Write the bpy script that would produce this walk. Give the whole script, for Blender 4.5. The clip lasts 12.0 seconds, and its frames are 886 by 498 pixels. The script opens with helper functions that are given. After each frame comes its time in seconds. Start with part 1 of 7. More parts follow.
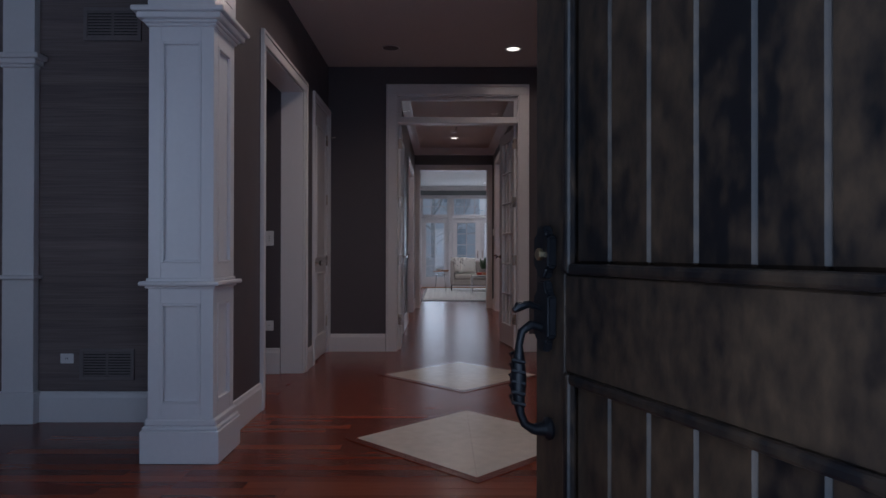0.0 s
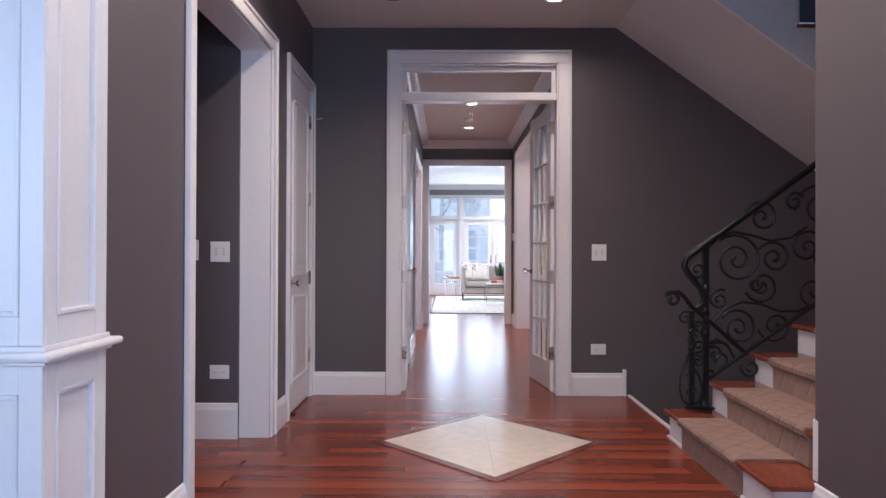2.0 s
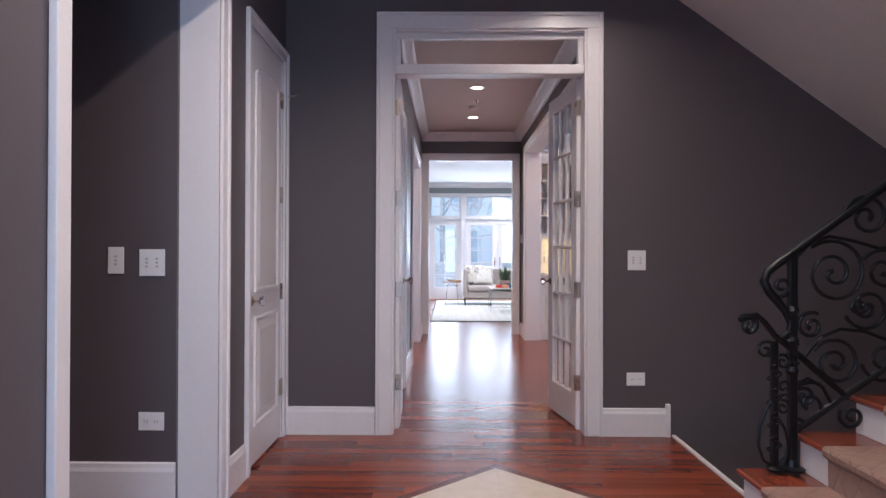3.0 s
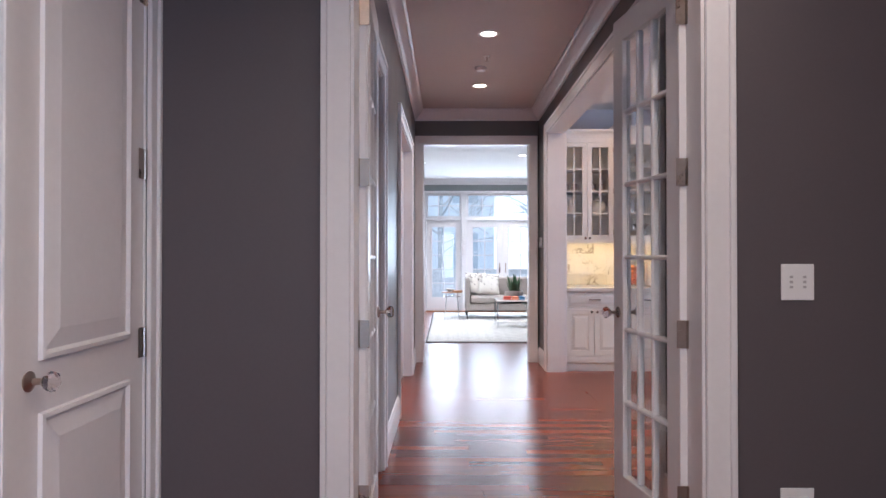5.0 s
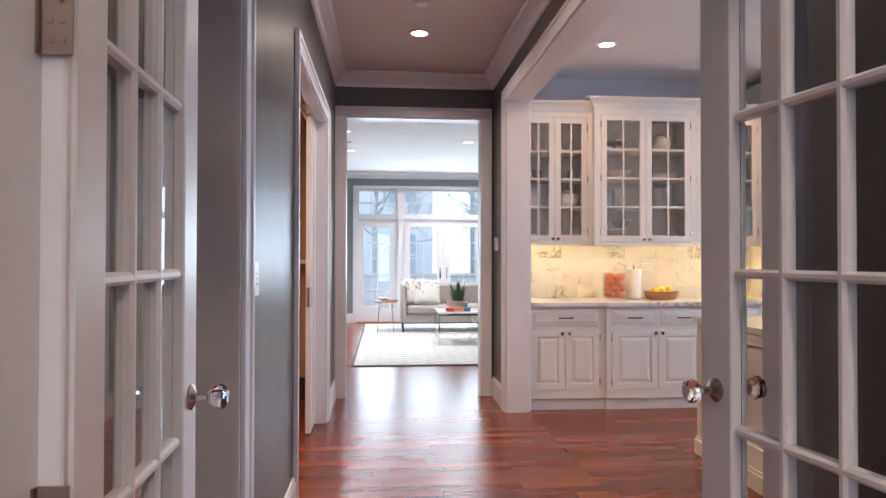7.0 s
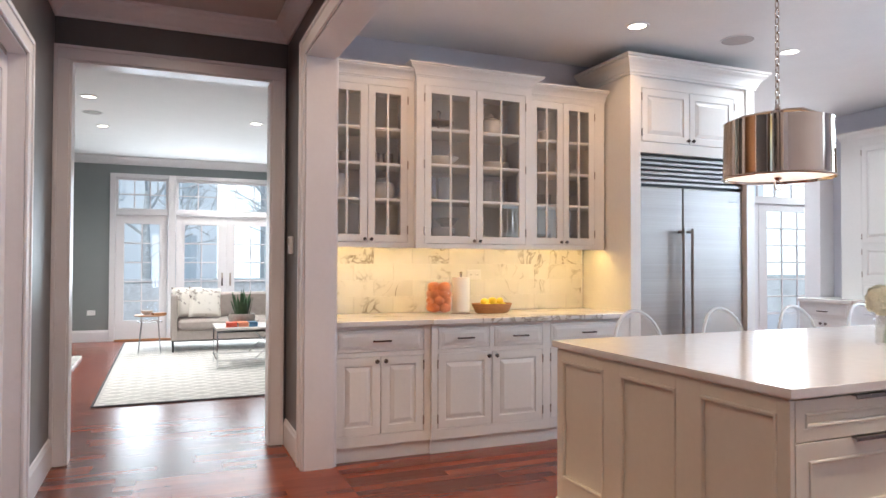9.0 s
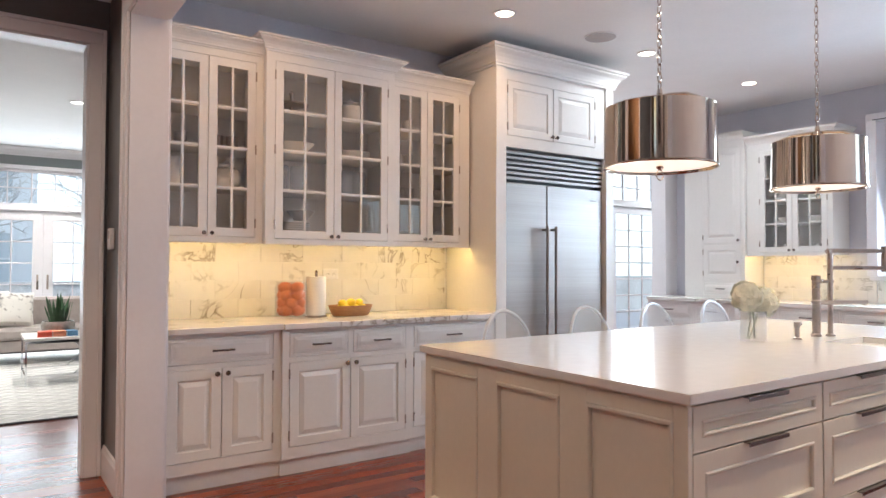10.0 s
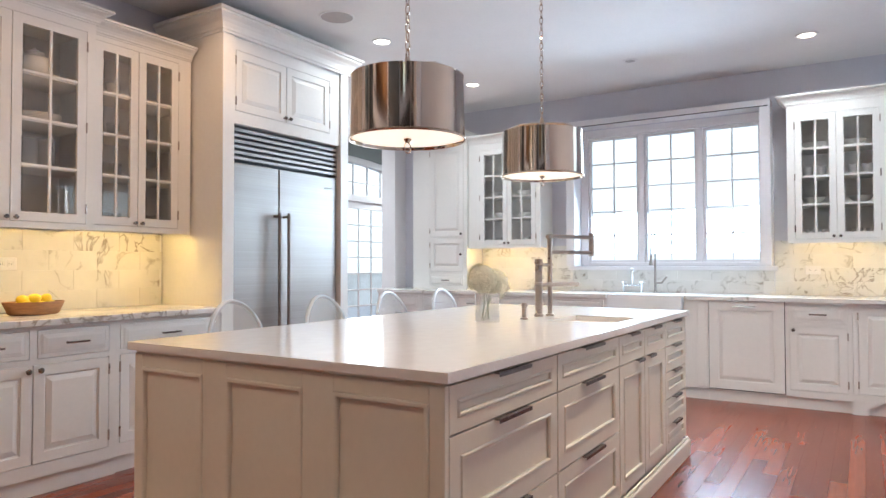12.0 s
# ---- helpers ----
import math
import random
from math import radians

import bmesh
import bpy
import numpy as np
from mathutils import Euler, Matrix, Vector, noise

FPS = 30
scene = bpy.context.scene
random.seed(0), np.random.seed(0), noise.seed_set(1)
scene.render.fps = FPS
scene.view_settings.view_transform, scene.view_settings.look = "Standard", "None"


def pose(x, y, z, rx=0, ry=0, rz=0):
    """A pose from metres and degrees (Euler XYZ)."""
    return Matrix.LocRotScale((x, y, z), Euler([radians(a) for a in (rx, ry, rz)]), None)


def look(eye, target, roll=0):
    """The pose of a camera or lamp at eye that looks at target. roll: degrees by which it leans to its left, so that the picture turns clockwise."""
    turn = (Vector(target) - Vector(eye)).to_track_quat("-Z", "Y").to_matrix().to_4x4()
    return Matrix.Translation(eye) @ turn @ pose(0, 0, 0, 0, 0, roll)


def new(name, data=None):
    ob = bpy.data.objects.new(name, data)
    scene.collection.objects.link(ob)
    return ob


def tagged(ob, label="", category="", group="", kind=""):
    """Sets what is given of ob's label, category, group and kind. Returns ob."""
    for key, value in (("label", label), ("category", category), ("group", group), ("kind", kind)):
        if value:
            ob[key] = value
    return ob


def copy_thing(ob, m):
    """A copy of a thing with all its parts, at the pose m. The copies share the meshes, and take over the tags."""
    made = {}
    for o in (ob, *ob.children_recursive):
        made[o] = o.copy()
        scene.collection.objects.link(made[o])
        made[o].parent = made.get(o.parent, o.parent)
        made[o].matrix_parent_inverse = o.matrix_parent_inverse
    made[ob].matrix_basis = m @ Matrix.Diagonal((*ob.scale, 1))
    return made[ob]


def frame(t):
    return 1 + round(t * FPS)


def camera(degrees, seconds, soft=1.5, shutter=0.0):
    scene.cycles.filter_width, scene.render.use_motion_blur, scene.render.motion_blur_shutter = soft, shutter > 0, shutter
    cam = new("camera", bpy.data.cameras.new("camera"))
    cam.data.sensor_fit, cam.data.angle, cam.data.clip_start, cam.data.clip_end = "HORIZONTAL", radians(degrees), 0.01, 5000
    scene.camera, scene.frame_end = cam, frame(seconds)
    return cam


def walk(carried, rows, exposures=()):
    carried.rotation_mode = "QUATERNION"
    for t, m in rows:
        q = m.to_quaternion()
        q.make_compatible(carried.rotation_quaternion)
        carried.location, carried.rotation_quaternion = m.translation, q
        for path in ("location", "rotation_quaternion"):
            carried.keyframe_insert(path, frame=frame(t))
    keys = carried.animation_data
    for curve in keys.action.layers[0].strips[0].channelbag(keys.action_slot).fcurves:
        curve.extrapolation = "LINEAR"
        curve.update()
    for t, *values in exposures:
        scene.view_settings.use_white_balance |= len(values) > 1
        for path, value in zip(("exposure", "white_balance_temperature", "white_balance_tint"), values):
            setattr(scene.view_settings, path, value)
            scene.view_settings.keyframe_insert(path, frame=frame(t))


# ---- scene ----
cam = camera(66.9, 12.0, soft=1.5)
PATH = [
    (0, (-0.112, -6.996, 1.034), (-0.109, -4.996, 1.044), 0.1),
    (0.5, (-0.118, -6.656, 1.047), (-0.124, -4.656, 1.06), 0.1),
    (1, (-0.133, -6.29, 1.078), (-0.145, -4.29, 1.092), 0.2),
    (1.5, (-0.161, -5.882, 1.122), (-0.177, -3.882, 1.136), 0.2),
    (2, (-0.19, -5.421, 1.149), (-0.208, -3.421, 1.16), 0.2),
    (2.5, (-0.202, -4.934, 1.167), (-0.221, -2.935, 1.18), 0.2),
    (3, (-0.212, -4.423, 1.203), (-0.231, -2.423, 1.213), 0.2),
    (3.2, (-0.201, -4.254, 1.208), (-0.225, -2.254, 1.22), 0.3),
    (5, (-0.239, -2.424, 1.25), (-0.252, -0.424, 1.27), 0.0),
    (5.5, (-0.229, -1.948, 1.259), (-0.231, 0.052, 1.282), 0.0),
    (6, (-0.223, -1.506, 1.268), (-0.192, 0.494, 1.292), 0.2),
    (6.5, (-0.205, -1.119, 1.276), (-0.115, 0.879, 1.301), 0.1),
    (6.7, (-0.187, -0.949, 1.272), (-0.07, 1.047, 1.298), 0.1),
    (8.3, (-0.069, 0.255, 1.299), (0.464, 2.183, 1.332), 0.2),
    (8.5, (-0.037, 0.368, 1.29), (0.552, 2.279, 1.325), 0.3),
    (9, (0.044, 0.635, 1.291), (0.808, 2.483, 1.329), 0.2),
    (9.5, (0.124, 0.848, 1.277), (1.071, 2.609, 1.32), 0.3),
    (10, (0.202, 1.003, 1.259), (1.342, 2.646, 1.306), 0.2),
    (10.5, (0.275, 1.104, 1.25), (1.593, 2.607, 1.298), 0.1),
    (11, (0.311, 1.164, 1.234), (1.791, 2.508, 1.283), 0.0),
    (11.5, (0.339, 1.21, 1.209), (1.944, 2.402, 1.258), -0.1),
    (12, (0.356, 1.236, 1.177), (2.049, 2.299, 1.226), -0.1),
]
walk(cam, [(t, look(eye, target, roll)) for t, eye, target, roll in PATH],
     [(0, -2.25, 5850, 15), (0.3, -1.55, 5850, 15), (0.5, -0.82, 5850, 15), (0.8, -0.3, 5950, 15), (1.0, 0.0, 6000, 15), (1.6, 0.0, 5850, 14), (3.0, 0.0, 5680, 12), (6.5, 0.0, 5950, 10), (8.5, -0.06, 6350, 8), (10.5, -0.14, 6500, 7), (12, -0.1, 6400, 5)])

# ---- light ----
world = bpy.data.worlds.new("sky")
scene.world = world
world.use_nodes = True
wn = world.node_tree
sky = wn.nodes.new("ShaderNodeTexSky")
sky.sky_type, sky.sun_disc = "NISHITA", False
sky.sun_elevation, sky.sun_rotation = radians(32), radians(202)
wn.nodes["Background"].inputs[1].default_value = 0.15
wn.links.new(sky.outputs[0], wn.nodes["Background"].inputs[0])

sun = new("sun", bpy.data.lights.new("sun", "SUN"))
sun.data.energy, sun.data.angle, sun.data.color = 1.5, radians(10), (1, 0.97, 0.93)
sun.matrix_world = look((0, 0, 0), (0.30, 0.75, -0.56))


def area(name, eye, target, w, h, watts, color=(1, 1, 1), spread=180, disc=False):
    d = bpy.data.lights.new(name, "AREA")
    d.shape = "DISK" if disc else "RECTANGLE"
    d.size, d.energy, d.color, d.spread = w, watts, color, radians(spread)
    if not disc:
        d.size_y = h
    ob = new(name, d)
    ob.matrix_world = look(eye, target)
    return ob


DAY = (0.86, 0.93, 1.0)
COOL = (0.57, 0.76, 1.0)
GARDEN = (0.78, 0.90, 1.0)
WARM = (1.0, 0.80, 0.63)
SOFT = (1.0, 0.93, 0.86)
AMBER = (1.0, 0.70, 0.47)
PALE = (0.86, 0.93, 1.0)
GOLD = (1.0, 0.63, 0.36)
for x, w in ((-0.32, 0.62), (0.60, 0.66), (1.40, 0.66), (2.31, 0.62)):
    area("garden_door_daylight", (x, 12.56, 1.15), (x, 0, 1.15), w, 1.75, 25, GARDEN)
area("transom_daylight", (1.0, 12.56, 2.37), (1.0, 0, 2.0), 3.3, 0.46, 16, GARDEN)
for y in (3.43, 2.853, 2.287):
    area("casement_daylight", (7.135, y, 1.86), (2.0, y - 0.3, -0.6), 0.48, 1.25, 33, COOL, 140)
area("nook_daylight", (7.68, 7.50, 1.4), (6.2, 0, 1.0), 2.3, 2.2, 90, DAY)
# Unseen source, added to cool and brighten the window wall side
area("south_window_daylight", (5.95, -0.52, 1.6), (6.1, 5.0, 1.1), 1.5, 1.4, 12, COOL)
area("door_daylight", (-0.03, -6.7, 1.25), (-0.03, 0, 1.2), 0.95, 2.2, 54, COOL)
# Two unseen front sources, added to light the columns and foyer walls
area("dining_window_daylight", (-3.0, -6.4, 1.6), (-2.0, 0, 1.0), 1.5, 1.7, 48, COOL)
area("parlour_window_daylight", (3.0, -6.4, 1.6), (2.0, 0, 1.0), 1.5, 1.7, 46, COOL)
# Lamp added high in the closed stairwell to brighten the steps; no window there
area("stair_window_daylight", (3.2, -0.6, 5.2), (2.2, -1.6, 0), 1.2, 0.8, 19, (0.5, 0.7, 1.0))

# ---- materials ----


def mat(name, color, rough=0.5, metal=0.0, grain=0.0, scale=30.0, bump=0.0, coat=0.0, stretch=None, second=None, spec=0.5, vary=0.0, span=(0.6, 1.4)):
    """A surface with two scales of colour variation and fine relief."""
    m = bpy.data.materials.new(name)
    m.use_nodes = True
    nt = m.node_tree
    b = nt.nodes["Principled BSDF"]
    b.inputs["Roughness"].default_value, b.inputs["Metallic"].default_value = rough, metal
    b.inputs["Coat Weight"].default_value = coat
    b.inputs["Specular IOR Level"].default_value = spec
    b.inputs["Base Color"].default_value = (*color, 1)
    if grain or bump or vary:
        tc = nt.nodes.new("ShaderNodeTexCoord")
        mp = nt.nodes.new("ShaderNodeMapping")
        mp.inputs["Scale"].default_value = stretch or (1, 1, 1)
        nt.links.new(tc.outputs["Object"], mp.inputs[0])
        fine = nt.nodes.new("ShaderNodeTexNoise")
        fine.inputs["Scale"].default_value, fine.inputs["Detail"].default_value = scale, 6
        broad = nt.nodes.new("ShaderNodeTexNoise")
        broad.inputs["Scale"].default_value, broad.inputs["Detail"].default_value = scale / 12, 3
        for n in (fine, broad):
            nt.links.new(mp.outputs[0], n.inputs["Vector"])
        add = nt.nodes.new("ShaderNodeMath")
        add.operation = "ADD"
        nt.links.new(fine.outputs[0], add.inputs[0])
        nt.links.new(broad.outputs[0], add.inputs[1])
        src = add.outputs[0]
        if vary:
            oi = nt.nodes.new("ShaderNodeObjectInfo")
            sc = nt.nodes.new("ShaderNodeMath")
            sc.operation = "MULTIPLY_ADD"
            sc.inputs[1].default_value, sc.inputs[2].default_value = vary, -vary / 2
            nt.links.new(oi.outputs["Random"], sc.inputs[0])
            a2 = nt.nodes.new("ShaderNodeMath")
            a2.operation = "ADD"
            nt.links.new(src, a2.inputs[0])
            nt.links.new(sc.outputs[0], a2.inputs[1])
            src = a2.outputs[0]
        ramp = nt.nodes.new("ShaderNodeMapRange")
        ramp.inputs["From Min"].default_value, ramp.inputs["From Max"].default_value = span
        nt.links.new(src, ramp.inputs["Value"])
        mix = nt.nodes.new("ShaderNodeMix")
        mix.data_type = "RGBA"
        lo = second or tuple(c * (1 - grain) for c in color)
        hi = color if second else tuple(min(1, c * (1 + grain)) for c in color)
        mix.inputs["A"].default_value, mix.inputs["B"].default_value = (*lo, 1), (*hi, 1)
        nt.links.new(ramp.outputs[0], mix.inputs["Factor"])
        nt.links.new(mix.outputs["Result"], b.inputs["Base Color"])
        rr = nt.nodes.new("ShaderNodeMapRange")
        rr.inputs["To Min"].default_value, rr.inputs["To Max"].default_value = max(0.02, rough * 0.85), min(1, rough * 1.15)
        nt.links.new(broad.outputs[0], rr.inputs["Value"])
        nt.links.new(rr.outputs[0], b.inputs["Roughness"])
        if bump:
            bp = nt.nodes.new("ShaderNodeBump")
            bp.inputs["Strength"].default_value, bp.inputs["Distance"].default_value = bump, 0.002
            nt.links.new(fine.outputs[0], bp.inputs["Height"])
            nt.links.new(bp.outputs[0], b.inputs["Normal"])
    return m


def glow(name, color, strength):
    m = bpy.data.materials.new(name)
    m.use_nodes = True
    b = m.node_tree.nodes["Principled BSDF"]
    b.inputs["Base Color"].default_value = (0.8, 0.8, 0.8, 1)
    b.inputs["Emission Color"].default_value = (*color, 1)
    b.inputs["Emission Strength"].default_value = strength
    return m


def glass_mat(name, tint=(1, 1, 1), rough=0.0, ior=1.45):
    m = bpy.data.materials.new(name)
    m.use_nodes = True
    b = m.node_tree.nodes["Principled BSDF"]
    b.inputs["Base Color"].default_value = (*tint, 1)
    b.inputs["Roughness"].default_value, b.inputs["IOR"].default_value = rough, ior
    b.inputs["Transmission Weight"].default_value = 1
    return m


def clear_mat(name, body, tint=(0.86, 0.88, 0.90)):
    """Thin clear plastic or glass: mostly see-through, with a glossy skin."""
    m = bpy.data.materials.new(name)
    m.use_nodes = True
    b = m.node_tree.nodes["Principled BSDF"]
    b.inputs["Base Color"].default_value = (*tint, 1)
    b.inputs["Roughness"].default_value, b.inputs["Alpha"].default_value = 0.04, body
    b.inputs["Specular IOR Level"].default_value = 0.9
    return m


def marble_mat(name):
    m = bpy.data.materials.new(name)
    m.use_nodes = True
    nt = m.node_tree
    b = nt.nodes["Principled BSDF"]
    b.inputs["Roughness"].default_value = 0.18
    tc = nt.nodes.new("ShaderNodeTexCoord")
    oi = nt.nodes.new("ShaderNodeObjectInfo")
    off = nt.nodes.new("ShaderNodeVectorMath")
    off.operation = "MULTIPLY_ADD"
    off.inputs[1].default_value, off.inputs[2].default_value = (40, 23, 31), (0, 0, 0)
    nt.links.new(oi.outputs["Random"], off.inputs[0])
    ad = nt.nodes.new("ShaderNodeVectorMath")
    nt.links.new(tc.outputs["Object"], ad.inputs[0])
    nt.links.new(off.outputs[0], ad.inputs[1])
    warp = nt.nodes.new("ShaderNodeTexNoise")
    warp.inputs["Scale"].default_value, warp.inputs["Detail"].default_value = 3.0, 5
    nt.links.new(ad.outputs[0], warp.inputs["Vector"])
    vein = nt.nodes.new("ShaderNodeTexNoise")
    vein.inputs["Scale"].default_value, vein.inputs["Detail"].default_value, vein.inputs["Distortion"].default_value = 4.6, 6, 1.7
    nt.links.new(ad.outputs[0], vein.inputs["Vector"])
    d = nt.nodes.new("ShaderNodeMath")
    d.operation = "SUBTRACT"
    d.inputs[1].default_value = 0.5
    nt.links.new(vein.outputs[0], d.inputs[0])
    ab = nt.nodes.new("ShaderNodeMath")
    ab.operation = "ABSOLUTE"
    nt.links.new(d.outputs[0], ab.inputs[0])
    r1 = nt.nodes.new("ShaderNodeMapRange")
    r1.inputs["From Min"].default_value, r1.inputs["From Max"].default_value = 0.0, 0.038
    nt.links.new(ab.outputs[0], r1.inputs["Value"])
    r2 = nt.nodes.new("ShaderNodeMapRange")
    r2.inputs["From Min"].default_value, r2.inputs["From Max"].default_value = 0.49, 0.62
    nt.links.new(warp.outputs[0], r2.inputs["Value"])
    inv = nt.nodes.new("ShaderNodeMath")
    inv.operation = "SUBTRACT"
    inv.inputs[0].default_value = 1
    nt.links.new(r1.outputs[0], inv.inputs[1])
    mul = nt.nodes.new("ShaderNodeMath")
    mul.operation = "MULTIPLY"
    nt.links.new(inv.outputs[0], mul.inputs[0])
    nt.links.new(r2.outputs[0], mul.inputs[1])
    mix = nt.nodes.new("ShaderNodeMix")
    mix.data_type = "RGBA"
    mix.inputs["A"].default_value, mix.inputs["B"].default_value = (0.80, 0.77, 0.73, 1), (0.34, 0.29, 0.24, 1)
    nt.links.new(mul.outputs[0], mix.inputs["Factor"])
    cloud = nt.nodes.new("ShaderNodeMapRange")
    cloud.inputs["From Min"].default_value, cloud.inputs["From Max"].default_value = 0.36, 0.66
    cloud.inputs["To Min"].default_value, cloud.inputs["To Max"].default_value = 1.0, 0.86
    nt.links.new(warp.outputs[0], cloud.inputs["Value"])
    tone = nt.nodes.new("ShaderNodeMix")
    tone.data_type, tone.blend_type = "RGBA", "MULTIPLY"
    tone.inputs["Factor"].default_value = 1.0
    nt.links.new(mix.outputs["Result"], tone.inputs["A"])
    nt.links.new(cloud.outputs[0], tone.inputs["B"])
    nt.links.new(tone.outputs["Result"], b.inputs["Base Color"])
    return m


def stripe_mat(name, a, b2, scale, axis=2, rough=0.8):
    """Woven horizontal strands: noise squeezed flat."""
    st = [1.0, 1.0, 1.0]
    st[axis] = scale
    return mat(name, a, rough, 0, 0.3, 3.0, 0.4, 0, tuple(st), b2)


M = {}
M["wall_grey"] = mat("grey wall paint", (0.100, 0.083, 0.091), 0.5, 0, 0.05, 60, 0.15)
M["wall_hall"] = mat("grey green hall paint", (0.115, 0.108, 0.108), 0.36, 0, 0.05, 60, 0.12)
M["wall_kitchen"] = mat("pale lavender grey wall paint", (0.62, 0.61, 0.66), 0.55, 0, 0.04, 60, 0.12)
M["wall_living"] = mat("grey green wall paint", (0.235, 0.25, 0.25), 0.55, 0, 0.04, 60, 0.12)
M["wall_tan"] = mat("tan wall paint", (0.42, 0.27, 0.17), 0.6, 0, 0.05, 60, 0.1)
M["ceiling"] = mat("ceiling paint", (0.66, 0.60, 0.58), 0.75, 0, 0.03, 50, 0.1)
M["ceiling_white"] = mat("white ceiling paint", (0.80, 0.78, 0.77), 0.75, 0, 0.03, 50, 0.1)
M["trim"] = mat("white trim paint", (0.76, 0.73, 0.74), 0.32, 0, 0.03, 40, 0.05)
M["cabinet"] = mat("white cabinet paint", (0.80, 0.77, 0.73), 0.32, 0, 0.03, 40, 0.04)
M["island"] = mat("cream island paint", (0.78, 0.72, 0.60), 0.35, 0, 0.03, 40, 0.04)
M["quartz"] = mat("white quartz", (0.80, 0.76, 0.72), 0.13, 0, 0.03, 200, 0.0)
M["floor"] = mat("cherry floorboard", (0.29, 0.068, 0.031), 0.25, 0, 0.4, 7, 0.0, 0.0, (0.7, 7, 1), (0.085, 0.013, 0.007), 0.4, 1.1, (0.15, 1.85))
M["floor_edge"] = mat("dark cherry border", (0.15, 0.032, 0.018), 0.21, 0, 0.3, 12, 0.05, 0.1)
M["subfloor"] = mat("dark joint", (0.03, 0.008, 0.006), 0.5, 0, 0.2, 20)
M["stone"] = mat("cream stone inlay", (0.62, 0.55, 0.47), 0.2, 0, 0.12, 14, 0.05)
M["marble"] = marble_mat("veined marble")
M["tread"] = mat("cherry stair tread", (0.22, 0.05, 0.025), 0.2, 0, 0.35, 12, 0.05, 0.2, (10, 1, 1))
M["carpet"] = mat("beige carpet", (0.285, 0.178, 0.142), 0.95, 0, 0.16, 22, 0.7)
def lattice_relief(m, size, depth):
    """Adds a diamond lattice pressed into a pile surface."""
    nt = m.node_tree
    b = nt.nodes["Principled BSDF"]
    tc = nt.nodes.new("ShaderNodeTexCoord")
    mp = nt.nodes.new("ShaderNodeMapping")
    mp.inputs["Rotation"].default_value = (0, radians(34), radians(45))
    nt.links.new(tc.outputs["Object"], mp.inputs[0])
    sep = nt.nodes.new("ShaderNodeSeparateXYZ")
    nt.links.new(mp.outputs[0], sep.inputs[0])
    ways = []
    for axis in "XY":
        w = nt.nodes.new("ShaderNodeMath")
        w.operation = "PINGPONG"
        w.inputs[1].default_value = size
        nt.links.new(sep.outputs[axis], w.inputs[0])
        ways.append(w)
    low = nt.nodes.new("ShaderNodeMath")
    low.operation = "MINIMUM"
    for k in (0, 1):
        nt.links.new(ways[k].outputs[0], low.inputs[k])
    edge = nt.nodes.new("ShaderNodeMapRange")
    edge.inputs["From Max"].default_value = size * 0.22
    nt.links.new(low.outputs[0], edge.inputs["Value"])
    bp = nt.nodes.new("ShaderNodeBump")
    bp.inputs["Strength"].default_value, bp.inputs["Distance"].default_value = 1.0, depth
    nt.links.new(edge.outputs[0], bp.inputs["Height"])
    old = b.inputs["Normal"].links[0].from_socket
    nt.links.new(old, bp.inputs["Normal"])
    nt.links.new(bp.outputs[0], b.inputs["Normal"])


lattice_relief(M["carpet"], 0.05, 0.006)
M["iron"] = mat("black wrought iron", (0.006, 0.007, 0.010), 0.40, 0.3, 0.3, 60, 0.3)
M["doorwood"] = mat("dark stained knotty wood", (0.088, 0.055, 0.033), 0.38, 0, 0.5, 34, 0.3, 0.0, (1, 1, 0.55), (0.008, 0.007, 0.008), 0.45, 0.3, (0.78, 1.38))
M["steel"] = mat("brushed stainless steel", (0.36, 0.32, 0.295), 0.44, 1.0, 0.14, 16, 0.05, 0, (0.08, 0.08, 14))
M["sink_steel"] = mat("dark sink steel", (0.10, 0.085, 0.075), 0.45, 0.8, 0.1, 40)
M["nickel"] = mat("polished nickel", (0.66, 0.56, 0.47), 0.07, 1.0, 0.04, 20)
M["brushed"] = mat("brushed nickel", (0.46, 0.38, 0.33), 0.28, 1.0, 0.1, 60, 0.05)
M["pewter"] = mat("dark polished pewter", (0.20, 0.165, 0.15), 0.26, 1.0, 0.1, 60)
M["chrome"] = mat("chrome", (0.75, 0.76, 0.78), 0.08, 1.0, 0.03, 20)
M["black"] = mat("black gap", (0.012, 0.012, 0.014), 0.5, 0, 0.2, 30)
M["glass"] = glass_mat("window glass", (0.98, 0.99, 1.0))
M["crystal"] = glass_mat("cut crystal", (0.97, 0.97, 1.0), 0.0, 1.5)
M["acrylic"] = clear_mat("clear acrylic", 0.28)
# Paler and more opaque than the back: rim highlights put into its colour
M["acrylic_bright_rim"] = clear_mat("polished acrylic edge", 0.62, (0.90, 0.91, 0.93))
M["thin_glass"] = clear_mat("thin clear glass", 0.10, (0.50, 0.46, 0.43))
M["plate"] = mat("white switch plastic", (0.78, 0.76, 0.76), 0.35, 0, 0.02, 40)
M["plate_dark"] = mat("grey plastic slot", (0.45, 0.43, 0.43), 0.5, 0, 0.05, 40)
M["lamp"] = glow("lit lamp lens", (1.0, 0.88, 0.74), 9.0)
M["lamp_shade_in"] = glow("lit shade diffuser", (1.0, 0.84, 0.70), 0.85)
M["strip"] = glow("under cabinet light", (1.0, 0.68, 0.25), 30.0)
M["wallpaper"] = stripe_mat("grasscloth wallpaper", (0.25, 0.195, 0.185), (0.10, 0.078, 0.078), 60, 2)
M["speaker"] = mat("grey speaker mesh", (0.44, 0.40, 0.39), 0.6, 0, 0.1, 200, 0.3)
M["vent"] = mat("grey metal grille", (0.20, 0.17, 0.17), 0.45, 0.3, 0.1, 40)
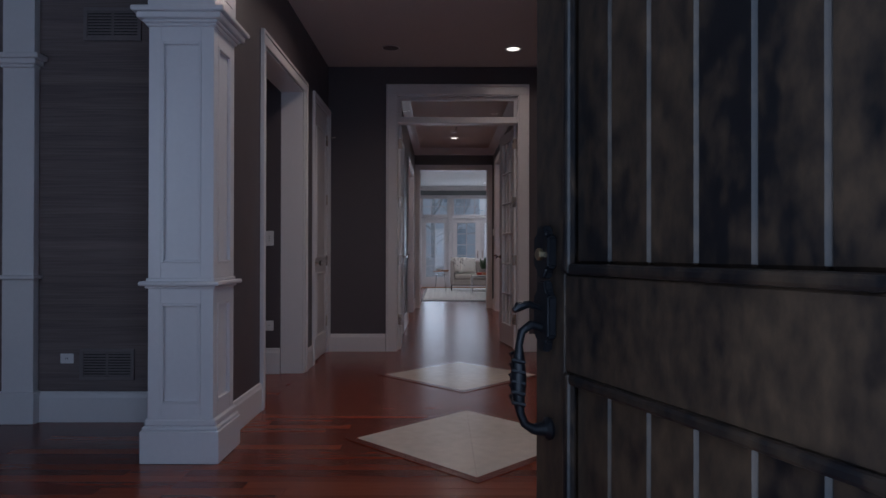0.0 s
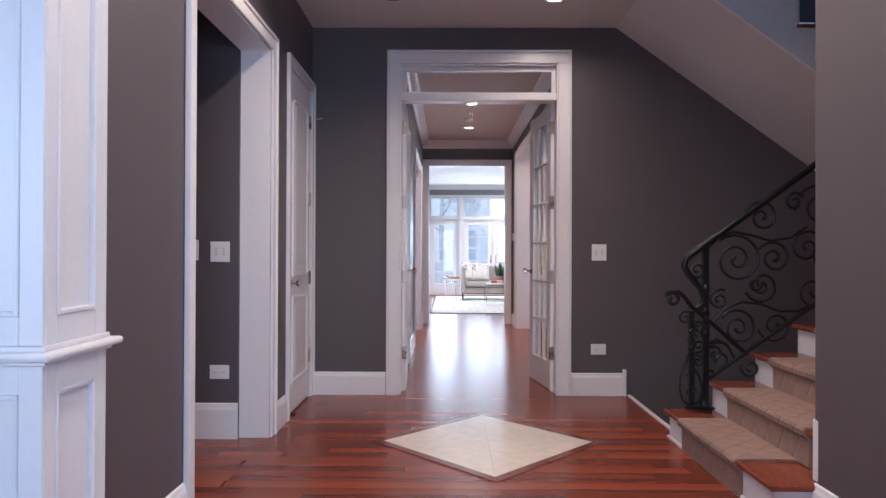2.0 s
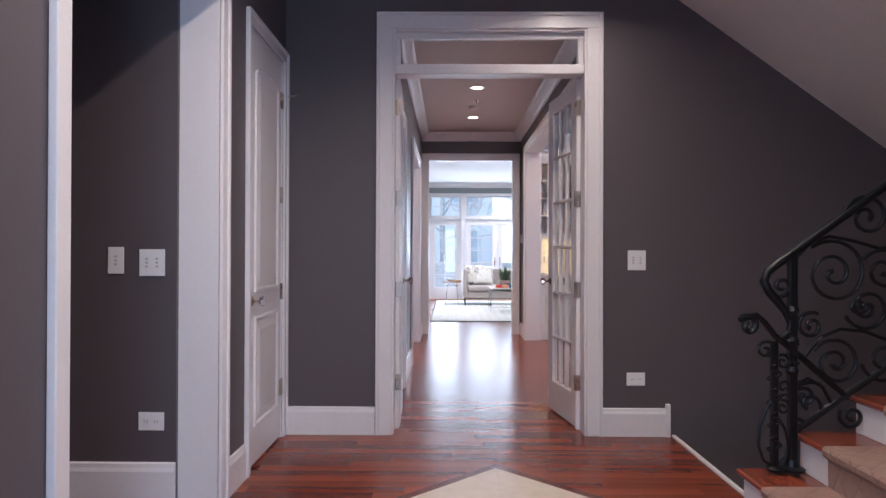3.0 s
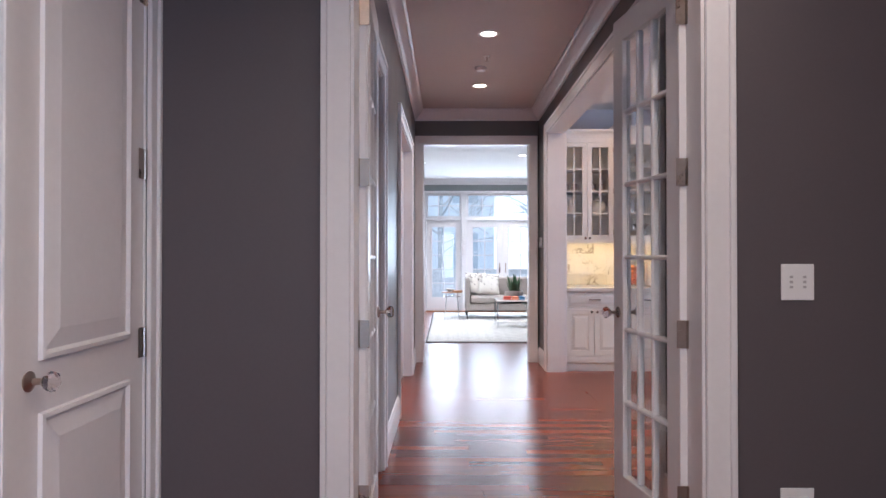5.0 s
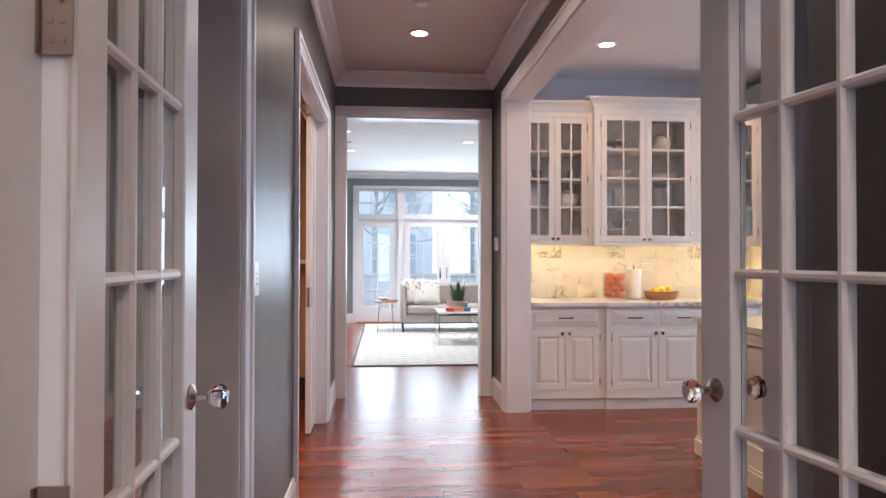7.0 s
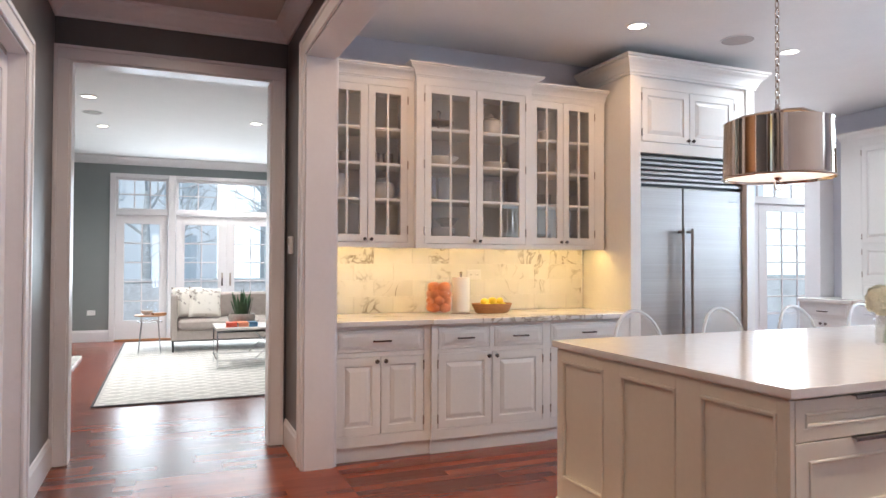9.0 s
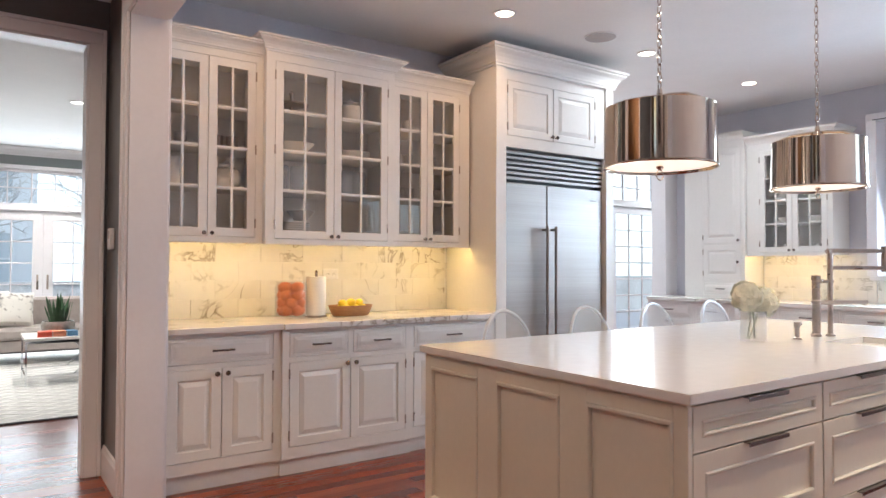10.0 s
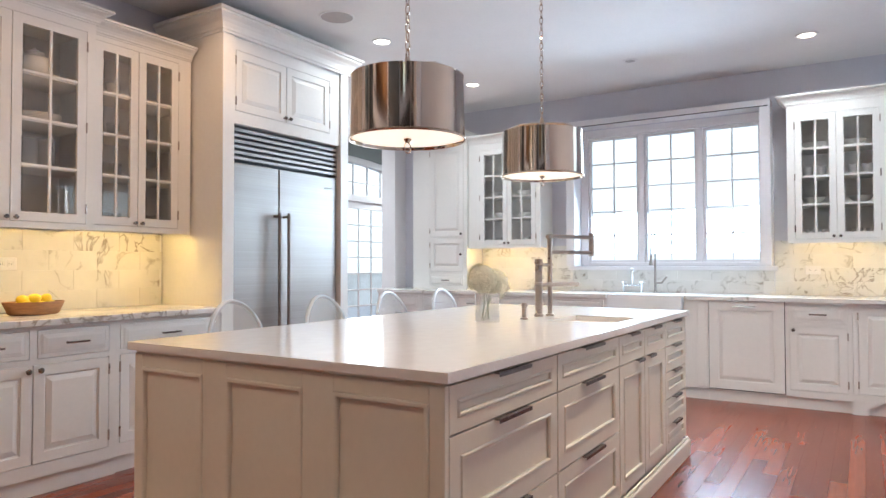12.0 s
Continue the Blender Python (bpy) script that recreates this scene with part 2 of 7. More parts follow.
M["sofa"] = mat("light grey linen", (0.40, 0.35, 0.32), 0.9, 0, 0.12, 220, 0.5)
M["rug"] = mat("ivory woven rug", (0.56, 0.54, 0.515), 0.95, 0, 0.15, 120, 0.8)
M["rug_dark"] = mat("rug binding", (0.05, 0.05, 0.06), 0.9, 0, 0.1, 90, 0.4)
M["fabric_print"] = mat("printed cushion fabric", (0.78, 0.74, 0.68), 0.9, 0, 0.5, 17, 0.3, 0, None, (0.16, 0.12, 0.10), span=(0.80, 0.98))
M["leaf"] = mat("dark green leaf", (0.045, 0.105, 0.045), 0.45, 0, 0.4, 20, 0.1)
M["pot"] = mat("glazed grey pot", (0.32, 0.29, 0.26), 0.35, 0, 0.3, 30, 0.1)
M["soil"] = mat("soil", (0.05, 0.035, 0.025), 0.95, 0, 0.4, 60, 0.6)
M["orange"] = mat("orange peel", (0.60, 0.13, 0.008), 0.42, 0, 0.12, 120, 0.4)
M["lemon"] = mat("lemon peel", (0.85, 0.62, 0.04), 0.42, 0, 0.12, 120, 0.4)
M["bowlwood"] = mat("wooden bowl", (0.36, 0.17, 0.07), 0.5, 0, 0.35, 20, 0.2, 0, (1, 1, 6))
M["paper"] = mat("white paper towel", (0.80, 0.78, 0.74), 0.95, 0, 0.05, 160, 0.6)
M["petal"] = mat("cream petals", (0.80, 0.77, 0.62), 0.8, 0, 0.12, 60, 0.4)
M["stem"] = mat("green stem", (0.14, 0.22, 0.07), 0.6, 0, 0.2, 40)
M["china"] = mat("white china", (0.74, 0.70, 0.66), 0.25, 0, 0.04, 30)
M["shelf_in"] = mat("cabinet interior", (0.82, 0.77, 0.71), 0.6, 0, 0.05, 30)
M["red"] = mat("red book cloth", (0.62, 0.09, 0.05), 0.6, 0, 0.1, 60)
M["blue"] = mat("blue book cloth", (0.10, 0.24, 0.42), 0.6, 0, 0.1, 60)
M["orange_cloth"] = mat("coral book cloth", (0.75, 0.28, 0.16), 0.6, 0, 0.1, 60)
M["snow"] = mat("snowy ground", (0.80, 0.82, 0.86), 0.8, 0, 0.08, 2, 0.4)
# Brick, siding, bark and panes paled and blued: hazy brightness in their colour
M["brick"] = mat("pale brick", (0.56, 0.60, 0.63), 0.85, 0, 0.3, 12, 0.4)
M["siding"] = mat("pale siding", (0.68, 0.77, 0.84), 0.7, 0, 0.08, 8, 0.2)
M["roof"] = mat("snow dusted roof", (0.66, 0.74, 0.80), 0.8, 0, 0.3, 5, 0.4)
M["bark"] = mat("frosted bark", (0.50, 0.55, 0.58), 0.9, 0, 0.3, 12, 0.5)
M["hazy_pane"] = mat("dark window pane", (0.42, 0.52, 0.60), 0.12, 0, 0.15, 3)
M["porcelain"] = mat("white fireclay", (0.82, 0.81, 0.80), 0.12, 0, 0.02, 20)
M["darkbase"] = mat("dark brown baseboard", (0.02, 0.014, 0.012), 0.4, 0, 0.2, 30)
M["brass"] = mat("brass keyhole", (0.6, 0.48, 0.3), 0.3, 1.0, 0.1, 60)
# Emission stands in for overcast brightness beyond the windows
M["sky_glow"] = glow("overcast distance", (0.74, 0.91, 1.0), 0.82)
M["asphalt"] = mat("porch stone", (0.30, 0.29, 0.28), 0.8, 0, 0.2, 8, 0.4)

# ---- building helpers ----


def box(bm, x0, x1, y0, y1, z0, z1, bev=0.0, seg=1):
    x0, x1 = min(x0, x1), max(x0, x1)
    y0, y1 = min(y0, y1), max(y0, y1)
    z0, z1 = min(z0, z1), max(z0, z1)
    v = [bm.verts.new(p) for p in ((x0, y0, z0), (x1, y0, z0), (x1, y1, z0), (x0, y1, z0), (x0, y0, z1), (x1, y0, z1), (x1, y1, z1), (x0, y1, z1))]
    f = [bm.faces.new([v[i] for i in q]) for q in ((0, 3, 2, 1), (4, 5, 6, 7), (0, 1, 5, 4), (1, 2, 6, 5), (2, 3, 7, 6), (3, 0, 4, 7))]
    if bev:
        es = list({e for q in f for e in q.edges})
        bmesh.ops.bevel(bm, geom=es, offset=bev, segments=seg, affect="EDGES", profile=0.5)
    return bm


def boxes(*rows, bev=0.0):
    bm = bmesh.new()
    for r in rows:
        box(bm, *r, bev=bev)
    return bm


def prism(bm, pts, axis, a, b):
    """A polygon drawn in the two other axes, pushed along axis from a to b."""
    def at(p, c):
        return {"x": (c, p[0], p[1]), "y": (p[0], c, p[1]), "z": (p[0], p[1], c)}[axis]
    u = [bm.verts.new(at(p, a)) for p in pts]
    w = [bm.verts.new(at(p, b)) for p in pts]
    n = len(pts)
    bm.faces.new(u), bm.faces.new(w[::-1])
    for i in range(n):
        bm.faces.new((u[i], w[i], w[(i + 1) % n], u[(i + 1) % n]))
    bmesh.ops.recalc_face_normals(bm, faces=bm.faces)
    return bm


def lathe(bm, prof, cx=0, cy=0, cz=0, seg=24, cap=True):
    """Profile of (radius, height) turned about the upright axis."""
    rings = []
    for r, z in prof:
        rings.append([bm.verts.new((cx + r * math.cos(2 * math.pi * k / seg), cy + r * math.sin(2 * math.pi * k / seg), cz + z)) for k in range(seg)])
    for a, b in zip(rings, rings[1:]):
        for k in range(seg):
            bm.faces.new((a[k], a[(k + 1) % seg], b[(k + 1) % seg], b[k]))
    if cap:
        bm.faces.new(rings[0][::-1]), bm.faces.new(rings[-1])
    return bm


def tube(bm, pts, r, seg=8, taper=None, closed=False):
    """A round bar along points."""
    pts = [Vector(p) for p in pts]
    n = len(pts)
    rings = []
    up, last = Vector((0, 0, 1)), None
    for i, p in enumerate(pts):
        d = (pts[(i + 1) % n] - pts[i - 1]) if closed else (pts[min(i + 1, n - 1)] - pts[max(i - 1, 0)])
        d = d.normalized() if d.length else Vector((0, 0, 1))
        s = d.cross(up)
        if s.length < 0.05:
            s = d.cross(Vector((0, 1, 0)))
        s.normalize()
        if last is not None and s.dot(last) < 0:
            s.negate()
        last = s
        u = s.cross(d)
        rr = taper[i] if taper else r
        rings.append([bm.verts.new(p + (s * math.cos(2 * math.pi * k / seg) + u * math.sin(2 * math.pi * k / seg)) * rr) for k in range(seg)])
    pairs = list(zip(rings, rings[1:])) + ([(rings[-1], rings[0])] if closed else [])
    for a, b in pairs:
        for k in range(seg):
            bm.faces.new((a[k], a[(k + 1) % seg], b[(k + 1) % seg], b[k]))
    if not closed:
        bm.faces.new(rings[0][::-1]), bm.faces.new(rings[-1])
    return bm


def ball(bm, c, r, u=16, v=10, scale=(1, 1, 1)):
    m = Matrix.Translation(c) @ Matrix.Diagonal((r * scale[0], r * scale[1], r * scale[2], 1))
    bmesh.ops.create_uvsphere(bm, u_segments=u, v_segments=v, radius=1, matrix=m)
    return bm


def mesh_of(name, bm, material, smooth=False):
    bmesh.ops.recalc_face_normals(bm, faces=bm.faces)
    me = bpy.data.meshes.new(name)
    bm.to_mesh(me)
    bm.free()
    me.materials.append(M[material])
    if smooth:
        for p in me.polygons:
            p.use_smooth = True
        me.set_sharp_from_angle(angle=radians(38))
    return me


def part(name, bm, material, parent, label="", smooth=False):
    ob = new(name, mesh_of(name, bm, material, smooth))
    ob.parent = parent
    return tagged(ob, label)


def struct(name, bm, material, label, category, smooth=False):
    return tagged(new(name, mesh_of(name, bm, material, smooth)), label, category, kind="structure")


def single(name, bm, material, label, category, group="", m=None, smooth=False):
    ob = new(name, mesh_of(name, bm, material, smooth))
    if m is not None:
        ob.matrix_world = m
    return tagged(ob, label, category, group)


def thing(name, m, label, category, group="", kind=""):
    ob = new(name)
    ob.empty_display_size = 0.1
    ob.matrix_world = m
    return tagged(ob, label, category, group, kind)


def wall_bm(axis, p0, p1, a0, a1, z0, z1, holes=()):
    """A wall slab: axis 'x' stands at x p0..p1 and runs along y a0..a1; holes are (a, b, bottom, top)."""
    bm = bmesh.new()

    def put(a, b, c, d):
        if b - a > 1e-4 and d - c > 1e-4:
            box(bm, p0, p1, a, b, c, d) if axis == "x" else box(bm, a, b, p0, p1, c, d)
    cur = a0
    for h0, h1, hb, ht in sorted(holes):
        put(cur, h0, z0, z1)
        put(h0, h1, z0, hb)
        put(h0, h1, ht, z1)
        cur = h1
    put(cur, a1, z0, z1)
    bmesh.ops.remove_doubles(bm, verts=bm.verts, dist=0.0001)
    return bm


def moulding(name, prof, axis, a, b, place, face, material, label, category="moulding"):
    """A profile of (out, up) run along axis from a to b; face is the sign of its outward way."""
    bm = bmesh.new()
    pts = [(place + face * o, u) for o, u in prof]
    prism(bm, pts, axis, a, b)
    return struct(name, bm, material, label, category)


BASE = [(0.001, 0.001), (0.018, 0.001), (0.018, 0.15), (0.012, 0.165), (0.010, 0.18), (0.001, 0.185)]
CROWN = [(0.001, 2.84), (0.012, 2.84), (0.016, 2.86), (0.035, 2.875), (0.075, 2.92), (0.085, 2.94), (0.10, 2.95), (0.10, 2.968), (0.001, 2.968)]
H = 2.97

# ---- structure: foyer ----
FL, FR = -1.30, 1.36          # foyer side walls
HL, HR = -0.62, 0.84          # hall side walls
END = 5.47                    # hall end wall and kitchen back wall

LO = (-2.535, -1.265, 0, 2.41)   # cased opening in the foyer's side wall
CD = (-0.80, -0.07, 0, 2.44)     # closet door
struct("wall_foyer_side", wall_bm("x", FL - 0.185, FL, -3.40, 0.0, 0, H, (LO, CD)), "wall_grey", "grey painted foyer wall with a cased opening", "wall")
FO = (-0.59, 0.69, 0, 2.68)
struct("wall_foyer_end", wall_bm("y", 0.0, 0.075, -1.485, 4.6, -2.6, 5.6, ((-0.59, 0.69, -0.03, 2.68),)), "wall_grey", "dark grey painted wall around the french doors", "wall")
struct("wall_hall_front", wall_bm("y", 0.075, 0.15, HL - 0.15, HR + 0.19, 0, H, (FO,)), "wall_hall", "grey hall side of the french door wall", "wall")
struct("wall_stair_stub", wall_bm("x", FR, FR + 0.16, -3.40, -2.57, 0, 5.6), "wall_grey", "taupe painted wall end beside the stairs", "wall")
struct("wall_stair_south", wall_bm("y", -2.73, -2.57, FR + 0.16, 4.6, 0, 5.6), "wall_grey", "grey wall behind the stairs", "wall")
struct("wall_stair_east", wall_bm("x", 4.6, 4.75, -2.73, 0.075, -2.6, 5.6), "wall_grey", "grey wall at the stair landing", "wall")
struct("wall_side_hall", wall_bm("y", -1.30, -1.15, -4.0, -1.4855, 0, H), "wall_grey", "dark wall with light switches beyond the cased opening", "wall")
struct("wall_side_hall_west", wall_bm("x", -4.15, -4.0, -2.76, -1.15, 0, H), "wall_grey", "dark grey wall of the side passage", "wall")
struct("wall_dining", wall_bm("y", -2.91, -2.78, -5.0, -1.4855, 0, H), "wallpaper", "grey grasscloth wallpaper with horizontal strands", "wall")
struct("wall_dining_west", wall_bm("x", -5.15, -5.0, -6.6, -2.78, 0, H), "wallpaper", "grey grasscloth papered wall", "wall")
# Both side openings are unseen, assumed from cool light on the columns
struct("wall_front", wall_bm("y", -6.60, -6.45, -5.15, 5.15, 0, H, ((-3.8, -2.2, 0.7, 2.5), (-0.53, 0.475, 0, 2.46), (2.2, 3.8, 0.7, 2.5))), "wall_grey", "front wall around the entrance door", "wall")
struct("wall_parlour_east", wall_bm("x", 5.0, 5.15, -6.45, -2.57, 0, H), "wall_grey", "grey parlour wall", "wall")
struct("wall_stair_upper", wall_bm("x", 1.0, 1.15, -2.57, -0.0, H + 0.2, 5.6), "wall_kitchen", "pale wall of the upper stairwell", "wall")
struct("wall_stair_upper_south", wall_bm("y", -2.73, -2.57, 1.0, FR, H + 0.2, 5.6), "wall_kitchen", "pale upper stairwell wall", "wall")
struct("ceiling_foyer", boxes((-5.0, 5.0, -6.45, -2.57, H, H + 0.2), (-4.0, 1.15, -2.57, 0.0, H, H + 0.2)), "ceiling", "pinkish white foyer ceiling", "ceiling")
struct("ceiling_stair", boxes((1.0, 4.75, -2.73, 0.0, 5.6, 5.75)), "ceiling_white", "white stairwell ceiling", "ceiling")

# ---- structure: hall ----
DA = (0.80, 1.48, 0, 2.30)      # cased doorway beside the french door
DP = (2.80, 4.56, 0, 2.34)      # pocket door opening
struct("wall_hall_west", wall_bm("x", HL - 0.15, HL, 0.15, END, 0, H, (DA, DP)), "wall_hall", "grey hall wall with a pocket door opening", "wall")
KO = (0.99, 4.80, 0, 2.58)      # wide opening to the kitchen
struct("wall_hall_east", wall_bm("x", HR, HR + 0.09, 0.15, END, 0, H, (KO,)), "wall_hall", "grey hall wall with a wide kitchen opening", "wall")
struct("wall_kitchen_west", wall_bm("x", HR + 0.09, HR + 0.18, 0.15, END, 0, H, (KO,)), "wall_kitchen", "pale kitchen side of the hall wall", "wall")
EO = (-0.53, 0.73, 0, 2.57)
struct("wall_hall_end", wall_bm("y", END, END + 0.08, HL - 0.15, HR + 0.18, 0, H, (EO,)), "wall_hall", "dark grey wall over the living room doorway", "wall")
struct("ceiling_hall", boxes((HL - 0.15, HR, 0.15, END, H, H + 0.15)), "ceiling", "pinkish white hall ceiling", "ceiling")
struct("wall_closet_back", wall_bm("x", -2.75, -2.6, 0.15, END, 0, H), "wall_tan", "tan wall of the side room", "wall")
struct("wall_closet_mid", wall_bm("y", 2.0, 2.12, -2.6, HL - 0.15, 0, H), "wall_tan", "tan partition between side rooms", "wall")
struct("ceiling_side_room", boxes((-2.75, HL - 0.15, 0.15, END, H, H + 0.15)), "ceiling", "side room ceiling", "ceiling")
struct("wall_side_room_rear", boxes((-2.599, HL - 0.155, 5.452, 5.4695, 0.001, H - 0.001)), "wall_tan", "tan rear wall of the side room", "wall")
struct("baseboard_side_room", boxes((-2.599, HL - 0.16, 5.433, 5.4515, 0.001, 0.2), (-2.599, -2.58, 2.14, 5.44, 0.001, 0.2)), "darkbase", "dark brown baseboard in the side room", "baseboard")

# ---- structure: kitchen and nook ----
KX = 7.15
struct("wall_kitchen_back", wall_bm("y", END, END + 0.15, HR + 0.1801, 4.70, 0, H), "wall_kitchen", "pale lavender grey kitchen wall above the cabinets", "wall")
struct("wall_kitchen_return", wall_bm("x", 4.55, 4.70, END + 0.15, 7.54, 0, H), "wall_kitchen", "pale wall of the breakfast nook", "wall")
WK = (1.985, 3.75, 1.17, 2.56)
struct("wall_kitchen_east", wall_bm("x", KX, KX + 0.2, -0.65, 6.25, 0, H, (WK,)), "wall_kitchen", "pale lavender grey wall around the kitchen window", "wall")
# The opening is made up, out of view, for the added south daylight
struct("wall_kitchen_south", wall_bm("y", -0.65, -0.5, 4.75, KX, 0, H, ((5.2, 6.7, 0.9, 2.3),)), "wall_kitchen", "pale kitchen wall with an added, unseen opening", "wall")
struct("wall_kitchen_south_west", wall_bm("y", 0.15, 0.3, HR + 0.18, 4.75, 0, H), "wall_kitchen", "pale kitchen wall behind the stairs", "wall")
struct("wall_kitchen_south_return", wall_bm("x", 4.75, 4.9, -0.5, 0.3, 0, H), "wall_kitchen", "short pale kitchen wall", "wall")
struct("ceiling_kitchen", boxes((HR, KX, 0.152, END, H, H + 0.15), (4.75, KX, -0.65, 0.15, H, H + 0.15), (4.70, KX + 4.0, END, 7.54, H, H + 0.15)), "ceiling_white", "white kitchen ceiling", "ceiling")
struct("wall_nook_jamb", wall_bm("y", 6.05, 6.25, 6.93, KX, 0, H), "trim", "white cased jamb of the nook opening", "wall")


def arch_wall(name, y0, y1, x0, x1, h0, h1, spring, rise, material, label):
    """A wall with one round-headed opening down to the floor."""
    bm = bmesh.new()
    box(bm, x0, h0, y0, y1, 0, H), box(bm, h1, x1, y0, y1, 0, H)
    n, c, half = 16, (h0 + h1) / 2, (h1 - h0) / 2
    top = [(c - half * math.cos(math.pi * k / n), spring + rise * math.sin(math.pi * k / n)) for k in range(n + 1)]
    for a, b in zip(top, top[1:]):
        prism(bm, [a, b, (b[0], H), (a[0], H)], "y", y0, y1)
    return struct(name, bm, material, label, "wall")


arch_wall("wall_nook_rear", 7.54, 7.69, 4.70, KX + 4.0, 6.36, 9.00, 2.64, 0.14, "wall_living", "grey green nook wall with an arched glazed opening")
struct("wall_nook_east", wall_bm("x", KX + 4.0, KX + 4.15, 6.05, 7.69, 0, H), "wall_living", "grey green nook wall", "wall")
struct("wall_nook_south", wall_bm("y", 6.05, 6.25, KX + 0.2, KX + 4.15, 0, H), "wall_living", "nook wall behind the kitchen", "wall")

# ---- structure: living room ----
struct("wall_living_front", wall_bm("y", END + 0.08, END + 0.15, -1.40, 4.55, 0, H, (EO,)), "wall_living", "grey green living room wall around the doorway", "wall")
struct("wall_living_rear", wall_bm("y", 12.6, 12.78, -1.40, 4.7, 0, H, ((-0.79, 2.79, 0, 2.70),)), "wall_living", "grey green wall around tall glazed doors", "wall")
struct("wall_living_west", wall_bm("x", -1.55, -1.40, END + 0.08, 12.78, 0, H), "wall_living", "grey green living room wall", "wall")
struct("wall_living_east", wall_bm("x", 4.55, 4.70, 7.69, 12.6, 0, H), "wall_living", "grey green living room wall", "wall")
struct("wall_living_east_near", wall_bm("x", 4.545, 4.55, END + 0.15, 7.69, 0, H), "wall_living", "grey green living room wall", "wall")
struct("ceiling_living", boxes((-1.40, 4.55, END + 0.08, 12.6, H, H + 0.15)), "ceiling_white", "white living room ceiling", "ceiling")

# ---- trim ----
for nm, ax, a, b, pl, fc in (
        ("baseboard_foyer_side_near", "y", -3.36, -2.62, FL, 1), ("baseboard_foyer_side_mid", "y", -1.18, -0.88, FL, 1),
        ("baseboard_side_passage", "x", -4.0, -1.486, -1.30, -1), ("baseboard_foyer_end_west", "x", FL, -0.70, 0.0, -1),
        ("baseboard_foyer_end_east", "x", 0.775, 1.21, 0.0, -1), ("baseboard_stair_stub", "y", -3.36, -2.575, FR, -1),
        ("baseboard_hall_west_a", "y", 1.58, 2.71, HL, 1), ("baseboard_hall_west_b", "y", 4.65, END - 0.02, HL, 1),
        ("baseboard_hall_east_a", "y", 0.15, 0.89, HR, -1), ("baseboard_hall_east_b", "y", 4.90, END - 0.02, HR, -1),
        ("baseboard_dining", "x", -5.0, -1.50, -2.91, -1), ("baseboard_living_west", "x", -1.40, -0.79, 12.6, -1),
        ("baseboard_living_front", "x", -1.40, -0.62, END + 0.15, 1)):
    prof = [(o, u * 1.19) for o, u in BASE] if nm == "baseboard_side_passage" else BASE
    moulding(nm, prof, "x" if ax == "x" else "y", a, b, pl, fc, "trim", "tall white baseboard with a stepped cap", "baseboard")


for nm, ax, a, b, pl, fc in (("crown_hall_west", "y", 0.15, END, HL, 1), ("crown_hall_east", "y", 0.15, END, HR, -1),
                             ("crown_hall_end", "x", HL, HR, END, -1), ("crown_hall_front", "x", HL, HR, 0.15, 1),
                             ("crown_living_rear", "x", -1.40, 4.5, 12.6, -1)):
    moulding(nm, CROWN, ax, a, b, pl, fc, "trim", "white stepped crown moulding", "crown moulding")


def casing(name, axis, face, sign, a0, a1, top, w=0.088, bottom=0.0, head=0.0, label="white stepped door casing"):
    """Flat casing with a raised outer bead around an opening, on the wall face at 'face'; sign: outward way."""
    bm = bmesh.new()
    head = head or w

    def bar(a, b, c, d, out):
        p, q = face + sign * 0.001, face + sign * out
        box(bm, *((min(p, q), max(p, q), a, b) if axis == "x" else (a, b, min(p, q), max(p, q))), c, d, bev=0.003)
    for s0, s1, bead in ((a0 - w, a0, a0 - w), (a1, a1 + w, a1 + w - 0.022)):
        bar(s0 + (0.022 if bead == a0 - w else 0), s1 - (0.0 if bead == a0 - w else 0.022), bottom, top, 0.018)
        bar(bead, bead + 0.022, bottom, top + head, 0.028)
    bar(a0 - w + 0.022, a1 + w - 0.022, top, top + head - 0.022, 0.018)
    bar(a0 - w + 0.022, a1 + w - 0.022, top + head - 0.022, top + head, 0.028)
    return struct(name, bm, "trim", label, "door casing")


def jamb(name, axis, p0, p1, a0, a1, top, t=0.012, label="white painted door jamb"):
    """Lining of an opening through a wall p0..p1."""
    bm = bmesh.new()
    for s0, s1, c, d in ((a0, a0 + t, 0, top), (a1 - t, a1, 0, top), (a0 + t, a1 - t, top - t, top)):
        box(bm, *((p0, p1, s0, s1) if axis == "x" else (s0, s1, p0, p1)), c, d)
    return struct(name, bm, "trim", label, "door jamb")


casing("trim_side_opening", "x", FL, 1, LO[0], LO[1], LO[3])
jamb("trim_side_opening_jamb", "x", FL - 0.187, FL + 0.0005, LO[0], LO[1], LO[3])
casing("trim_closet", "x", FL, 1, CD[0], CD[1], CD[3], 0.07)
jamb("trim_closet_jamb", "x", FL - 0.187, FL + 0.0005, CD[0], CD[1], CD[3], 0.01)
casing("trim_french", "y", 0.0, -1, FO[0], FO[1], FO[3], 0.105)
jamb("trim_french_jamb", "y", -0.0005, 0.152, FO[0], FO[1], FO[3], 0.012)
casing("trim_french_hall", "y", 0.15, 1, FO[0] + 0.04, FO[1] - 0.04, FO[3], 0.06)
casing("trim_hall_doorway", "x", HL, 1, DA[0], DA[1], DA[3])
jamb("trim_hall_doorway_jamb", "x", HL - 0.152, HL + 0.0005, DA[0], DA[1], DA[3])
casing("trim_pocket", "x", HL, 1, DP[0], DP[1], DP[3])
jamb("trim_pocket_jamb", "x", HL - 0.152, HL + 0.0005, DP[0], DP[1], DP[3])
casing("trim_kitchen", "x", HR, -1, KO[0], KO[1], KO[3], 0.10)
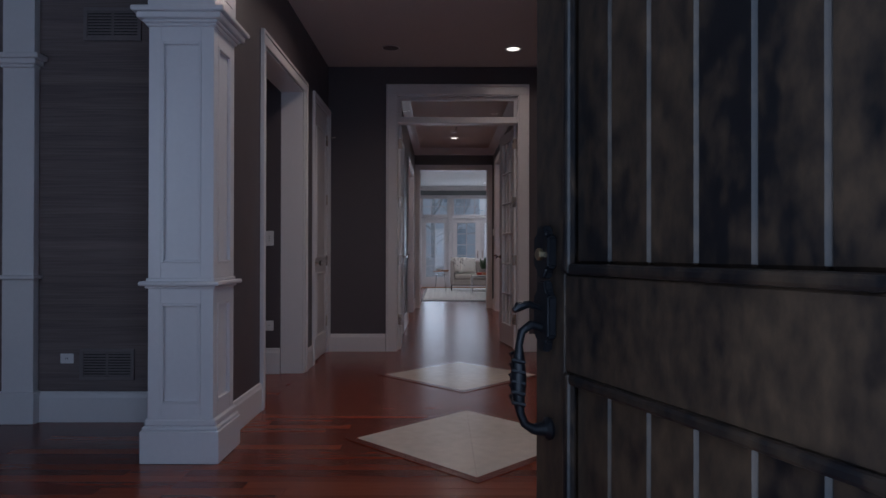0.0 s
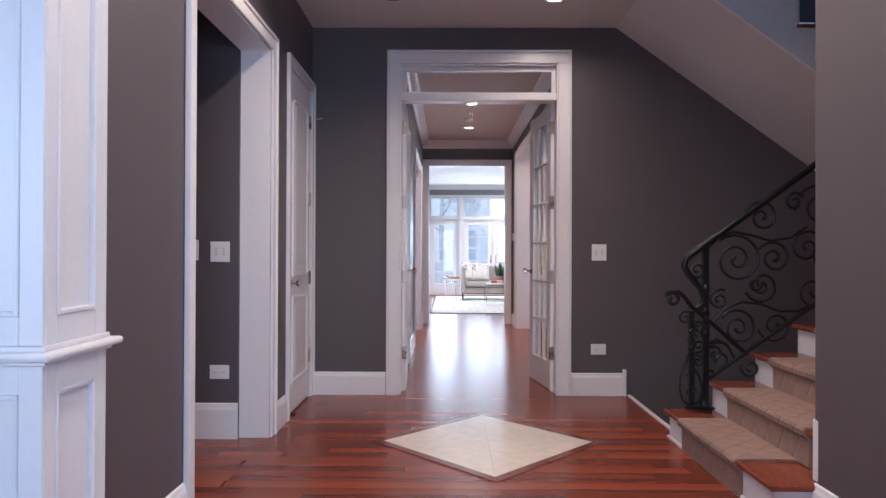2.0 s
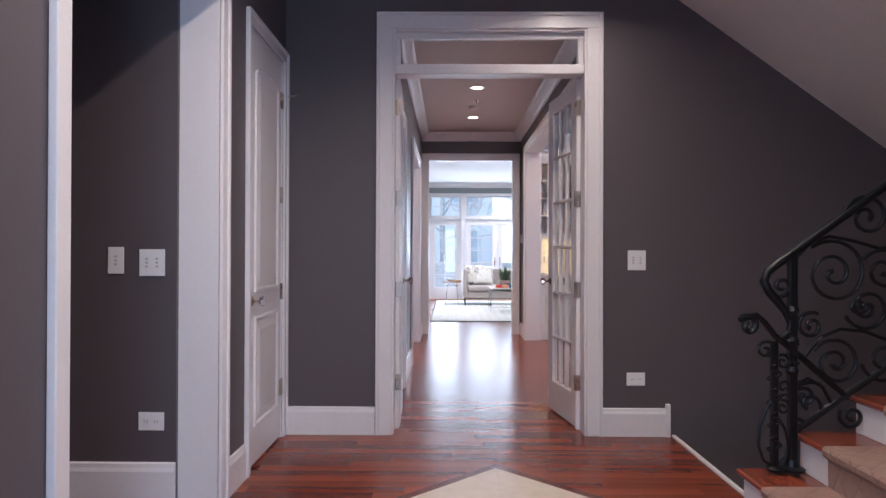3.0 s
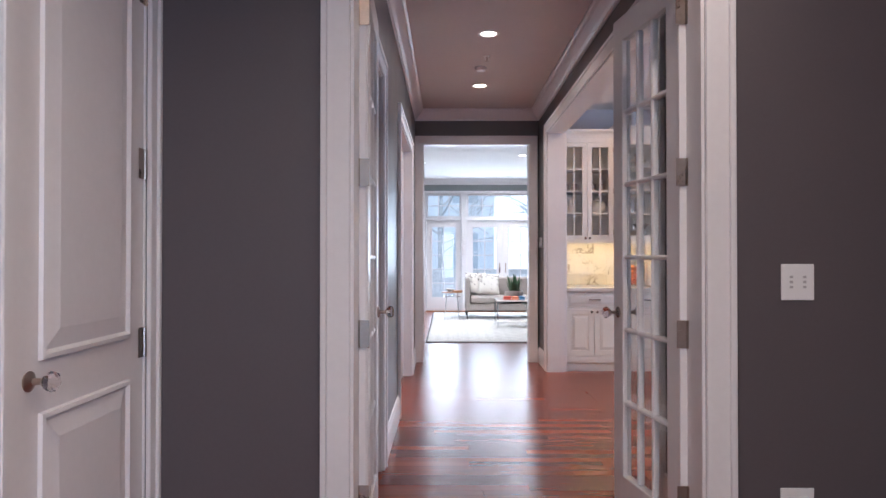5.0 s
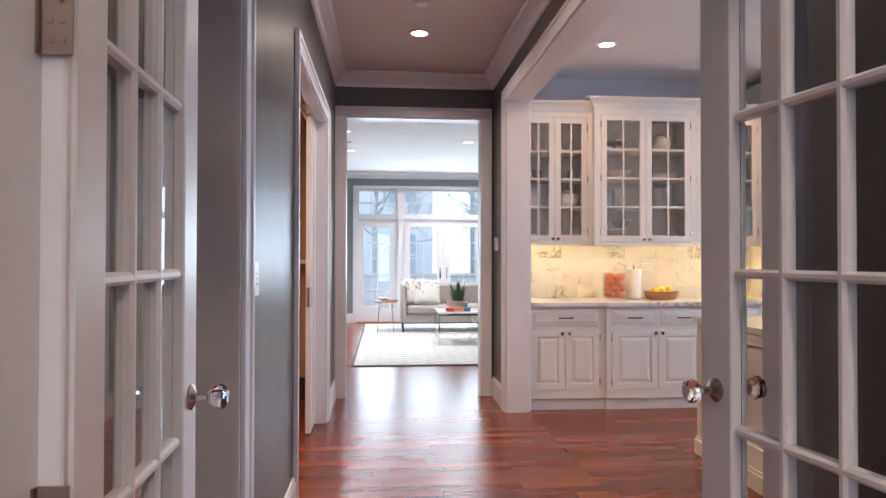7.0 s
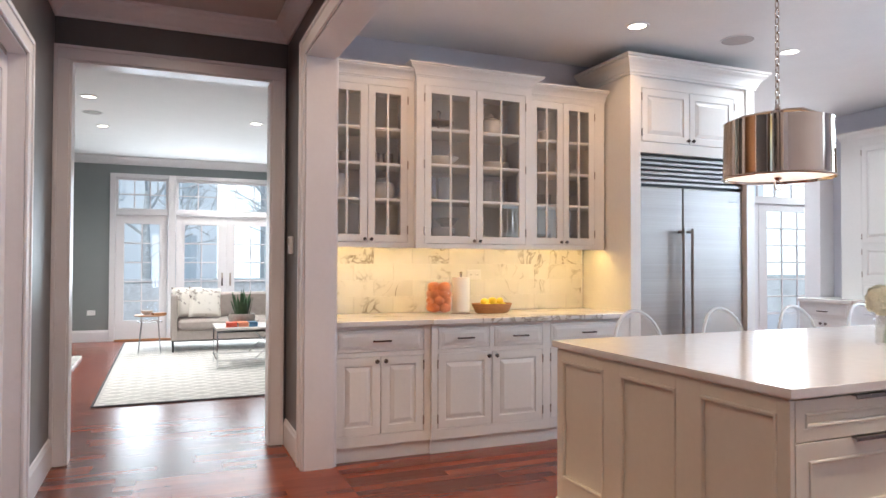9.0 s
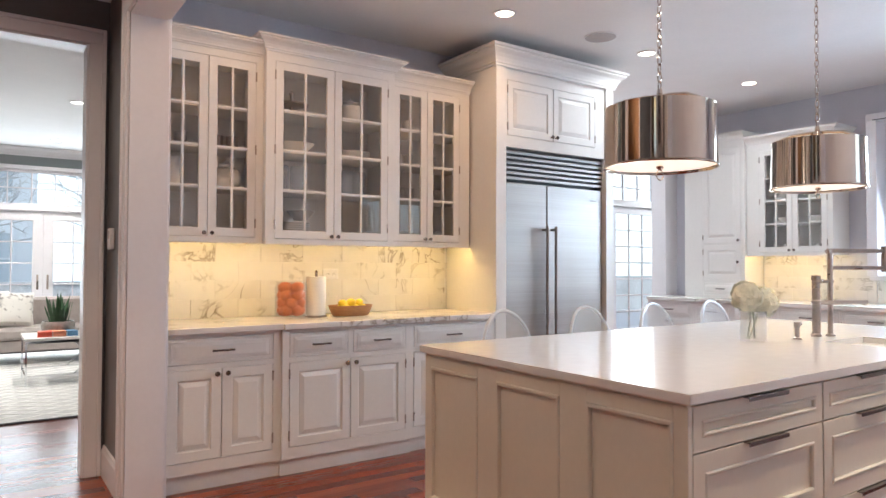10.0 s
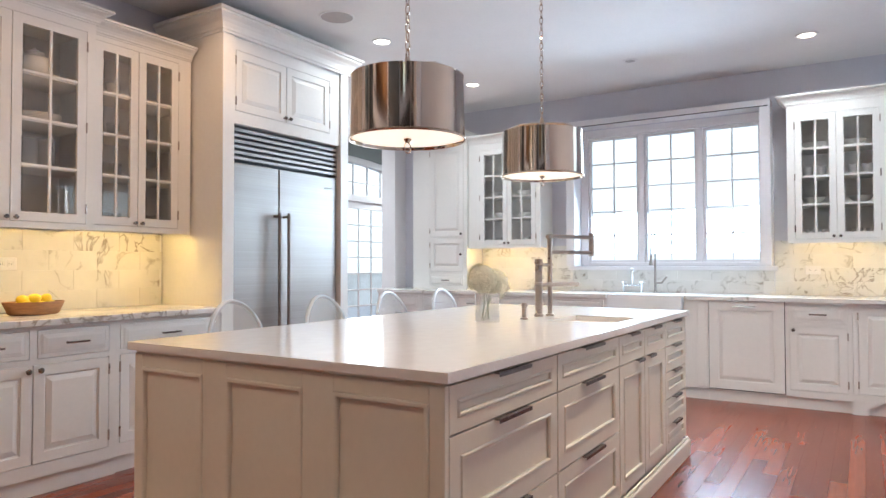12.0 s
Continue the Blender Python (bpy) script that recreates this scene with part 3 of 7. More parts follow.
jamb("trim_kitchen_jamb", "x", HR - 0.0005, HR + 0.182, KO[0], KO[1], KO[3])
casing("trim_kitchen_inner", "x", HR + 0.18, 1, KO[0], KO[1], KO[3], 0.03)
casing("trim_end", "y", END, -1, EO[0], EO[1], EO[3], 0.09)
jamb("trim_end_jamb", "y", END - 0.0005, END + 0.152, EO[0], EO[1], EO[3])
casing("trim_end_living", "y", END + 0.15, 1, EO[0], EO[1], EO[3], 0.09)
struct("trim_transom_bar", boxes((FO[0] + 0.012, FO[1] - 0.012, 0.01, 0.14, 2.385, 2.45), bev=0.006), "trim", "white transom bar above the french doors", "transom bar")
struct("trim_transom_stop", boxes((FO[0] + 0.012, FO[1] - 0.012, 0.05, 0.09, 2.628, 2.668), (FO[0] + 0.012, FO[0] + 0.05, 0.05, 0.09, 2.45, 2.628), (FO[1] - 0.05, FO[1] - 0.012, 0.05, 0.09, 2.45, 2.628), bev=0.004), "trim", "white transom window frame", "window frame")
tr = struct("window_transom", boxes((FO[0] + 0.05, FO[1] - 0.05, 0.067, 0.073, 2.45, 2.628)), "glass", "clear transom pane over the french doors", "window")
tr.visible_shadow = False

# ---- floors ----
struct("floor", boxes((-5.0, 1.25, -6.45, 0.0, -0.2, -0.012), (1.25, 5.0, -6.45, -2.57, -0.2, -0.012), (1.25, 4.6, -2.57, -1.22, -0.2, -0.012),
                      (-3.75, 4.6, 0.0, 12.6, -0.2, -0.012), (4.6, KX + 4.0, 0.0, 7.69, -0.2, -0.012)), "subfloor", "dark base under the floorboards", "floor")
struct("stair_well_edge", boxes((1.25, 1.275, -1.20, -0.002, -0.2, 0.012), bev=0.003), "trim", "white trim strip at the stairwell edge", "trim")
struct("stair_well_floor", boxes((1.25, 4.6, -1.22, 0.0, -2.6, -2.5)), "carpet", "lower stair landing", "floor")
struct("wall_stair_well", boxes((1.276, 4.6, -0.003, -0.0005, -2.5, -0.001)), "wall_grey", "grey wall going down the stairwell", "wall")
struct("baseboard_end", boxes((1.208, 1.236, -0.030, -0.002, 0.001, 0.215), bev=0.003), "trim", "white block ending the baseboard at the stairwell", "baseboard")
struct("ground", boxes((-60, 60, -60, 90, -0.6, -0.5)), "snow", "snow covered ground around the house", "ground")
# No such roof is known: slab added to keep sun off the entrance
struct("porch_canopy", boxes((-6.0, 6.0, -11.5, -6.72, 2.75, 2.9)), "trim", "unseen white slab added along the front to block the sun", "canopy")
struct("porch", boxes((-2.0, 2.0, -9.5, -6.45, -0.5, -0.005)), "asphalt", "grey stone entrance porch", "porch")

# ---- doors ----


def rings(bm, loops, close=False):
    """Rectangular loops (x0, x1, z0, z1, y) joined one to the next; closed to a ring or capped at both ends."""
    vs = [[bm.verts.new(p) for p in ((a, y, c), (b, y, c), (b, y, d), (a, y, d))] for a, b, c, d, y in loops]
    pairs = list(zip(vs, vs[1:])) + ([(vs[-1], vs[0])] if close else [])
    for u, w in pairs:
        for k in range(4):
            bm.faces.new((u[k], u[(k + 1) % 4], w[(k + 1) % 4], w[k]))
    if not close:
        bm.faces.new(vs[0][::-1]), bm.faces.new(vs[-1])
    bmesh.ops.recalc_face_normals(bm, faces=bm.faces)
    return bm


def raised_panel(bm, x0, x1, z0, z1, y, s=-1, rim=0.035, up=0.010, bead=0.012):
    """A raised field with a bevelled rim in a frame, on the face at y; s: outward way."""
    def loop(d, h):
        return (x0 + d, x1 - d, z0 + d, z1 - d, y + s * h)
    return rings(bm, [loop(0, -0.001), loop(0, 0.002), loop(bead * 0.6, 0.0024), loop(bead, 0.0008), loop(bead + 0.002, 0.003), loop(bead + rim, up - 0.001), loop(bead + rim + 0.002, up)])


def frame_bars(bm, x0, x1, z0, z1, w, y0, y1, bev=0.003, wb=0.0, wt=0.0):
    """Two stiles and two rails as one mitred ring with eased edges."""
    wb, wt = wb or w, wt or w
    e = bev * 0.8

    def out(d, y):
        return (x0 + d, x1 - d, z0 + d, z1 - d, y)

    def inn(d, y):
        return (x0 + w - d, x1 - w + d, z0 + wb - d, z1 - wt + d, y)
    if not e:
        return rings(bm, [out(0, y0), inn(0, y0), inn(0, y1), out(0, y1)], True)
    return rings(bm, [out(e, y0), inn(e, y0), inn(0, y0 + e), inn(0, y1 - e), inn(e, y1), out(e, y1), out(0, y1 - e), out(0, y0 + e)], True)


def crystal_knob(parent, x, y, z, s=-1):
    """A cut glass knob on a metal rose; s: the way it stands out."""
    bm = bmesh.new()
    lathe(bm, [(0.026, 0), (0.027, 0.004), (0.018, 0.010), (0.009, 0.014), (0.008, 0.035), (0.014, 0.040)], seg=16)
    bmesh.ops.rotate(bm, verts=bm.verts, matrix=Matrix.Rotation(radians(90 if s < 0 else -90), 3, "X"))
    bmesh.ops.translate(bm, verts=bm.verts, vec=(x, y, z))
    rose = part("rose", bm, "brushed", parent, "dark metal knob rose", True)
    bm = bmesh.new()
    lathe(bm, [(0.010, 0.040), (0.020, 0.046), (0.027, 0.058), (0.025, 0.070), (0.014, 0.077)], seg=8)
    bmesh.ops.rotate(bm, verts=bm.verts, matrix=Matrix.Rotation(radians(90 if s < 0 else -90), 3, "X"))
    bmesh.ops.translate(bm, verts=bm.verts, vec=(x, y, z))
    part("crystal_knob", bm, "crystal", parent, "faceted clear glass knob")
    return rose


def butt_hinge(parent, x, y, z, sx=1, h=0.105):
    bm = boxes((x, x + sx * 0.042, y - 0.003, y, z - h / 2, z + h / 2), bev=0.0008)
    for dz in (-0.035, -0.012, 0.012, 0.035):
        box(bm, x + sx * 0.026, x + sx * 0.033, y - 0.0045, y - 0.002, z + dz - 0.0035, z + dz + 0.0035, bev=0.001)
    lathe(bm, [(0.007, -h / 2), (0.007, h / 2)], x, y - 0.004, z, 10)
    part("hinge", bm, "brushed", parent, "brushed steel butt hinge")


def french_leaf(name, m, mirror):
    """A glazed leaf, 3 by 6 panes; local x runs from the hinge, front is -y."""
    d = thing(name, m, "white french door leaf with clear panes, standing open", "door", "french doors", "structure")
    w, h, t = 0.632, 2.365, 0.044
    sx = -1 if mirror else 1

    def X(a, b):
        return (a, b) if sx > 0 else (-b, -a)
    bm = bmesh.new()
    st, rb, rt = 0.105, 0.235, 0.115
    frame_bars(bm, *X(0, w), 0.012, h, st, -t / 2, t / 2, 0.004, rb - 0.012, rt)
    part("door_frame", bm, "trim", d)
    gx0, gx1, gz0, gz1 = st, w - st, rb, h - rt
    cw, ch = (gx1 - gx0) / 3, (gz1 - gz0) / 6
    for k in (1, 2):
        part("muntin", boxes((*X(gx0 + k * cw - 0.010, gx0 + k * cw + 0.010), -0.017, 0.017, gz0, gz1), bev=0.006), "trim", d)
    for k in range(1, 6):
        part("muntin", boxes((*X(gx0, gx1), -0.0165, 0.0165, gz0 + k * ch - 0.010, gz0 + k * ch + 0.010), bev=0.006), "trim", d)
    for i in range(3):
        for j in range(6):
            p = part("pane", boxes((*X(gx0 + i * cw + 0.006, gx0 + (i + 1) * cw - 0.006), -0.002, 0.002, gz0 + j * ch + 0.006, gz0 + (j + 1) * ch - 0.006)), "glass", d)
            p.visible_shadow = False
    for s in (-1, 1):
        crystal_knob(d, sx * (w - 0.055), s * t / 2, 0.985, s)
    return d


left = french_leaf("door_1", pose(-0.567, 0.166, 0, 0, 0, 92.3), False)
right = french_leaf("door_2", pose(0.676, 0.166, 0, 0, 0, -81), True)
for x, sx, dr in ((-0.578, 1, left), (0.676, -1, right)):
    for z in (0.32, 0.95, 1.57, 2.19):
        bm = boxes((-0.001 * sx, 0.040 * sx, -0.004, -0.0015, z - 0.053, z + 0.053), (-0.034 * sx, -0.004 * sx, -0.0045, -0.002, z - 0.053, z + 0.053), bev=0.0008)
        for dz in (-0.036, -0.012, 0.012, 0.036):
            for dx in (0.014 + 0.012 * (dz > 0), 0.028):
                box(bm, (dx - 0.003) * sx, (dx + 0.003) * sx, -0.0062, -0.0035, z + dz - 0.003, z + dz + 0.003)
        lathe(bm, [(0.008, -0.053), (0.008, 0.053)], -0.004 * sx, -0.006, z, 10)
        bmesh.ops.transform(bm, matrix=dr.matrix_world.inverted() @ pose(x, 0.146, 0), verts=bm.verts)
        part("hinge", bm, "brushed", dr, "brushed steel hinge")


PANEL_STEPS = ((0.0, -0.0005), (0.004, -0.011), (0.016, -0.013), (0.026, -0.002), (0.075, -0.011), (0.079, -0.012))


def panel_door(name, m, w, h, label, knob_x):
    """A white two panel door, arched top panel; local x from the left edge, front -y."""
    d = thing(name, m, label, "door", kind="structure")
    bm = bmesh.new()
    box(bm, 0, w, 0, 0.035, 0.012, h, bev=0.003)
    part("door_leaf", bm, "trim", d)
    st = 0.105
    bm = bmesh.new()
    rings(bm, [(st + i, w - st - i, 0.22 + i, 0.84 - i, y) for i, y in PANEL_STEPS])
    part("lower_panel", bm, "trim", d)
    bm = bmesh.new()
    z0, zs, top = 0.975, h - 0.225, h - 0.165
    n = 12
    c, half = w / 2, w / 2 - st
    ring = []
    for ins, y in PANEL_STEPS:
        pts = [(st + ins, z0 + ins), (w - st - ins, z0 + ins)]
        for k in range(n + 1):
            a = math.pi * k / n
            pts.append((c + (half - ins) * math.cos(a), zs + (top - zs - ins * 0.6) * math.sin(a)))
        ring.append([bm.verts.new((p[0], y, p[1])) for p in pts])
    for a, b in zip(ring, ring[1:]):
        for k in range(len(a)):
            bm.faces.new((a[k], a[(k + 1) % len(a)], b[(k + 1) % len(a)], b[k]))
    bm.faces.new(ring[-1])
    part("upper_panel", bm, "trim", d)
    crystal_knob(d, knob_x, 0.0, 0.93, -1)
    return d


# the closet door: faces +x, its near edge at y -0.79
cd = panel_door("door_3", pose(FL - 0.004, CD[0] + 0.011, 0, 0, 0, 90), CD[1] - CD[0] - 0.022, 2.425, "white two panel closet door with an arched upper panel, closed", 0.065)
for z in (0.33, 0.95, 1.57, 2.18):
    butt_hinge(cd, CD[1] - CD[0] - 0.024, -0.002, z, -1)
single("door_closer_pin", tube(bmesh.new(), [(FL + 0.028, -0.045, 2.22), (FL + 0.05, -0.045, 2.22), (FL + 0.085, -0.05, 2.225)], 0.006), "brushed", "small steel door stop on the closet hinge", "door stop")

# the pocket door, mostly slid away
pk = thing("door_4", pose(HL - 0.095, 4.22, 0, 0, 0, 90), "white pocket door slid almost wholly into the wall", "door", kind="structure")
bm = bmesh.new()
frame_bars(bm, 0, 0.33, 0.01, 2.32, 0.10, -0.018, 0.018)
box(bm, 0.1, 0.23, -0.008, 0.008, 0.11, 2.22)
part("door_leaf", bm, "trim", pk)
part("edge_pull", boxes((-0.002, 0.003, -0.011, 0.011, 0.92, 1.06), (0.03, 0.06, -0.0215, -0.0175, 0.92, 1.06), bev=0.001), "brushed", pk, "recessed metal pull")
single("pocket_track", boxes((HL - 0.118, HL - 0.072, 2.83, 4.5, 2.305, 2.326)), "brushed", "metal pocket door track in the head jamb", "door track")

# the entrance door, standing open
fd = thing("door_5", pose(0.46, -6.425, 0, 0, 0, -70), "dark stained knotty wood entrance door, standing half open", "door", kind="structure")
W, DH, T = 0.985, 2.44, 0.057
bm = bmesh.new()
S = 0.125
for a, b, c, e in ((-S, 0, 0.01, DH), (-W, -W + S, 0.01, DH), (-W + S, -S, 0.01, 0.26), (-W + S, -S, 0.79, 0.99), (-W + S, -S, DH - 0.15, DH)):
    box(bm, a, b, -T / 2, T / 2, c, e, bev=0.004)
part("door_frame", bm, "doorwood", fd)
bm = bmesh.new()
for z0, z1 in ((0.26, 0.79), (0.99, DH - 0.15)):
    x0, x1 = -W + S, -S
    for a, b, c, e in ((x0, x0 + 0.022, z0, z1), (x1 - 0.022, x1, z0, z1), (x0 + 0.022, x1 - 0.022, z0, z0 + 0.022), (x0 + 0.022, x1 - 0.022, z1 - 0.022, z1)):
        for s in (-1, 1):
            p, q = s * (T / 2 + 0.008), s * 0.012
            box(bm, a, b, min(p, q), max(p, q), c, e, bev=0.007, seg=2)
part("panel_moulding", bm, "doorwood", fd)
pw = (W - 2 * S - 0.044) / 6
for z0, z1 in ((0.282, 0.768), (1.012, DH - 0.172)):
    for k in range(6):
        x0 = -W + S + 0.022 + k * pw
        part("plank", boxes((x0, x0 + pw, -0.014, 0.014, z0, z1), bev=0.006), "doorwood", fd)
hx = -(W - 0.062)


def escutcheon(z, h, w):
    bm = bmesh.new()
    pts = [(-w / 2, -h * 0.28), (-w * 0.3, -h * 0.36), (-w * 0.22, -h / 2), (w * 0.22, -h / 2), (w * 0.3, -h * 0.36), (w / 2, -h * 0.28),
           (w / 2, h * 0.28), (w * 0.3, h * 0.36), (w * 0.22, h / 2), (-w * 0.22, h / 2), (-w * 0.3, h * 0.36), (-w / 2, h * 0.28)]
    prism(bm, [(hx + p[0], z + p[1]) for p in pts], "y", -T / 2 - 0.001, -T / 2 - 0.022)
    bmesh.ops.bevel(bm, geom=[e for e in bm.edges], offset=0.004, segments=2, affect="EDGES")
    return bm


db = part("deadbolt", escutcheon(1.035, 0.112, 0.066), "iron", fd, "black iron deadbolt plate")
bm = bmesh.new()
lathe(bm, [(0.013, 0), (0.013, 0.006), (0.010, 0.009)], seg=14)
bmesh.ops.rotate(bm, verts=bm.verts, matrix=Matrix.Rotation(radians(90), 3, "X"))
bmesh.ops.translate(bm, verts=bm.verts, vec=(hx, -T / 2 - 0.022, 1.03))
part("keyhole", bm, "brass", db, "brass key cylinder")
hd = part("handle_plate", escutcheon(0.90, 0.15, 0.066), "iron", fd, "black iron handle plate")
bm = bmesh.new()
tube(bm, [(hx, -T / 2 - 0.02, 0.915), (hx, -T / 2 - 0.05, 0.925), (hx, -T / 2 - 0.075, 0.92), (hx, -T / 2 - 0.085, 0.912)], 0.006, taper=[0.006, 0.008, 0.011, 0.006])
part("thumb_latch", bm, "iron", hd, smooth=True)
bm = bmesh.new()
gp = [(hx, -T / 2 - 0.02, 0.875), (hx, -T / 2 - 0.045, 0.882), (hx, -T / 2 - 0.066, 0.868), (hx, -T / 2 - 0.072, 0.84), (hx, -T / 2 - 0.073, 0.81), (hx, -T / 2 - 0.074, 0.77), (hx, -T / 2 - 0.073, 0.73), (hx, -T / 2 - 0.070, 0.70), (hx, -T / 2 - 0.06, 0.675), (hx, -T / 2 - 0.04, 0.662), (hx, -T / 2 - 0.005, 0.66)]
tube(bm, gp, 0.01, 10, [0.011, 0.010, 0.009, 0.008, 0.013, 0.018, 0.013, 0.009, 0.009, 0.011, 0.018])
for k in range(5):
    z = 0.815 - k * 0.022
    tube(bm, [(hx - 0.016, -T / 2 - 0.062, z + 0.012), (hx - 0.008, -T / 2 - 0.089, z + 0.006), (hx + 0.008, -T / 2 - 0.091, z - 0.004), (hx + 0.016, -T / 2 - 0.066, z - 0.01)], 0.0045, 6)
part("pull_grip", bm, "iron", hd, "twisted black iron pull", True)
bm = bmesh.new()
lathe(bm, [(0.024, 0), (0.025, 0.006), (0.016, 0.014)], seg=16)
bmesh.ops.rotate(bm, verts=bm.verts, matrix=Matrix.Rotation(radians(90), 3, "X"))
bmesh.ops.translate(bm, verts=bm.verts, vec=(hx, -T / 2, 0.66))
part("grip_foot", bm, "iron", hd, smooth=True)
jamb("trim_entrance_jamb", "y", -6.602, -6.448, -0.53, 0.475, 2.46, 0.014, "dark stained entrance door jamb")

# ---- columns ----


def column(x, y, label):
    """A square panelled half column with base, belt and capital, centred on x, y."""
    c = thing("column", pose(x, y, 0), label, "column", "foyer columns", "structure")
    r = 0.160
    bm = boxes((-0.193, 0.193, -0.178, 0.178, 0, 0.16), bev=0.004)
    box(bm, -0.186, 0.186, -0.171, 0.171, 0.16, 0.18, bev=0.006), box(bm, -0.176, 0.176, -0.166, 0.166, 0.18, 0.215, bev=0.008)
    part("plinth", bm, "trim", c)
    for nm, z0, z1 in (("lower_shaft", 0.215, 0.855), ("upper_shaft", 0.905, 2.14)):
        bm = boxes((-r + 0.014, r - 0.014, -r + 0.014, r - 0.014, z0, z1))
        fr, b = 0.062, 0.014
        for a, s in (("y", -1), ("y", 1), ("x", -1), ("x", 1)):
            def put(u0, u1, v0, v1, o0, o1, bev):
                p, q = sorted((s * o0, s * o1))
                box(bm, *((u0, u1, p, q) if a == "y" else (p, q, u0, u1)), v0, v1, bev=bev)
            e = r if a == "y" else r - 0.0145
            put(-e, -r + fr, z0, z1, r - 0.014, r, 0.002), put(r - fr, e, z0, z1, r - 0.014, r, 0.002)
            put(-r + fr, r - fr, z0, z0 + 0.075, r - 0.014, r, 0.002), put(-r + fr, r - fr, z1 - 0.075, z1, r - 0.014, r, 0.002)
            q0, q1, w0, w1 = -r + fr, r - fr, z0 + 0.075, z1 - 0.075
            for u0, u1, v0, v1 in ((q0, q0 + b, w0, w1), (q1 - b, q1, w0, w1), (q0 + b, q1 - b, w0, w0 + b), (q0 + b, q1 - b, w1 - b, w1)):
                put(u0, u1, v0, v1, r - 0.014, r + 0.004, 0.003)
        part(nm, bm, "trim", c)
    bm = boxes((-0.172, 0.172, -0.172, 0.172, 0.855, 0.868), bev=0.003)
    box(bm, -0.197, 0.197, -0.197, 0.197, 0.868, 0.890, bev=0.009, seg=2), box(bm, -0.168, 0.168, -0.168, 0.168, 0.890, 0.905, bev=0.003)
    part("belt", bm, "trim", c)
    bm = bmesh.new()
    for e, z0, z1 in ((0.172, 2.14, 2.155), (0.184, 2.155, 2.17), (0.205, 2.17, 2.20), (0.225, 2.20, 2.225)):
        box(bm, -e, e, -e, e, z0, z1, bev=0.005)
    part("capital", bm, "trim", c)
    bm = boxes((-0.165, 0.165, -0.165, 0.165, 2.225, H), bev=0.003)
    for sx in (-1, 1):
        box(bm, sx * 0.165 - 0.004, sx * 0.165 + 0.004, -0.10, 0.10, 2.32, H - 0.05, bev=0.003)
    box(bm, -0.10, 0.10, -0.169, -0.161, 2.32, H - 0.05, bev=0.003)
    part("pier", bm, "trim", c)
    return c


column(-1.391, -3.55, "white panelled square column at the dining room opening")
column(1.51, -3.55, "white panelled square column at the parlour opening")
pil = thing("pilaster", pose(-2.66, -2.91, 0), "white panelled pilaster against the grasscloth wall", "pilaster", kind="structure")
bm = boxes((-0.11, 0.11, -0.075, 0, 0, 0.19), bev=0.004)
box(bm, -0.095, 0.095, -0.055, 0, 0.19, 2.14, bev=0.003), box(bm, -0.12, 0.12, -0.09, 0, 0.868, 0.892, bev=0.006)
part("shaft", bm, "trim", pil)
bm = bmesh.new()
for e, z0, z1 in ((0.10, 2.14, 2.16), (0.12, 2.16, 2.19), (0.145, 2.19, 2.22)):
    box(bm, -e, e, -e * 0.75, 0, z0, z1, bev=0.004)
box(bm, -0.095, 0.095, -0.055, 0, 2.22, H)
part("capital", bm, "trim", pil)
for s in (-1, 1):
    struct("beam_opening", boxes((s * 1.39 - 0.13, s * 1.39 + 0.13, -6.45, -3.72, 2.45, H), bev=0.004), "trim", "white header beam over the room opening", "beam")

# ---- stairs ----
st = thing("staircase", pose(1.19, -1.22, 0), "staircase with cherry treads, white risers and a beige carpet runner", "staircase", kind="structure")
RISE, RUN, N = 0.178, 0.265, 9
for k in range(N):
    x0, z1 = k * RUN, (k + 1) * RISE
    x1 = x0 + RUN + 0.02 if k < N - 1 else 3.40
    ya = -1.35 if k == 0 else -1.349
    yf = 0.0
    part("riser", boxes((x0, x0 + 0.02, ya, yf, 0.0 if k == 0 else z1 - RISE, z1 - 0.03), bev=0.002), "trim", st)
    part("tread", boxes((x0 - 0.028, x1, ya - (0.02 if k == 0 else 0), yf + 0.02, z1 - 0.03, z1), bev=0.008), "tread", st, "polished cherry tread")
    bm = bmesh.new()
    y0, y1, t = -1.16 if k else -1.05, -0.27, 0.012
    prof = [(x0 - 0.004, z1 - RISE + 0.006), (x0 - 0.006 - t, z1 - RISE + 0.006), (x0 - 0.008 - t, z1 - 0.05), (x0 - 0.03 - t, z1 - 0.03), (x0 - 0.034 - t, z1 - 0.005),
            (x0 - 0.026 - t, z1 + t * 0.8), (x0 - 0.01, z1 + t), (x1 - 0.03, z1 + t), (x1 - 0.03, z1 + 0.001), (x0 - 0.029, z1 + 0.001), (x0 - 0.029, z1 - 0.031), (x0 - 0.004, z1 - 0.031)]
    prism(bm, prof, "y", y0, y1)
    part("runner", bm, "carpet", st, "beige sculpted carpet runner")
part("end_riser", boxes((0.002, 0.17, -1.352, -1.330, 0.0, RISE - 0.031), bev=0.002), "trim", st)
bm = bmesh.new()
pts = [(0.0, 0.0)]
for k in range(N):
    pts += [(k * RUN + 0.002, (k + 1) * RISE - 0.031), ((k + 1) * RUN, (k + 1) * RISE - 0.031)]
pts += [(N * RUN, 0.0)]
prism(bm, pts, "y", -0.018, 0.001)
part("stringer", bm, "trim", st)
part("shoe_moulding", boxes((-0.016, 0.0, -1.35, 0.0, 0.0, 0.022), (-0.016, 0.17, -1.368, -1.352, 0.0, 0.022), bev=0.005), "trim", st)
part("skirt_end", boxes((0.168, 0.192, -1.374, -1.330, 0.19, 0.45), bev=0.004), "trim", st, "white block end of the wall skirt")
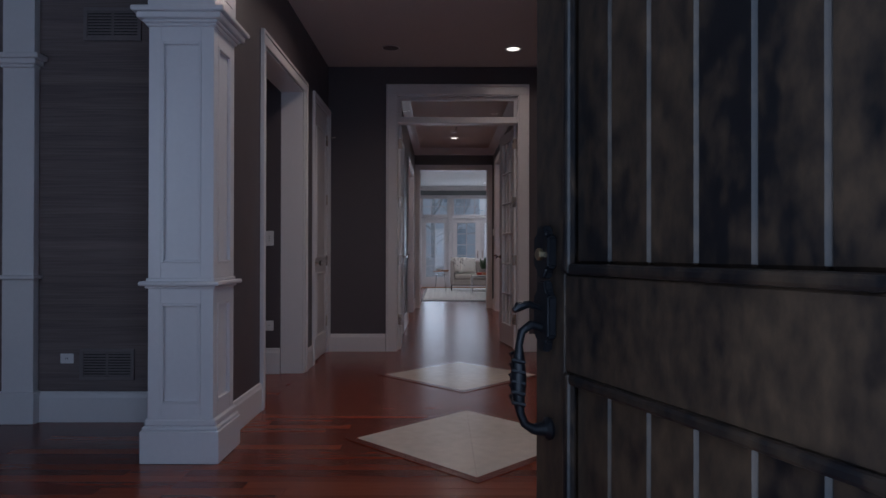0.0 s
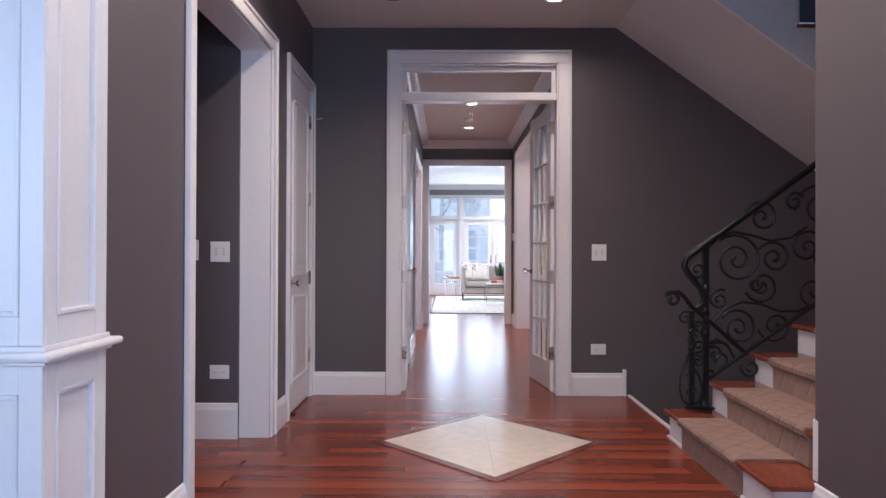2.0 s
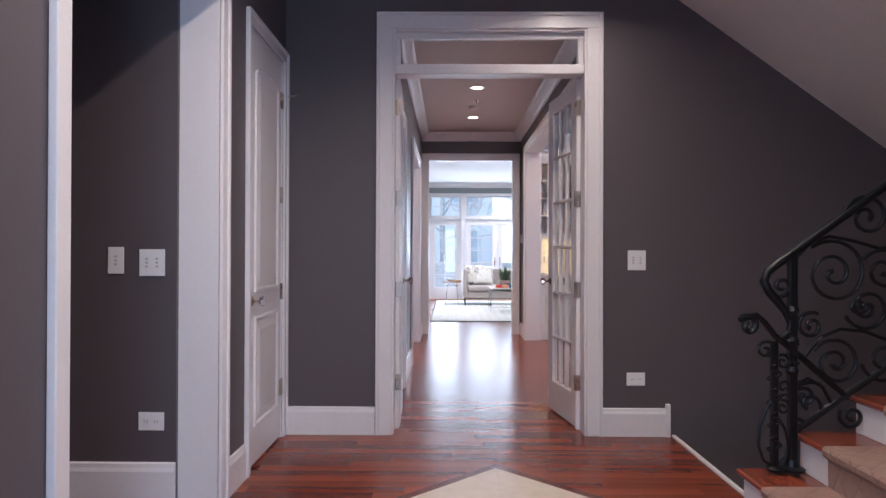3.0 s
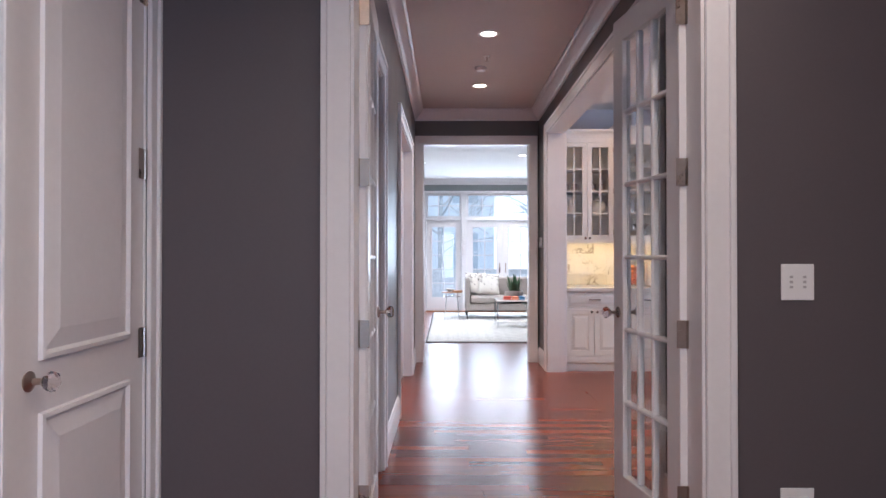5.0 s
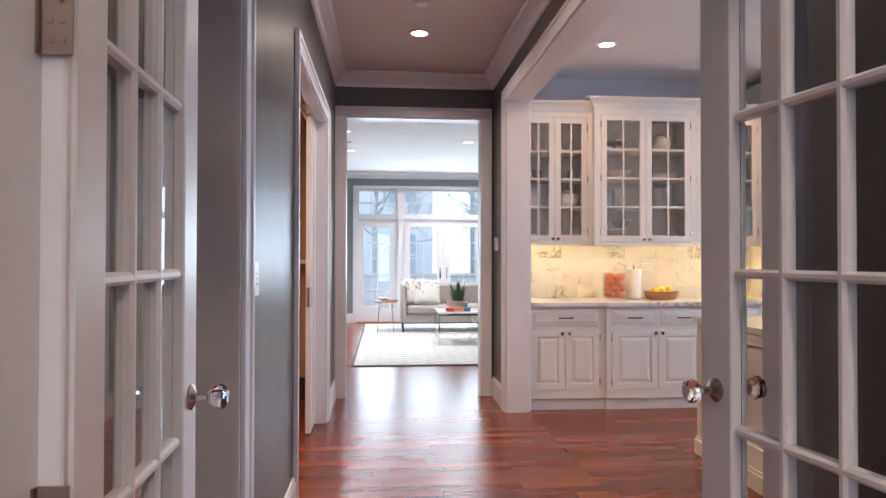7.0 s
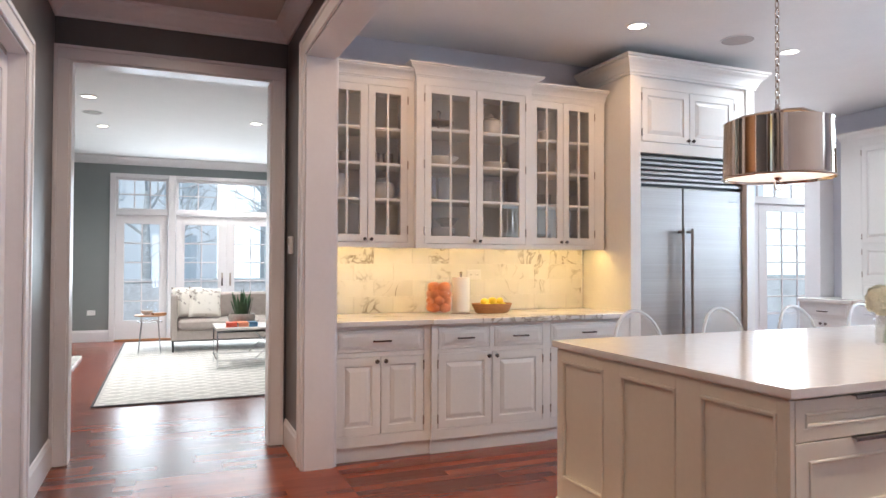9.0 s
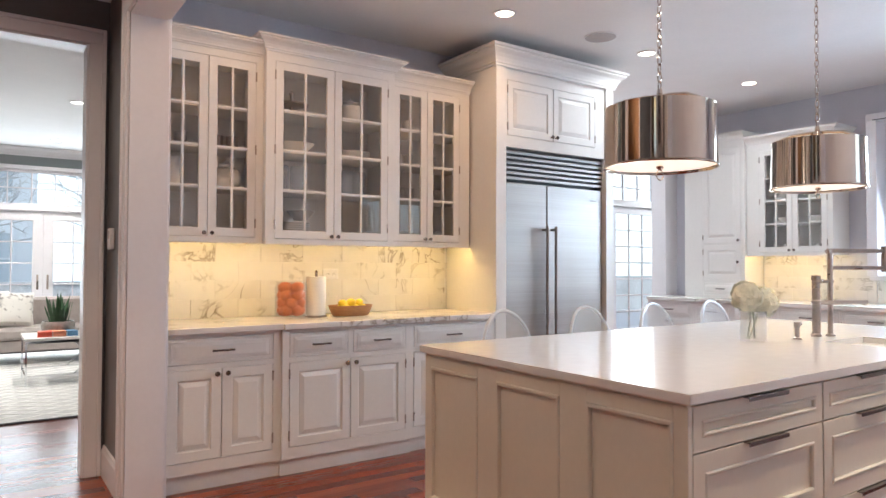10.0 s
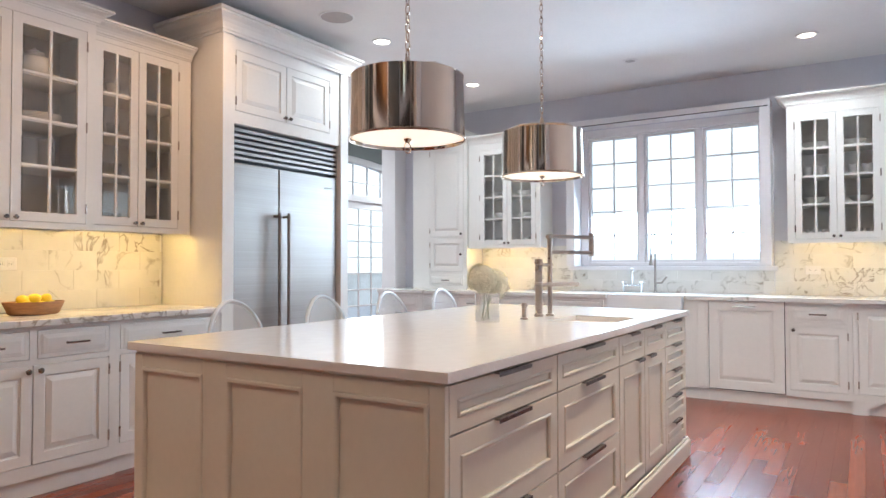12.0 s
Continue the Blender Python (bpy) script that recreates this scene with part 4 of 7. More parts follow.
part("wall_skirt", prism(bmesh.new(), [(0.19, 0.18), (0.19, 0.45), (2.4, 1.95), (2.4, 1.65)], "y", -1.3495, -1.332), "trim", st)

uf = thing("upper_staircase", pose(0, 0, 0), "upper stair flight with white stringer and sloping plaster underside", "staircase", kind="structure")
SL = 0.72
bm = bmesh.new()
prism(bm, [(1.15, 2.972), (4.0, 2.972 - SL * 2.85), (4.0, 2.972 - SL * 2.85 + 0.09), (1.15, 3.062)], "y", -1.2, -0.001)
part("soffit", bm, "ceiling", uf, "pinkish sloping plaster underside")
bm = bmesh.new()
prism(bm, [(1.15, 2.97), (4.0, 2.97 - SL * 2.85), (4.0, 2.97 - SL * 2.85 + 0.22), (1.15, 3.19)], "y", -1.222, -1.2005)
part("stringer", bm, "trim", uf)
for k in range(9):
    x0, z1 = 1.20 + k * 0.258, 3.145 - k * 0.186
    part("tread", boxes((x0, x0 + 0.29, -1.245, -0.001, z1 - 0.026, z1), bev=0.006), "tread", uf)
    part("riser", boxes((x0 + 0.268, x0 + 0.284, -1.21, -0.001, z1 - 0.186, z1 - 0.027), (x0 + 0.02, x0 + 0.268, -1.219, -1.2, z1 - 0.19, z1 - 0.027)), "trim", uf)
struct("floor_upper_landing", boxes((3.5, 4.6, -2.57, -0.001, 1.50, 1.602)), "tread", "stair landing", "floor")

# ---- wrought iron railing ----


def spiral(cx, cz, r0, r1, a0, turns, n=40):
    """Points of a flat scroll in the x-z plane from radius r0 to r1."""
    out = []
    for k in range(n + 1):
        f = k / n
        r = r0 + (r1 - r0) * f
        a = radians(a0) + turns * 2 * math.pi * f
        out.append((cx + r * math.cos(a), cz + r * math.sin(a)))
    return out


rail = thing("stair_railing", pose(1.385, -1.285, RISE + 0.02), "black wrought iron stair railing with large scrolls", "railing")
RS = 0.655


def flat(pts, r, y=0.0, seg=6, nm="scroll", taper=None):
    bm = bmesh.new()
    tube(bm, [(p[0], y, p[1]) for p in pts], r, seg, taper)
    part(nm, bm, "iron", rail, smooth=True)


LEN = 1.62
bm = bmesh.new()
top = [(-0.075, 0, 0.612), (-0.045, 0, 0.615), (-0.015, 0, 0.64), (-0.008, 0, 0.68), (-0.032, 0, 0.739), (-0.070, 0, 0.785), (-0.108, 0, 0.828), (-0.131, 0, 0.875), (-0.115, 0, 0.922), (-0.06, 0, 0.966), (0.02, 0, 1.022), (0.1, 0, 1.082)]
top += [(0.1 + k * 0.2, 0, 1.082 + 0.146 * k) for k in range(1, 9)]
tube(bm, top, 0.021, 10, [0.012, 0.014, 0.016, 0.018, 0.019] + [0.021] * (len(top) - 5))
part("handrail", bm, "iron", rail, smooth=True)
flat(spiral(-0.052, 0.852, 0.008, 0.052, 330, -1.3, 30), 0.010)
bm = boxes((-0.019, 0.019, -0.019, 0.019, 0.0, 1.02), bev=0.004)
lathe(bm, [(0.055, 0), (0.058, 0.008), (0.035, 0.02), (0.028, 0.05)], 0, 0, 0.0, 16)
for z in (0.46, 0.60, 0.74):
    lathe(bm, [(0.024, -0.02), (0.031, 0.0), (0.024, 0.02)], 0, 0, z, 14)
part("newel_post", bm, "iron", rail)
for j in range(6):
    flat([(0.023 * math.sin(a), 0.47 + j * 0.022 + 0.011 * a / math.pi) for a in [math.pi * q / 6 for q in range(13)]], 0.005, 0.020 * (-1) ** j, 5, "twist")
bm = boxes((-0.098, -0.068, -0.016, 0.016, 0.0, 0.60), bev=0.004)
lathe(bm, [(0.04, 0), (0.042, 0.008), (0.022, 0.02)], -0.083, 0, 0.0, 16)
part("outer_post", bm, "iron", rail)
for j in range(9):
    flat([(-0.083 + 0.024 * math.sin(a), 0.05 + j * 0.055 + 0.0275 * a / math.pi) for a in [math.pi * q / 6 for q in range(13)]], 0.006, 0.018 * (-1) ** j, 5, "twist")
flat(spiral(-0.205, 0.668, 0.006, 0.050, 90, 1.15, 26) + [(-0.168, 0.718), (-0.13, 0.685), (-0.084, 0.625), (0.0, 0.555), (0.05, 0.515), (0.15, 0.425), (0.256, 0.335)], 0.015, nm="lower_curl")
bm = bmesh.new()
tube(bm, [(0.0, 0, 0.172), (LEN, 0, 0.172 + 0.705 * LEN)], 0.016, 8)
part("bottom_rail", bm, "iron", rail, smooth=True)
# leaves and loops between the two posts and outside them
flat([(-0.085, 0.01), (-0.135, 0.045), (-0.157, 0.11), (-0.152, 0.20), (-0.12, 0.28), (-0.085, 0.33)], 0.008)
flat([(-0.07, 0.02), (-0.03, 0.06), (-0.015, 0.12), (-0.035, 0.19), (-0.07, 0.25)], 0.007)
flat(spiral(-0.125, 0.555, 0.042, 0.006, 60, 1.2, 24), 0.008)
flat(spiral(-0.045, 0.50, 0.036, 0.006, 120, -1.3, 24), 0.007)
flat(spiral(-0.042, 0.385, 0.040, 0.006, 250, 1.3, 24), 0.007)
flat(spiral(-0.045, 0.29, 0.036, 0.006, 100, -1.3, 24), 0.007)
SC = ((0.190, 0.912, 0.160, 130, -2.05), (0.085, 0.668, 0.066, 60, 1.5), (0.345, 1.175, 0.108, 170, -1.6), (0.42, 0.925, 0.105, 150, -1.7), (0.345, 0.752, 0.105, 200, 1.7),
      (0.305, 0.765, 0.045, 20, -1.2), (0.200, 0.495, 0.118, 150, -1.9), (0.425, 0.51, 0.105, 190, 1.6), (0.075, 0.300, 0.112, 60, 1.5), (0.055, 0.335, 0.055, 200, -1.3), (0.275, 0.250, 0.060, 150, 1.4),
      (0.70, 1.24, 0.15, 190, -1.9), (0.62, 0.99, 0.11, 20, 1.6), (0.80, 0.95, 0.14, 170, 1.9), (0.66, 0.72, 0.11, 20, -1.6), (0.545, 1.27, 0.06, 30, 1.4),
      (1.0, 1.45, 0.15, 190, -1.9), (1.05, 1.15, 0.15, 20, 1.9), (1.0, 0.94, 0.08, 200, 1.5), (1.3, 1.66, 0.14, 190, -1.9), (1.33, 1.35, 0.14, 20, 1.8))
for cx, cz, r, a, tn in SC:
    n = 44
    flat(spiral(cx, cz, r, 0.012, a, tn, n), 0.009, taper=[0.0095 if q < n - 8 else 0.0095 + 0.0007 * (q - n + 8) for q in range(n + 1)])
flat([(0.02, 0.99), (0.08, 1.055), (0.17, 1.085), (0.28, 1.065), (0.40, 1.03), (0.52, 1.05), (0.62, 1.12)], 0.009)
flat([(0.06, 0.53), (0.12, 0.61), (0.22, 0.655), (0.33, 0.645), (0.45, 0.60), (0.56, 0.60), (0.70, 0.66)], 0.009)
flat([(0.02, 0.40), (0.07, 0.425), (0.14, 0.385), (0.18, 0.31)], 0.009)

# ---- kitchen cabinets ----


def knob(parent, x, y, z, r=0.014):
    bm = bmesh.new()
    lathe(bm, [(0.007, 0), (0.006, 0.012), (r, 0.018), (r * 1.05, 0.024), (r * 0.7, 0.030)], seg=14)
    bmesh.ops.rotate(bm, verts=bm.verts, matrix=Matrix.Rotation(radians(90), 3, "X"))
    bmesh.ops.translate(bm, verts=bm.verts, vec=(x, y, z))
    part("knob", bm, "pewter", parent, "round dark pewter knob", True)


def bar_pull(parent, x, y, z, w=0.125):
    bm = bmesh.new()
    tube(bm, [(x - w / 2, y - 0.026, z), (x - w / 4, y - 0.030, z), (x + w / 4, y - 0.030, z), (x + w / 2, y - 0.026, z)], 0.0055, 8)
    for s in (-1, 1):
        tube(bm, [(x + s * w * 0.38, y, z), (x + s * w * 0.38, y - 0.028, z)], 0.005, 8)
    part("handle", bm, "pewter", parent, "slim dark pewter bar pull", True)


def small_hinge(parent, x, y, z):
    bm = bmesh.new()
    lathe(bm, [(0.0045, -0.03), (0.0055, -0.025), (0.0055, 0.025), (0.0045, 0.03)], x, y, z, 8)
    part("hinge", bm, "brushed", parent)


def solid_door(parent, x0, x1, z0, z1, y, material="cabinet", knob_at=None, hinge=0, rail=0.055):
    """An inset raised panel door on the cabinet face at y, facing -y."""
    w = x1 - x0
    bm = bmesh.new()
    frame_bars(bm, x0 + 0.003, x1 - 0.003, z0 + 0.003, z1 - 0.003, rail, y - 0.004, y + 0.014, 0.002)
    panel = bmesh.new()
    raised_panel(panel, x0 + 0.003 + rail, x1 - 0.003 - rail, z0 + 0.003 + rail, z1 - 0.003 - rail, y + 0.008, -1, min(0.026, w * 0.09), 0.012, 0.008)
    d = part("door", bm, material, parent)
    part("panel", panel, material, d)
    if knob_at:
        knob(d, knob_at[0], y - 0.004, knob_at[1])
    if hinge:
        hx_ = x0 + 0.001 if hinge < 0 else x1 - 0.001
        for zz in (z0 + 0.07, z1 - 0.07):
            small_hinge(d, hx_, y - 0.005, zz)
    return d


def drawer(parent, x0, x1, z0, z1, y, material="cabinet", pull=0.125, field=True):
    bm = boxes((x0 + 0.003, x1 - 0.003, y - 0.004, y + 0.014, z0 + 0.003, z1 - 0.003), bev=0.002)
    d = part("drawer", bm, material, parent)
    if field:
        part("panel", raised_panel(bmesh.new(), x0 + 0.022, x1 - 0.022, z0 + 0.020, z1 - 0.020, y - 0.005, -1, 0.018, 0.007, 0.004), material, d)
    if pull:
        bar_pull(d, (x0 + x1) / 2, y - 0.012 if field else y - 0.004, (z0 + z1) / 2, pull)
    return d


def glass_door(parent, x0, x1, z0, z1, y, knob_at, hinge, rows=4, rail=0.052, cols=2):
    bm = bmesh.new()
    frame_bars(bm, x0 + 0.002, x1 - 0.002, z0 + 0.003, z1 - 0.003, rail, y - 0.004, y + 0.016, 0.002)
    gx0, gx1, gz0, gz1 = x0 + 0.002 + rail, x1 - 0.002 - rail, z0 + 0.003 + rail, z1 - 0.003 - rail
    d = part("door", bm, "cabinet", parent, "white glazed cabinet door")
    for k in range(1, cols):
        cx = gx0 + (gx1 - gx0) * k / cols
        part("muntin", boxes((cx - 0.008, cx + 0.008, y - 0.003, y + 0.012, gz0, gz1), bev=0.003), "cabinet", d)
    for k in range(1, rows):
        cz = gz0 + (gz1 - gz0) * k / rows
        part("muntin", boxes((gx0, gx1, y - 0.0026, y + 0.0116, cz - 0.008, cz + 0.008), bev=0.003), "cabinet", d)
    for i in range(cols):
        for j in range(rows):
            p = part("pane", boxes((gx0 + (gx1 - gx0) * i / cols + 0.009, gx0 + (gx1 - gx0) * (i + 1) / cols - 0.009, y + 0.004, y + 0.007,
                                    gz0 + (gz1 - gz0) * j / rows + 0.009, gz0 + (gz1 - gz0) * (j + 1) / rows - 0.009)), "glass", d)
            p.visible_shadow = False
    knob(d, knob_at, y - 0.004, z0 + 0.022, 0.012)
    hx_ = x0 if hinge < 0 else x1
    for zz in (z0 + 0.09, (z0 + z1) / 2, z1 - 0.09):
        small_hinge(d, hx_, y - 0.005, zz)
    return d


def face_frame(bm, x0, x1, z0, z1, y, cuts):
    """The cabinet's face with rectangular cuts (a, b, c, d), all sharing rows or columns: drawn as bars between them."""
    xs = sorted({x0, x1, *[c[0] for c in cuts], *[c[1] for c in cuts]})
    zs = sorted({z0, z1, *[c[2] for c in cuts], *[c[3] for c in cuts]})
    for a, b in zip(xs, xs[1:]):
        for c, d in zip(zs, zs[1:]):
            mx, mz = (a + b) / 2, (c + d) / 2
            if not any(q[0] < mx < q[1] and q[2] < mz < q[3] for q in cuts):
                box(bm, a, b, y, y + 0.02, c, d)
    bmesh.ops.remove_doubles(bm, verts=bm.verts, dist=0.0001)
    return bm


def base_unit(m, w, layout, label, depth=0.60, toe=0.095, proud=0.0, group="base cabinets", z1=0.868):
    """Base cabinet; local x from its left edge, front at y 0, facing -y. layout: doors and drawers as fractions in metres."""
    c = thing("base_cabinet", m, label, "cabinet", group)
    cuts = [r[1:5] for r in layout]
    bm = bmesh.new()
    face_frame(bm, 0, w, toe, z1, 0, cuts)
    part("face_frame", bm, "cabinet", c)
    part("body", boxes((0.001, w - 0.001, 0.0205, depth, toe, z1)), "cabinet", c)
    part("toe_kick", boxes((0, w, 0.022, 0.04, 0, toe - 0.006)), "cabinet", c)
    for r in layout:
        kind, a, b, lo, hi = r[:5]
        if kind == "drawer":
            drawer(c, a, b, lo, hi, 0.002)
        elif kind == "door_l":     # hinged on the left, knob right
            solid_door(c, a, b, lo, hi, 0.002, "cabinet", (b - 0.03, hi - 0.03), -1)
        elif kind == "door_r":
            solid_door(c, a, b, lo, hi, 0.002, "cabinet", (a + 0.03, hi - 0.03), 1)
        elif kind == "panel":
            solid_door(c, a, b, lo, hi, 0.002, "cabinet")
    return c


BY = 4.85
ZD0, ZD1, ZR0, ZR1 = 0.165, 0.672, 0.700, 0.848
base_unit(pose(1.022, BY, 0), 0.677, [("drawer", 0.026, 0.628, ZR0, ZR1), ("door_l", 0.026, 0.327, ZD0, ZD1), ("door_r", 0.327, 0.628, ZD0, ZD1)],
          "white base cabinet with one wide drawer and two raised panel doors")
base_unit(pose(1.70, BY - 0.02, 0), 0.91, [("drawer", 0.043, 0.432, ZR0, ZR1), ("drawer", 0.468, 0.857, ZR0, ZR1), ("door_l", 0.043, 0.450, ZD0, ZD1), ("door_r", 0.450, 0.857, ZD0, ZD1)],
          "white base cabinet with two drawers and two raised panel doors", 0.62)
base_unit(pose(2.611, BY, 0), 0.72, [("drawer", 0.022, 0.655, ZR0, ZR1), ("door_l", 0.022, 0.338, ZD0, ZD1), ("door_r", 0.338, 0.655, ZD0, ZD1)],
          "white base cabinet with one drawer beside the refrigerator panel")
single("worktop", boxes((1.022, 3.331, BY - 0.035, END - 0.002, 0.869, 0.905), (1.70, 2.61, BY - 0.055, BY - 0.034, 0.869, 0.905), bev=0.003), "marble", "white marble worktop with grey veins on the base cabinets", "worktop")


def splash(name, m, w, h, tw, th, label):
    s = thing(name, m, label, "backsplash", kind="structure")
    part("backing", boxes((0, w, 0.004, 0.008, 0, h)), "ceiling_white", s)
    rows = int(round(h / th))
    for r in range(rows):
        x = -tw / 2 * (r % 2)
        while x < w - 0.01:
            a, b = max(x, 0), min(x + tw, w)
            if b - a > 0.02:
                v, f = [], []
                board("tile", -(b - a) / 2 + 0.0006, (b - a) / 2 - 0.0006, -h / rows / 2 + 0.0006, h / rows / 2 - 0.0006, v, f)
                me = bpy.data.meshes.new("tile")
                me.from_pydata([(p[0], -p[2] * 0.5 - 0.003, p[1]) for p in v], [], f)
                me.materials.append(M["marble"])
                ob = new("tile", me)
                ob.location = ((a + b) / 2, 0.001, (r + 0.5) * h / rows)
                ob.parent = s
            x += tw
    return s


def board(me_name, a, b, c, d, verts, faces):
    i = len(verts)
    e = 0.0005
    verts += [(a, c, -0.012), (b, c, -0.012), (b, d, -0.012), (a, d, -0.012), (a, c, -e), (b, c, -e), (b, d, -e), (a, d, -e),
              (a + e, c + e, 0), (b - e, c + e, 0), (b - e, d - e, 0), (a + e, d - e, 0)]
    faces += [tuple(i + k for k in q) for q in ((0, 1, 5, 4), (1, 2, 6, 5), (2, 3, 7, 6), (3, 0, 4, 7), (4, 5, 9, 8), (5, 6, 10, 9), (6, 7, 11, 10), (7, 4, 8, 11), (8, 9, 10, 11))]


splash("backsplash", pose(1.022, END - 0.010, 0.906), 2.305, 0.49, 0.305, 0.1225, "veined marble tile backsplash, warmly lit from above")
UY = 5.14
UZ0, UZ1 = 1.425, 2.545


def crown_on(parent, x0, x1, y, z0, z1, out, depth, ends=(1, 1)):
    """A stepped cornice round the top of a cabinet, front at y."""
    bm = bmesh.new()
    prof = ((0.02, 0), (0.10, 0.0), (0.12, 0.10), (0.20, 0.14), (0.22, 0.24), (0.34, 0.42), (0.52, 0.58), (0.76, 0.70), (0.84, 0.76), (0.84, 0.83), (1.0, 0.86), (1.0, 1.0))
    rings = []
    for f, u in prof:
        o, z = out * f, z0 + (z1 - z0) * u
        rings.append([bm.verts.new(p) for p in ((x0 - o * ends[0], y - o, z), (x1 + o * ends[1], y - o, z), (x1 + o * ends[1], y + depth, z), (x0 - o * ends[0], y + depth, z))])
    for p, q in zip(rings, rings[1:]):
        for k in range(4):
            bm.faces.new((p[k], p[(k + 1) % 4], q[(k + 1) % 4], q[k]))
    bm.faces.new(rings[0][::-1]), bm.faces.new(rings[-1])
    part("cornice", bm, "cabinet", parent)


def wall_unit(m, w, doors, z0, z1, top, label, depth=0.325, shelves=3, ends=(0, 0), group="wall cabinets"):
    """Glazed wall cabinet; origin at its left, front at y 0; doors: list of (x0, x1)."""
    c = thing("wall_cabinet", m, label, "cabinet", group)
    bm = bmesh.new()
    x0, x1 = doors[0][0], doors[-1][1]
    face_frame(bm, 0, w, z0 - 0.034, top - 0.09, 0, [(x0, x1, z0, z1)])
    part("face_frame", bm, "cabinet", c)
    part("side_panel", boxes((0, 0.018, 0.0205, depth, z0 - 0.03, top - 0.09)), "cabinet", c)
    part("side_panel", boxes((w - 0.018, w, 0.0205, depth, z0 - 0.03, top - 0.09)), "cabinet", c)
    part("bottom_panel", boxes((0.0185, w - 0.0185, 0.0205, depth, z0 - 0.018, z0)), "cabinet", c)
    part("top_panel", boxes((0.0185, w - 0.0185, 0.0205, depth, z1, top - 0.09)), "cabinet", c)
    part("back_panel", boxes((0.018, w - 0.018, depth - 0.012, depth - 0.002, z0, z1)), "shelf_in", c)
    for k in range(1, shelves + 1):
        zz = z0 + 0.055 + (z1 - z0 - 0.11) * k / (shelves + 1)
        part("shelf", boxes((0.019, w - 0.019, 0.03, depth - 0.013, zz - 0.009, zz + 0.009)), "shelf_in", c)
    if len(doors) == 2:
        mid = doors[0][1]
        glass_door(c, *doors[0], z0, z1, 0.002, mid - 0.024, -1)
        glass_door(c, *doors[1], z0, z1, 0.002, mid + 0.024, 1)
    crown_on(c, 0, w, 0.0, top - 0.09, top, 0.075, depth, ends)
    return c


wall_unit(pose(1.022, UY, 0), 0.657, [(0.02, 0.315), (0.315, 0.61)], UZ0, 2.53, 2.665, "white glazed wall cabinet holding glassware and white jars", ends=(0, 0))
wall_unit(pose(1.68, UY - 0.05, 0), 0.935, [(0.06, 0.470), (0.470, 0.882)], UZ0 - 0.005, 2.555, 2.70, "taller white glazed wall cabinet holding white crockery", 0.375, ends=(1, 1))
wall_unit(pose(2.616, UY, 0), 0.70, [(0.02, 0.310), (0.310, 0.605)], UZ0, 2.545, 2.665, "white glazed wall cabinet holding drinking glasses", ends=(0, 0))
for a, b, y in ((1.03, 1.66, UY), (1.70, 2.60, UY - 0.05), (2.63, 3.31, UY)):
    single("light_strip", boxes((a, b, y + 0.026, y + 0.05, 1.397, 1.404)), "strip", "warm under cabinet light strip", "light", "under cabinet lights")

# refrigerator and its surround
FX0, FX1, FY = 3.435, 4.515, 4.90
fs = thing("refrigerator_surround", pose(0, 0, 0), "white panelled refrigerator surround with cupboard above and cornice", "cabinet")
part("side_panel", boxes((3.333, 3.43, FY - 0.07, END - 0.002, 0, 2.74), bev=0.002), "cabinet", fs)
part("side_panel", boxes((4.52, 4.61, FY - 0.07, END - 0.002, 0, 2.74), bev=0.002), "cabinet", fs)
bm = bmesh.new()
face_frame(bm, 3.431, 4.519, 2.15, 2.74, FY - 0.05, [(3.455, 4.405, 2.235, 2.655)])
part("face_frame", bm, "cabinet", fs)
part("cupboard_body", boxes((3.431, 4.519, FY - 0.029, END - 0.002, 2.15, 2.74)), "cabinet", fs)
solid_door(fs, 3.455, 3.93, 2.235, 2.655, FY - 0.048, "cabinet", (3.905, 2.265), -1)
solid_door(fs, 3.93, 4.405, 2.235, 2.655, FY - 0.048, "cabinet", (3.955, 2.265), 1)
crown_on(fs, 3.333, 4.61, FY - 0.07, 2.74, 2.88, 0.095, END - FY + 0.06, (1, 1))
fr = thing("refrigerator", pose(0, 0, 0), "wide brushed stainless steel refrigerator with two doors and a louvred top", "refrigerator")
part("body", boxes((FX0, FX1, FY + 0.03, END - 0.01, 0.01, 2.14)), "steel", fr)
md = 3.875
for nm, a, b, hx0 in (("door", FX0 + 0.012, md - 0.003, md - 0.045), ("door", md + 0.003, FX1 - 0.012, md + 0.045)):
    d = part(nm, boxes((a, b, FY - 0.035, FY + 0.028, 0.11, 1.885), bev=0.006), "steel", fr)
    bm = bmesh.new()
    tube(bm, [(hx0, FY - 0.095, 0.62), (hx0, FY - 0.095, 1.56)], 0.014, 12)
    for zz in (0.68, 1.535):
        tube(bm, [(hx0, FY - 0.036, zz), (hx0, FY - 0.09, zz)], 0.010, 10)
    part("handle", bm, "steel", d, "long tubular steel handle", True)
for a in (FX0, FX1 - 0.014):
    part("grille_side", boxes((a, a + 0.014, FY - 0.03, FY + 0.028, 1.895, 2.14)), "steel", fr)
part("grille_back", boxes((FX0 + 0.014, FX1 - 0.014, FY + 0.012, FY + 0.028, 1.895, 2.138)), "black", fr)
for k in range(6):
    z = 1.905 + k * 0.039
    bm = bmesh.new()
    prism(bm, [(FY - 0.03, z + 0.004), (FY - 0.03, z + 0.024), (FY - 0.006, z + 0.036), (FY + 0.010, z + 0.036), (FY + 0.010, z + 0.031), (FY - 0.008, z + 0.030)], "x", FX0 + 0.0145, FX1 - 0.0145)
    part("louvre", bm, "steel", fr)
part("badge", boxes((4.36, 4.43, FY - 0.038, FY - 0.0352, 1.785, 1.803), bev=0.001), "plate_dark", fr, "small grey maker's badge")
